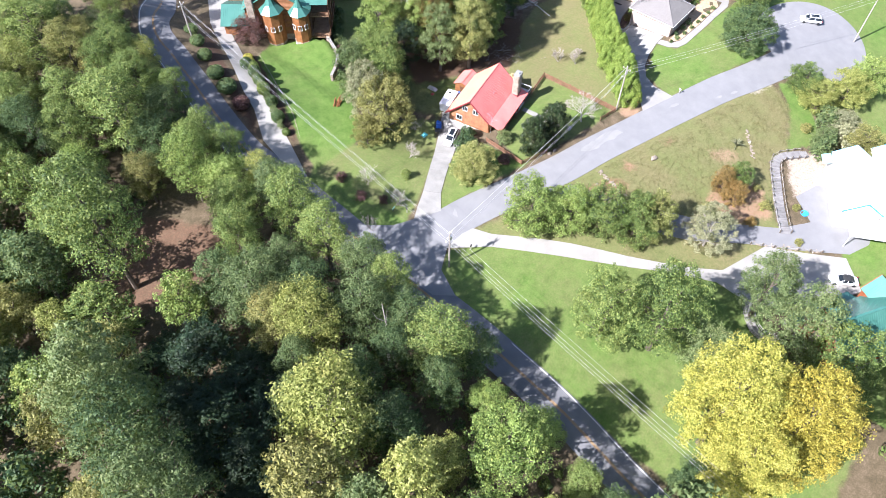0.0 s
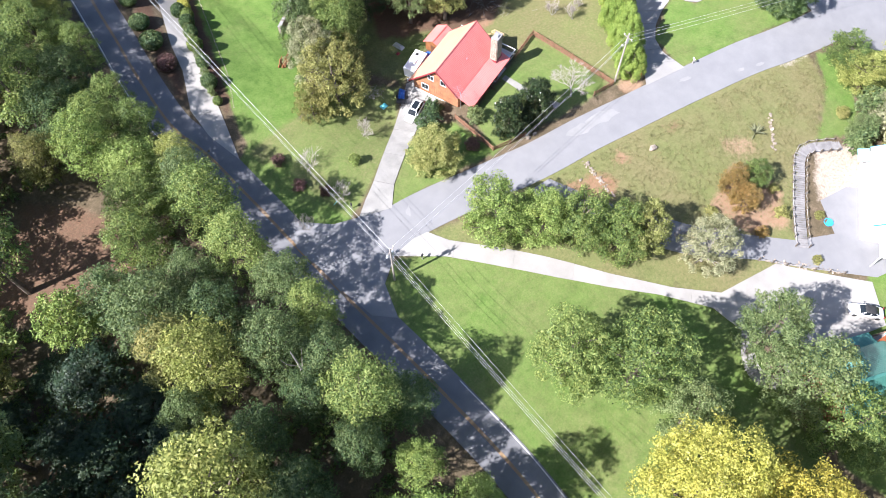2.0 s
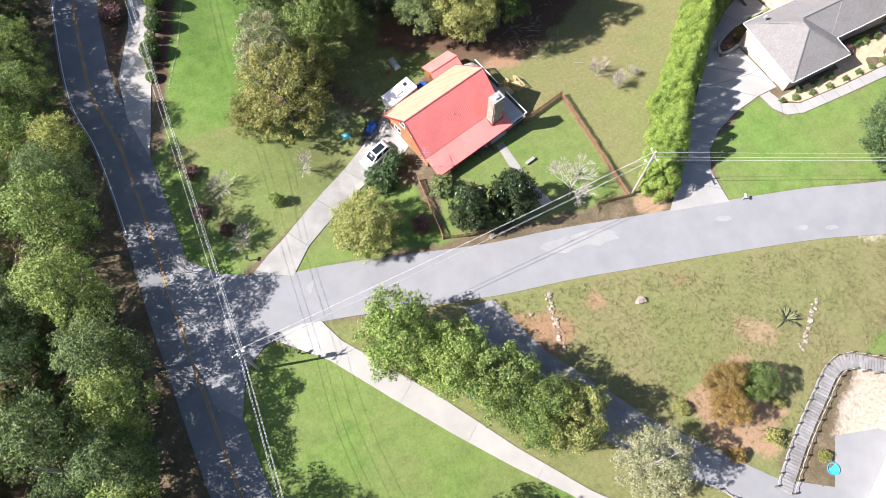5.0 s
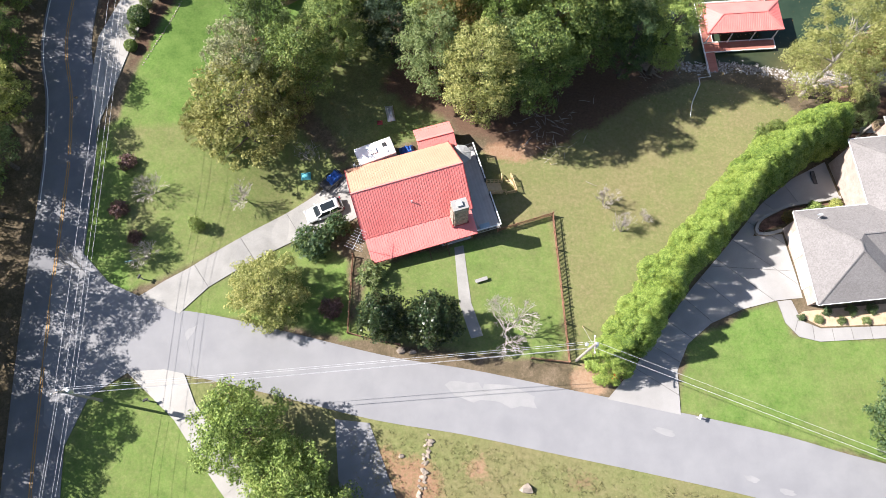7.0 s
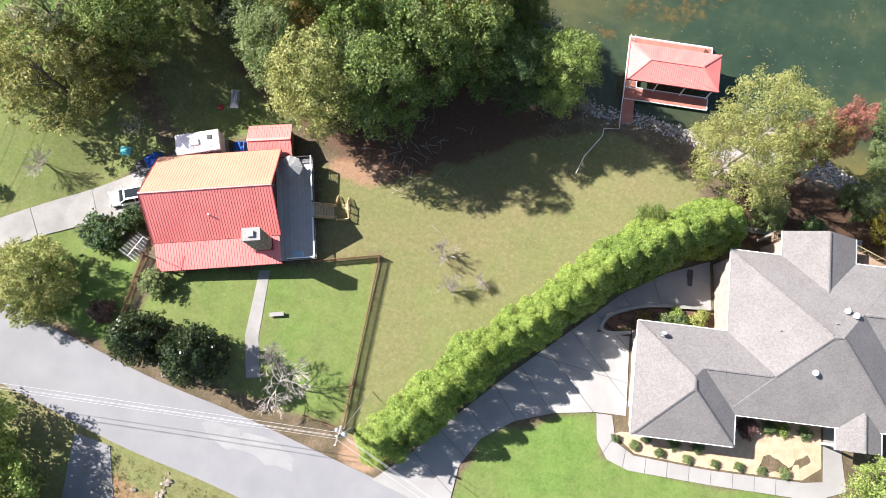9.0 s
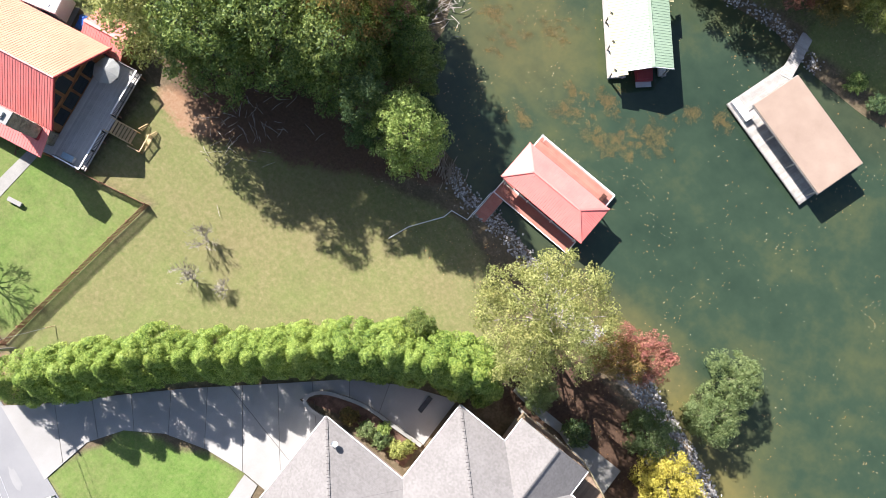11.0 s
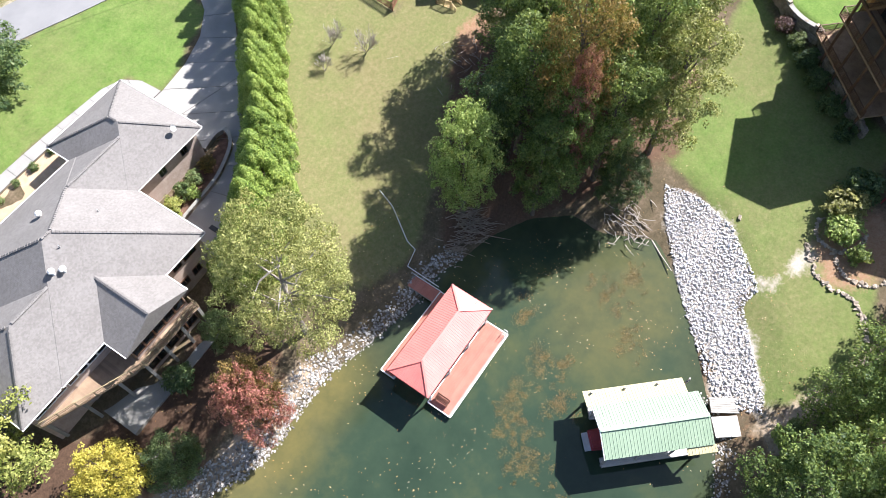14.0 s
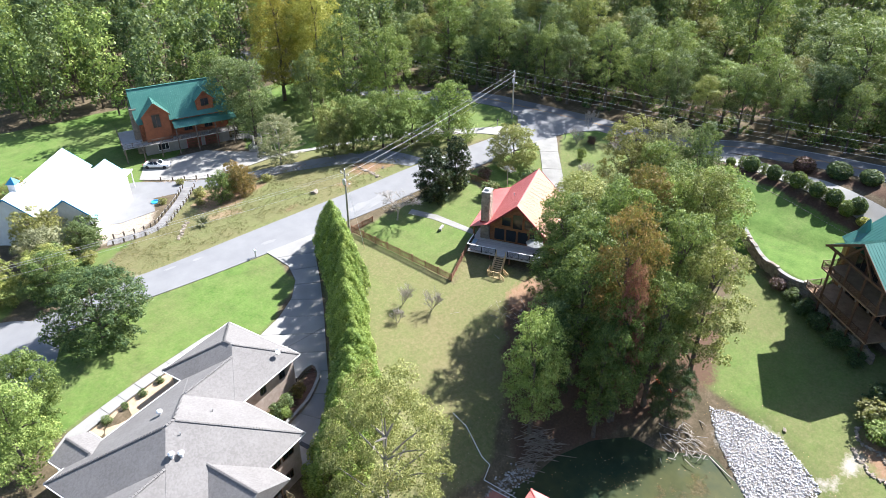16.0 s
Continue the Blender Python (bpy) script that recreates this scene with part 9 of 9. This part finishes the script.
# ---- maroon deck and stair on the far bank ----
mk = thing("maroon_deck", "maroon painted timber deck with stairs on the bank", "deck", pose(-0.8, 79.6, -3.2, 0, 0, 8))
pink = plain("deck_pink_boards", (0.30, 0.13, 0.115), (0.42, 0.2, 0.175), 0.8)
for x0, x1, y0, y1 in ((-4.6, -1.2, -2.0, 1.0), (-0.9, 1.3, 1.2, 3.5)):
    d = part("platform", box(x0, x1, y0, y1, -0.2, 0), MAROON, mk)
    deck_floor(d, x0 + 0.05, x1 - 0.05, y0 + 0.05, y1 - 0.05, 0.05, pink, 0.3, True)
    railing(d, [(x0, y1, 0.05), (x0, y0, 0.05), (x1, y0, 0.05)], MAROON, rail_mat=MAROON)
    for x in (x0 + 0.1, x1 - 0.1):
        for y in (y0 + 0.1, y1 - 0.1):
            part("post", beam((x, y, -3.4), (x, y, 0), 0.15, 0.15), MAROON, mk)
stairs(mk, (1.3, 2.3, 0.05), (0.8, -0.6), 2.2, 1.8, MAROON, rails=False)

# ---- house and deck among trees on the far bank ----
fh = thing("bank_house", "brown timber house with a deck behind lakeside trees", "house", pose(31, 92.0, 0, 0, 0, 8))
part("wall", box(-9, 10, 0.5, 8, -7.2, -1.2), LOG_DARK, fh)
part("roof", metal_slope((-9.6, -0.4, -1.3), (10.6, -0.4, -1.3), (10.6, 4.2, 1.4), (-9.6, 4.2, 1.4), 0.5), SHINGLE, fh)
part("roof", metal_slope((10.6, 8.8, -1.3), (-9.6, 8.8, -1.3), (-9.6, 4.2, 1.4), (10.6, 4.2, 1.4), 0.5), SHINGLE, fh)
# deck darkened: the shade of the trees over it is put into its brown
d = part("deck", box(-8, 9, -4.6, 0.5, -4.9, -4.75), DARK_RAIL, fh, "brown board deck")
deck_floor(d, -7.9, 8.9, -4.55, 0.45, -4.68, DARK_RAIL, 0.3, True)
railing(d, [(-8, 0.4, -4.68), (-8, -4.6, -4.68), (9, -4.6, -4.68), (9, 0.4, -4.68)], DARK_RAIL)
for k in range(4):
    window_in(fh, (-6 + 4 * k, 0.5, -3.0), (0, -1), 1.6, 1.8, WHITE_PAINT, 1)

# fire pit with a ring wall and seats
fp = thing("fire_pit", "round stone-walled fire pit with gravel floor", "fire pit", pose(57.8, 82.2, gz(57.8, 82.2)))
part("floor", lathe([(3.0, 0.0), (3.0, 0.06)], 28), GRAVEL, fp)
rnd = random.Random(4)
for k in range(30):
    a = k * math.tau / 36
    st = box(-0.26, 0.26, -0.16, 0.16, 0, 0.55, None, 0.03)
    o = part("ring_stone", st, CONCRETE_GREY, fp)
    o.location, o.rotation_euler = (3.0 * math.cos(a), 3.0 * math.sin(a), 0), (0, 0, a + math.pi / 2)
for k in range(9):
    a = k * math.tau / 9
    o = part("hearth_stone", box(-0.18, 0.18, -0.12, 0.12, 0.05, 0.3, None, 0.03), STONE, fp)
    o.location, o.rotation_euler = (0.6 * math.cos(a), 0.6 * math.sin(a), 0), (0, 0, a + math.pi / 2)
for k, (x, y) in enumerate(((1.6, 0.8), (-1.4, 1.5), (0.4, -1.8), (-1.8, -0.4))):
    ch = thing("garden_chair", "weathered wooden chair by the fire pit", "chair", pose(57.8 + x, 82.2 + y, gz(57.8, 82.2) + 0.06, 0, 0, math.degrees(math.atan2(y, x)) - 90), "chairs round the fire pit")
    part("seat", box(-0.28, 0.28, -0.28, 0.28, 0.34, 0.39), OLD_WOOD, ch)
    part("backrest", box(-0.28, 0.28, 0.26, 0.32, 0.39, 0.95), OLD_WOOD, ch)
    for px in (-0.24, 0.24):
        for py in (-0.24, 0.26):
            part("leg", box(px - 0.03, px + 0.03, py - 0.03, py + 0.03, 0, 0.36), OLD_WOOD, ch)
        part("arm_rest", box(px - 0.05, px + 0.05, -0.28, 0.28, 0.55, 0.59), OLD_WOOD, ch)


# ---- fences ----
def picket_fence(line, label, height=1.15, gap=0.17, material=None, name="picket_fence", rails=(0.25, 0.95), post=2.4, wide=0.09):
    f = thing(name, label, "fence")
    pts = [Vector((x, y, gz(x, y))) for x, y in line]
    pk = mesh_of(box(-wide / 2, wide / 2, -0.012, 0.012, 0.08, height), "picket")
    pk.materials.append(material or FENCE_WOOD)
    po = mesh_of(box(-0.06, 0.06, -0.06, 0.06, -0.3, height + 0.1), "post")
    po.materials.append(material or FENCE_WOOD)
    for a, b in zip(pts, pts[1:]):
        d = (b - a).to_2d()
        L, yaw = d.length, math.atan2(d.y, d.x)
        for hz in rails:
            part("rail", beam(a + Vector((0, 0, hz)), b + Vector((0, 0, hz)), 0.05, 0.09), material or FENCE_WOOD, f)
        for k in range(int(L / gap)):
            p = a.lerp(b, (k + 0.5) * gap / L)
            o = new("picket", pk)
            o.parent, o.location, o.rotation_euler = f, (p.x, p.y, gz(p.x, p.y)), (0, 0, yaw)
        n_ = max(1, round(L / post))
        for k in range(n_ + 1):
            p = a.lerp(b, k / n_)
            o = new("post", po)
            o.parent, o.location, o.rotation_euler = f, (p.x, p.y, gz(p.x, p.y)), (0, 0, yaw)
    return f


picket_fence([(2.9, 2.5), (4.0, 20.8)], "brown wooden picket fence across the dry grass", 1.2)
picket_fence([(4.0, 20.8), (-3.0, 19.2)], "brown wooden picket fence joining the deck", 1.2)
picket_fence([(-20.4, 17.6), (-21.5, 8.3)], "brown wooden picket fence beside the house", 1.1)
picket_fence([(-21.5, 8.3), (-18.6, 7.2), (-15.8, 6.4)], "brown wooden picket fence beside the road", 1.1)
picket_fence([(2.9, 2.5), (-1.2, 3.4)], "brown wooden picket fence beside the road", 1.0)

# rope fence and walled walk by the workshop
WALK_WOOD = plain("walk_grey_boards", (0.15, 0.145, 0.14), (0.25, 0.24, 0.235), 0.85, 0.9, 14, 0.25, vary=0.15)
wl = thing("plank_walk", "grey plank walk between rope fences climbing the bank", "boardwalk")
line = along([(0.2, -37.4), (2.8, -35.4), (6.2, -33.0), (10.4, -30.4), (13.4, -28.6), (15.8, -28.4), (18.6, -30.2), (21.4, -32.4)], 0.4)
for a, b in zip(line, line[1:]):
    d = (b - a).normalized()
    s = Vector((-d.y, d.x, 0)) * 0.95
    z = gz(a.x, a.y) + 0.12
    part("plank", beam((a.x - s.x, a.y - s.y, z), (a.x + s.x, a.y + s.y, z), 0.36, 0.06), WALK_WOOD, wl)
for sgn in (-1, 1):
    fn = thing("rope_fence", "rope fence of short timber posts along the walk", "fence")
    prev = None
    for a, b in list(zip(line, line[1:]))[::4]:
        d = (b - a).normalized()
        s = Vector((-d.y, d.x, 0)) * 1.05 * sgn
        p = Vector((a.x + s.x, a.y + s.y, gz(a.x, a.y)))
        part("post", box(p.x - 0.09, p.x + 0.09, p.y - 0.09, p.y + 0.09, p.z - 0.2, p.z + 0.95, None, 0.02), BARK, fn)
        if prev is not None:
            midp = (prev + p) / 2 + Vector((0, 0, 0.62))
            part("rope", tube([prev + Vector((0, 0, 0.85)), midp, p + Vector((0, 0, 0.85))], 0.035, 6), OLD_WOOD, fn)
        prev = p
rp = thing("rope_fence", "rope fence between pad and asphalt drive", "fence")
prev = None
for p2 in along([(-6.9, -33.6), (-3.3, -38.9), (0.6, -44.6)], 2.2):
    p = Vector((p2.x, p2.y, gz(p2.x, p2.y)))
    part("post", box(p.x - 0.09, p.x + 0.09, p.y - 0.09, p.y + 0.09, p.z - 0.2, p.z + 0.9, None, 0.02), BARK, rp)
    if prev is not None:
        part("rope", tube([prev + Vector((0, 0, 0.8)), (prev + p) / 2 + Vector((0, 0, 0.55)), p + Vector((0, 0, 0.8))], 0.035, 6), OLD_WOOD, rp)
    prev = p

# ---- poles and wires ----
def utility_pole(x, y, top, arm_yaw, label, transformer=False):
    z0 = gz(x, y)
    p = thing("utility_pole", label, "utility pole", pose(x, y, z0))
    part("shaft", tube([(0, 0, -0.5), (0, 0, (top - z0) * 0.5), (0, 0, top - z0)], [0.17, 0.15, 0.11], 10), POLE_WOOD, p)
    h = top - z0
    a = Vector((math.cos(radians(arm_yaw)), math.sin(radians(arm_yaw)), 0))
    part("crossarm", beam(a * -0.9 + Vector((0, 0, h - 0.7)), a * 0.9 + Vector((0, 0, h - 0.7)), 0.1, 0.12), POLE_WOOD, p)
    for t in (-0.8, 0.0, 0.8):
        q = a * t + Vector((0, 0, h - 0.62 if t else h))
        part("insulator", lathe([(0.05, 0), (0.09, 0.05), (0.05, 0.1), (0.08, 0.15), (0.03, 0.2)], 10, None, tuple(q)), WHITE_PLASTIC, p)
    if transformer:
        part("transformer", lathe([(0.05, -0.55), (0.24, -0.5), (0.24, 0.3), (0.16, 0.4), (0.05, 0.42)], 14, None, (0.38, 0.1, h - 1.7)), GALV, p, "grey drum transformer")
        part("lamp", lathe([(0.05, 0), (0.2, -0.12), (0.2, -0.2), (0.05, -0.22)], 12, None, (-0.4, 0.35, h - 2.2)), GALV, p)
    return p


def wire(a, b, sag, r=0.02):
    a, b = Vector(a), Vector(b)
    pts = [a.lerp(b, k / 16) - Vector((0, 0, sag * 4 * (k / 16) * (1 - k / 16))) for k in range(17)]
    return pts, r


P1, P2 = Vector((-48.8, 3.6, 8.4)), Vector((3.8, 2.7, 8.8))
utility_pole(P1.x, P1.y, P1.z, 15, "grey wooden utility pole at the road junction", True)
utility_pole(P2.x, P2.y, P2.z, 80, "grey wooden utility pole with a transformer at the roadside", True)
P0 = Vector((-57.6, -62, 7.6))
P3 = Vector((-41.2, 80.5, 12.0))
P4 = Vector((60, -26, 8.0))
P5 = Vector((-64.8, 30.0, 9.5))
utility_pole(P3.x, P3.y, P3.z, 15, "wooden utility pole beside the road")
utility_pole(P0.x, P0.y, P0.z, 0, "wooden utility pole at the lawn's end")
utility_pole(P4.x, P4.y, P4.z, 60, "wooden utility pole by the turning circle")
for a, b, offs in ((P1, P0, ((-0.15, 0.1), (0.15, -0.9), (0.0, -2.4), (0.05, -3.2))), (P1, P3, ((-0.15, 0.1), (0.15, -0.9), (0.0, -2.4), (0.05, -3.2))), (P1, P2, ((-0.3, -0.6), (0.0, 0.1), (0.3, -1.0), (0.1, -1.9))), (P2, P4, ((-0.3, -0.6), (0.3, -0.6), (0.0, -1.9)))):
    side = (b - a).cross(Vector((0, 0, 1))).normalized()
    for o_, dz in offs:
        w, r = wire(a + side * o_ + Vector((0, 0, dz)), b + side * o_ + Vector((0, 0, dz)), 0.5, 0.014)
        whole("power_line", tube(w, r, 5), WIRE, "thin grey overhead power line between poles", "power line", group="overhead lines")
w, r = wire(P2 + Vector((0, 0, -1.6)), house_m @ Vector((12.6, -6.8, -0.2)), 0.4, 0.015)
gw = thing("guy_wire", "steel guy wire with a yellow guard beside the pole", "guy wire")
part("cable", tube([P2 - Vector((0, 0, 1.2)), (5.2, 6.6, gz(5.2, 6.6) + 0.1)], 0.018, 5), WIRE, gw)
part("guard", tube([(5.05, 6.2, gz(5.2, 6.6) + 1.1), (5.2, 6.6, gz(5.2, 6.6) + 0.1)], 0.045, 6), NEW_WOOD, gw, "yellow plastic guard")

# mailboxes and small yard things
def mailbox(x, y, yaw, material, label):
    b = thing("mailbox", label, "mailbox", pose(x, y, gz(x, y), 0, 0, yaw))
    part("post", box(-0.06, 0.06, -0.06, 0.06, -0.2, 1.05), OLD_WOOD, b)
    bm = bmesh.new()
    tube([(-0.26, 0, 1.18), (0.26, 0, 1.18)], 0.14, 12, bm)
    part("box", bm, material, b)
    part("flag", box(0.0, 0.03, 0.14, 0.16, 1.15, 1.42), MAROON, b)


mailbox(15.9, -4.9, 60, WHITE_PLASTIC, "white mailbox on a post beside the driveway")
mailbox(-44.6, 17.0, 60, BLACK_METAL, "dark mailbox on a post beside the road")
mailbox(-43.6, 3.0, 20, BLACK_METAL, "dark mailbox on a post beside the pale driveway")
stn = thing("garden_bench", "small pale stone bench lying on the grass", "bench", pose(-5.7, 13.2, gz(-5.7, 13.2), 0, 0, 12))
part("seat", box(-0.75, 0.75, -0.22, 0.22, 0.32, 0.42, None, 0.03), CONCRETE, stn)
for x in (-0.5, 0.5):
    part("leg", box(x - 0.1, x + 0.1, -0.16, 0.16, 0, 0.33), CONCRETE, stn)
sw = thing("garden_ornament", "small dark metal ornament on the lawn", "ornament", pose(-46.0, 15.8 + 3.2, gz(-46, 19)))
part("stand", tube([(0, 0, 0), (0, 0, 0.9)], 0.025, 6), BLACK_METAL, sw)
part("vane", beam((-0.4, 0, 0.9), (0.4, 0.1, 0.95), 0.05, 0.12), TARP_TEAL, sw)
pump = thing("pumpkins", "cluster of orange pumpkins by the hedge", "pumpkins", pose(7.6, 0.2, gz(7.6, 0.2)))
for k, (x, y, s) in enumerate(((0, 0, 0.22), (0.4, 0.1, 0.18), (0.15, 0.38, 0.2))):
    o = part("pumpkin", lathe([(0.1, 0), (s, 0.08), (s * 1.05, 0.18), (s * 0.8, 0.28), (0.04, 0.3)], 14), plain("pumpkin_orange", (0.6, 0.12, 0.02), (0.7, 0.2, 0.03), 0.6), pump)
    o.location = (x, y, 0)
rk = whole("log_heap", None or sticks("log_pile", -32.1, 47.2, 2.2, 9, 35, 0.5, "heap of split reddish logs on the lawn", 51, 0.25, LOG, 0.2, 0.2).data.copy(), None, "heap of split logs on the lawn edge", "log pile") if False else sticks("log_pile", -32.1, 47.2, 2.4, 10, 35, 0.45, "heap of reddish split logs on the lawn edge", 51, 0.2, LOG, 0.17, 0.2)
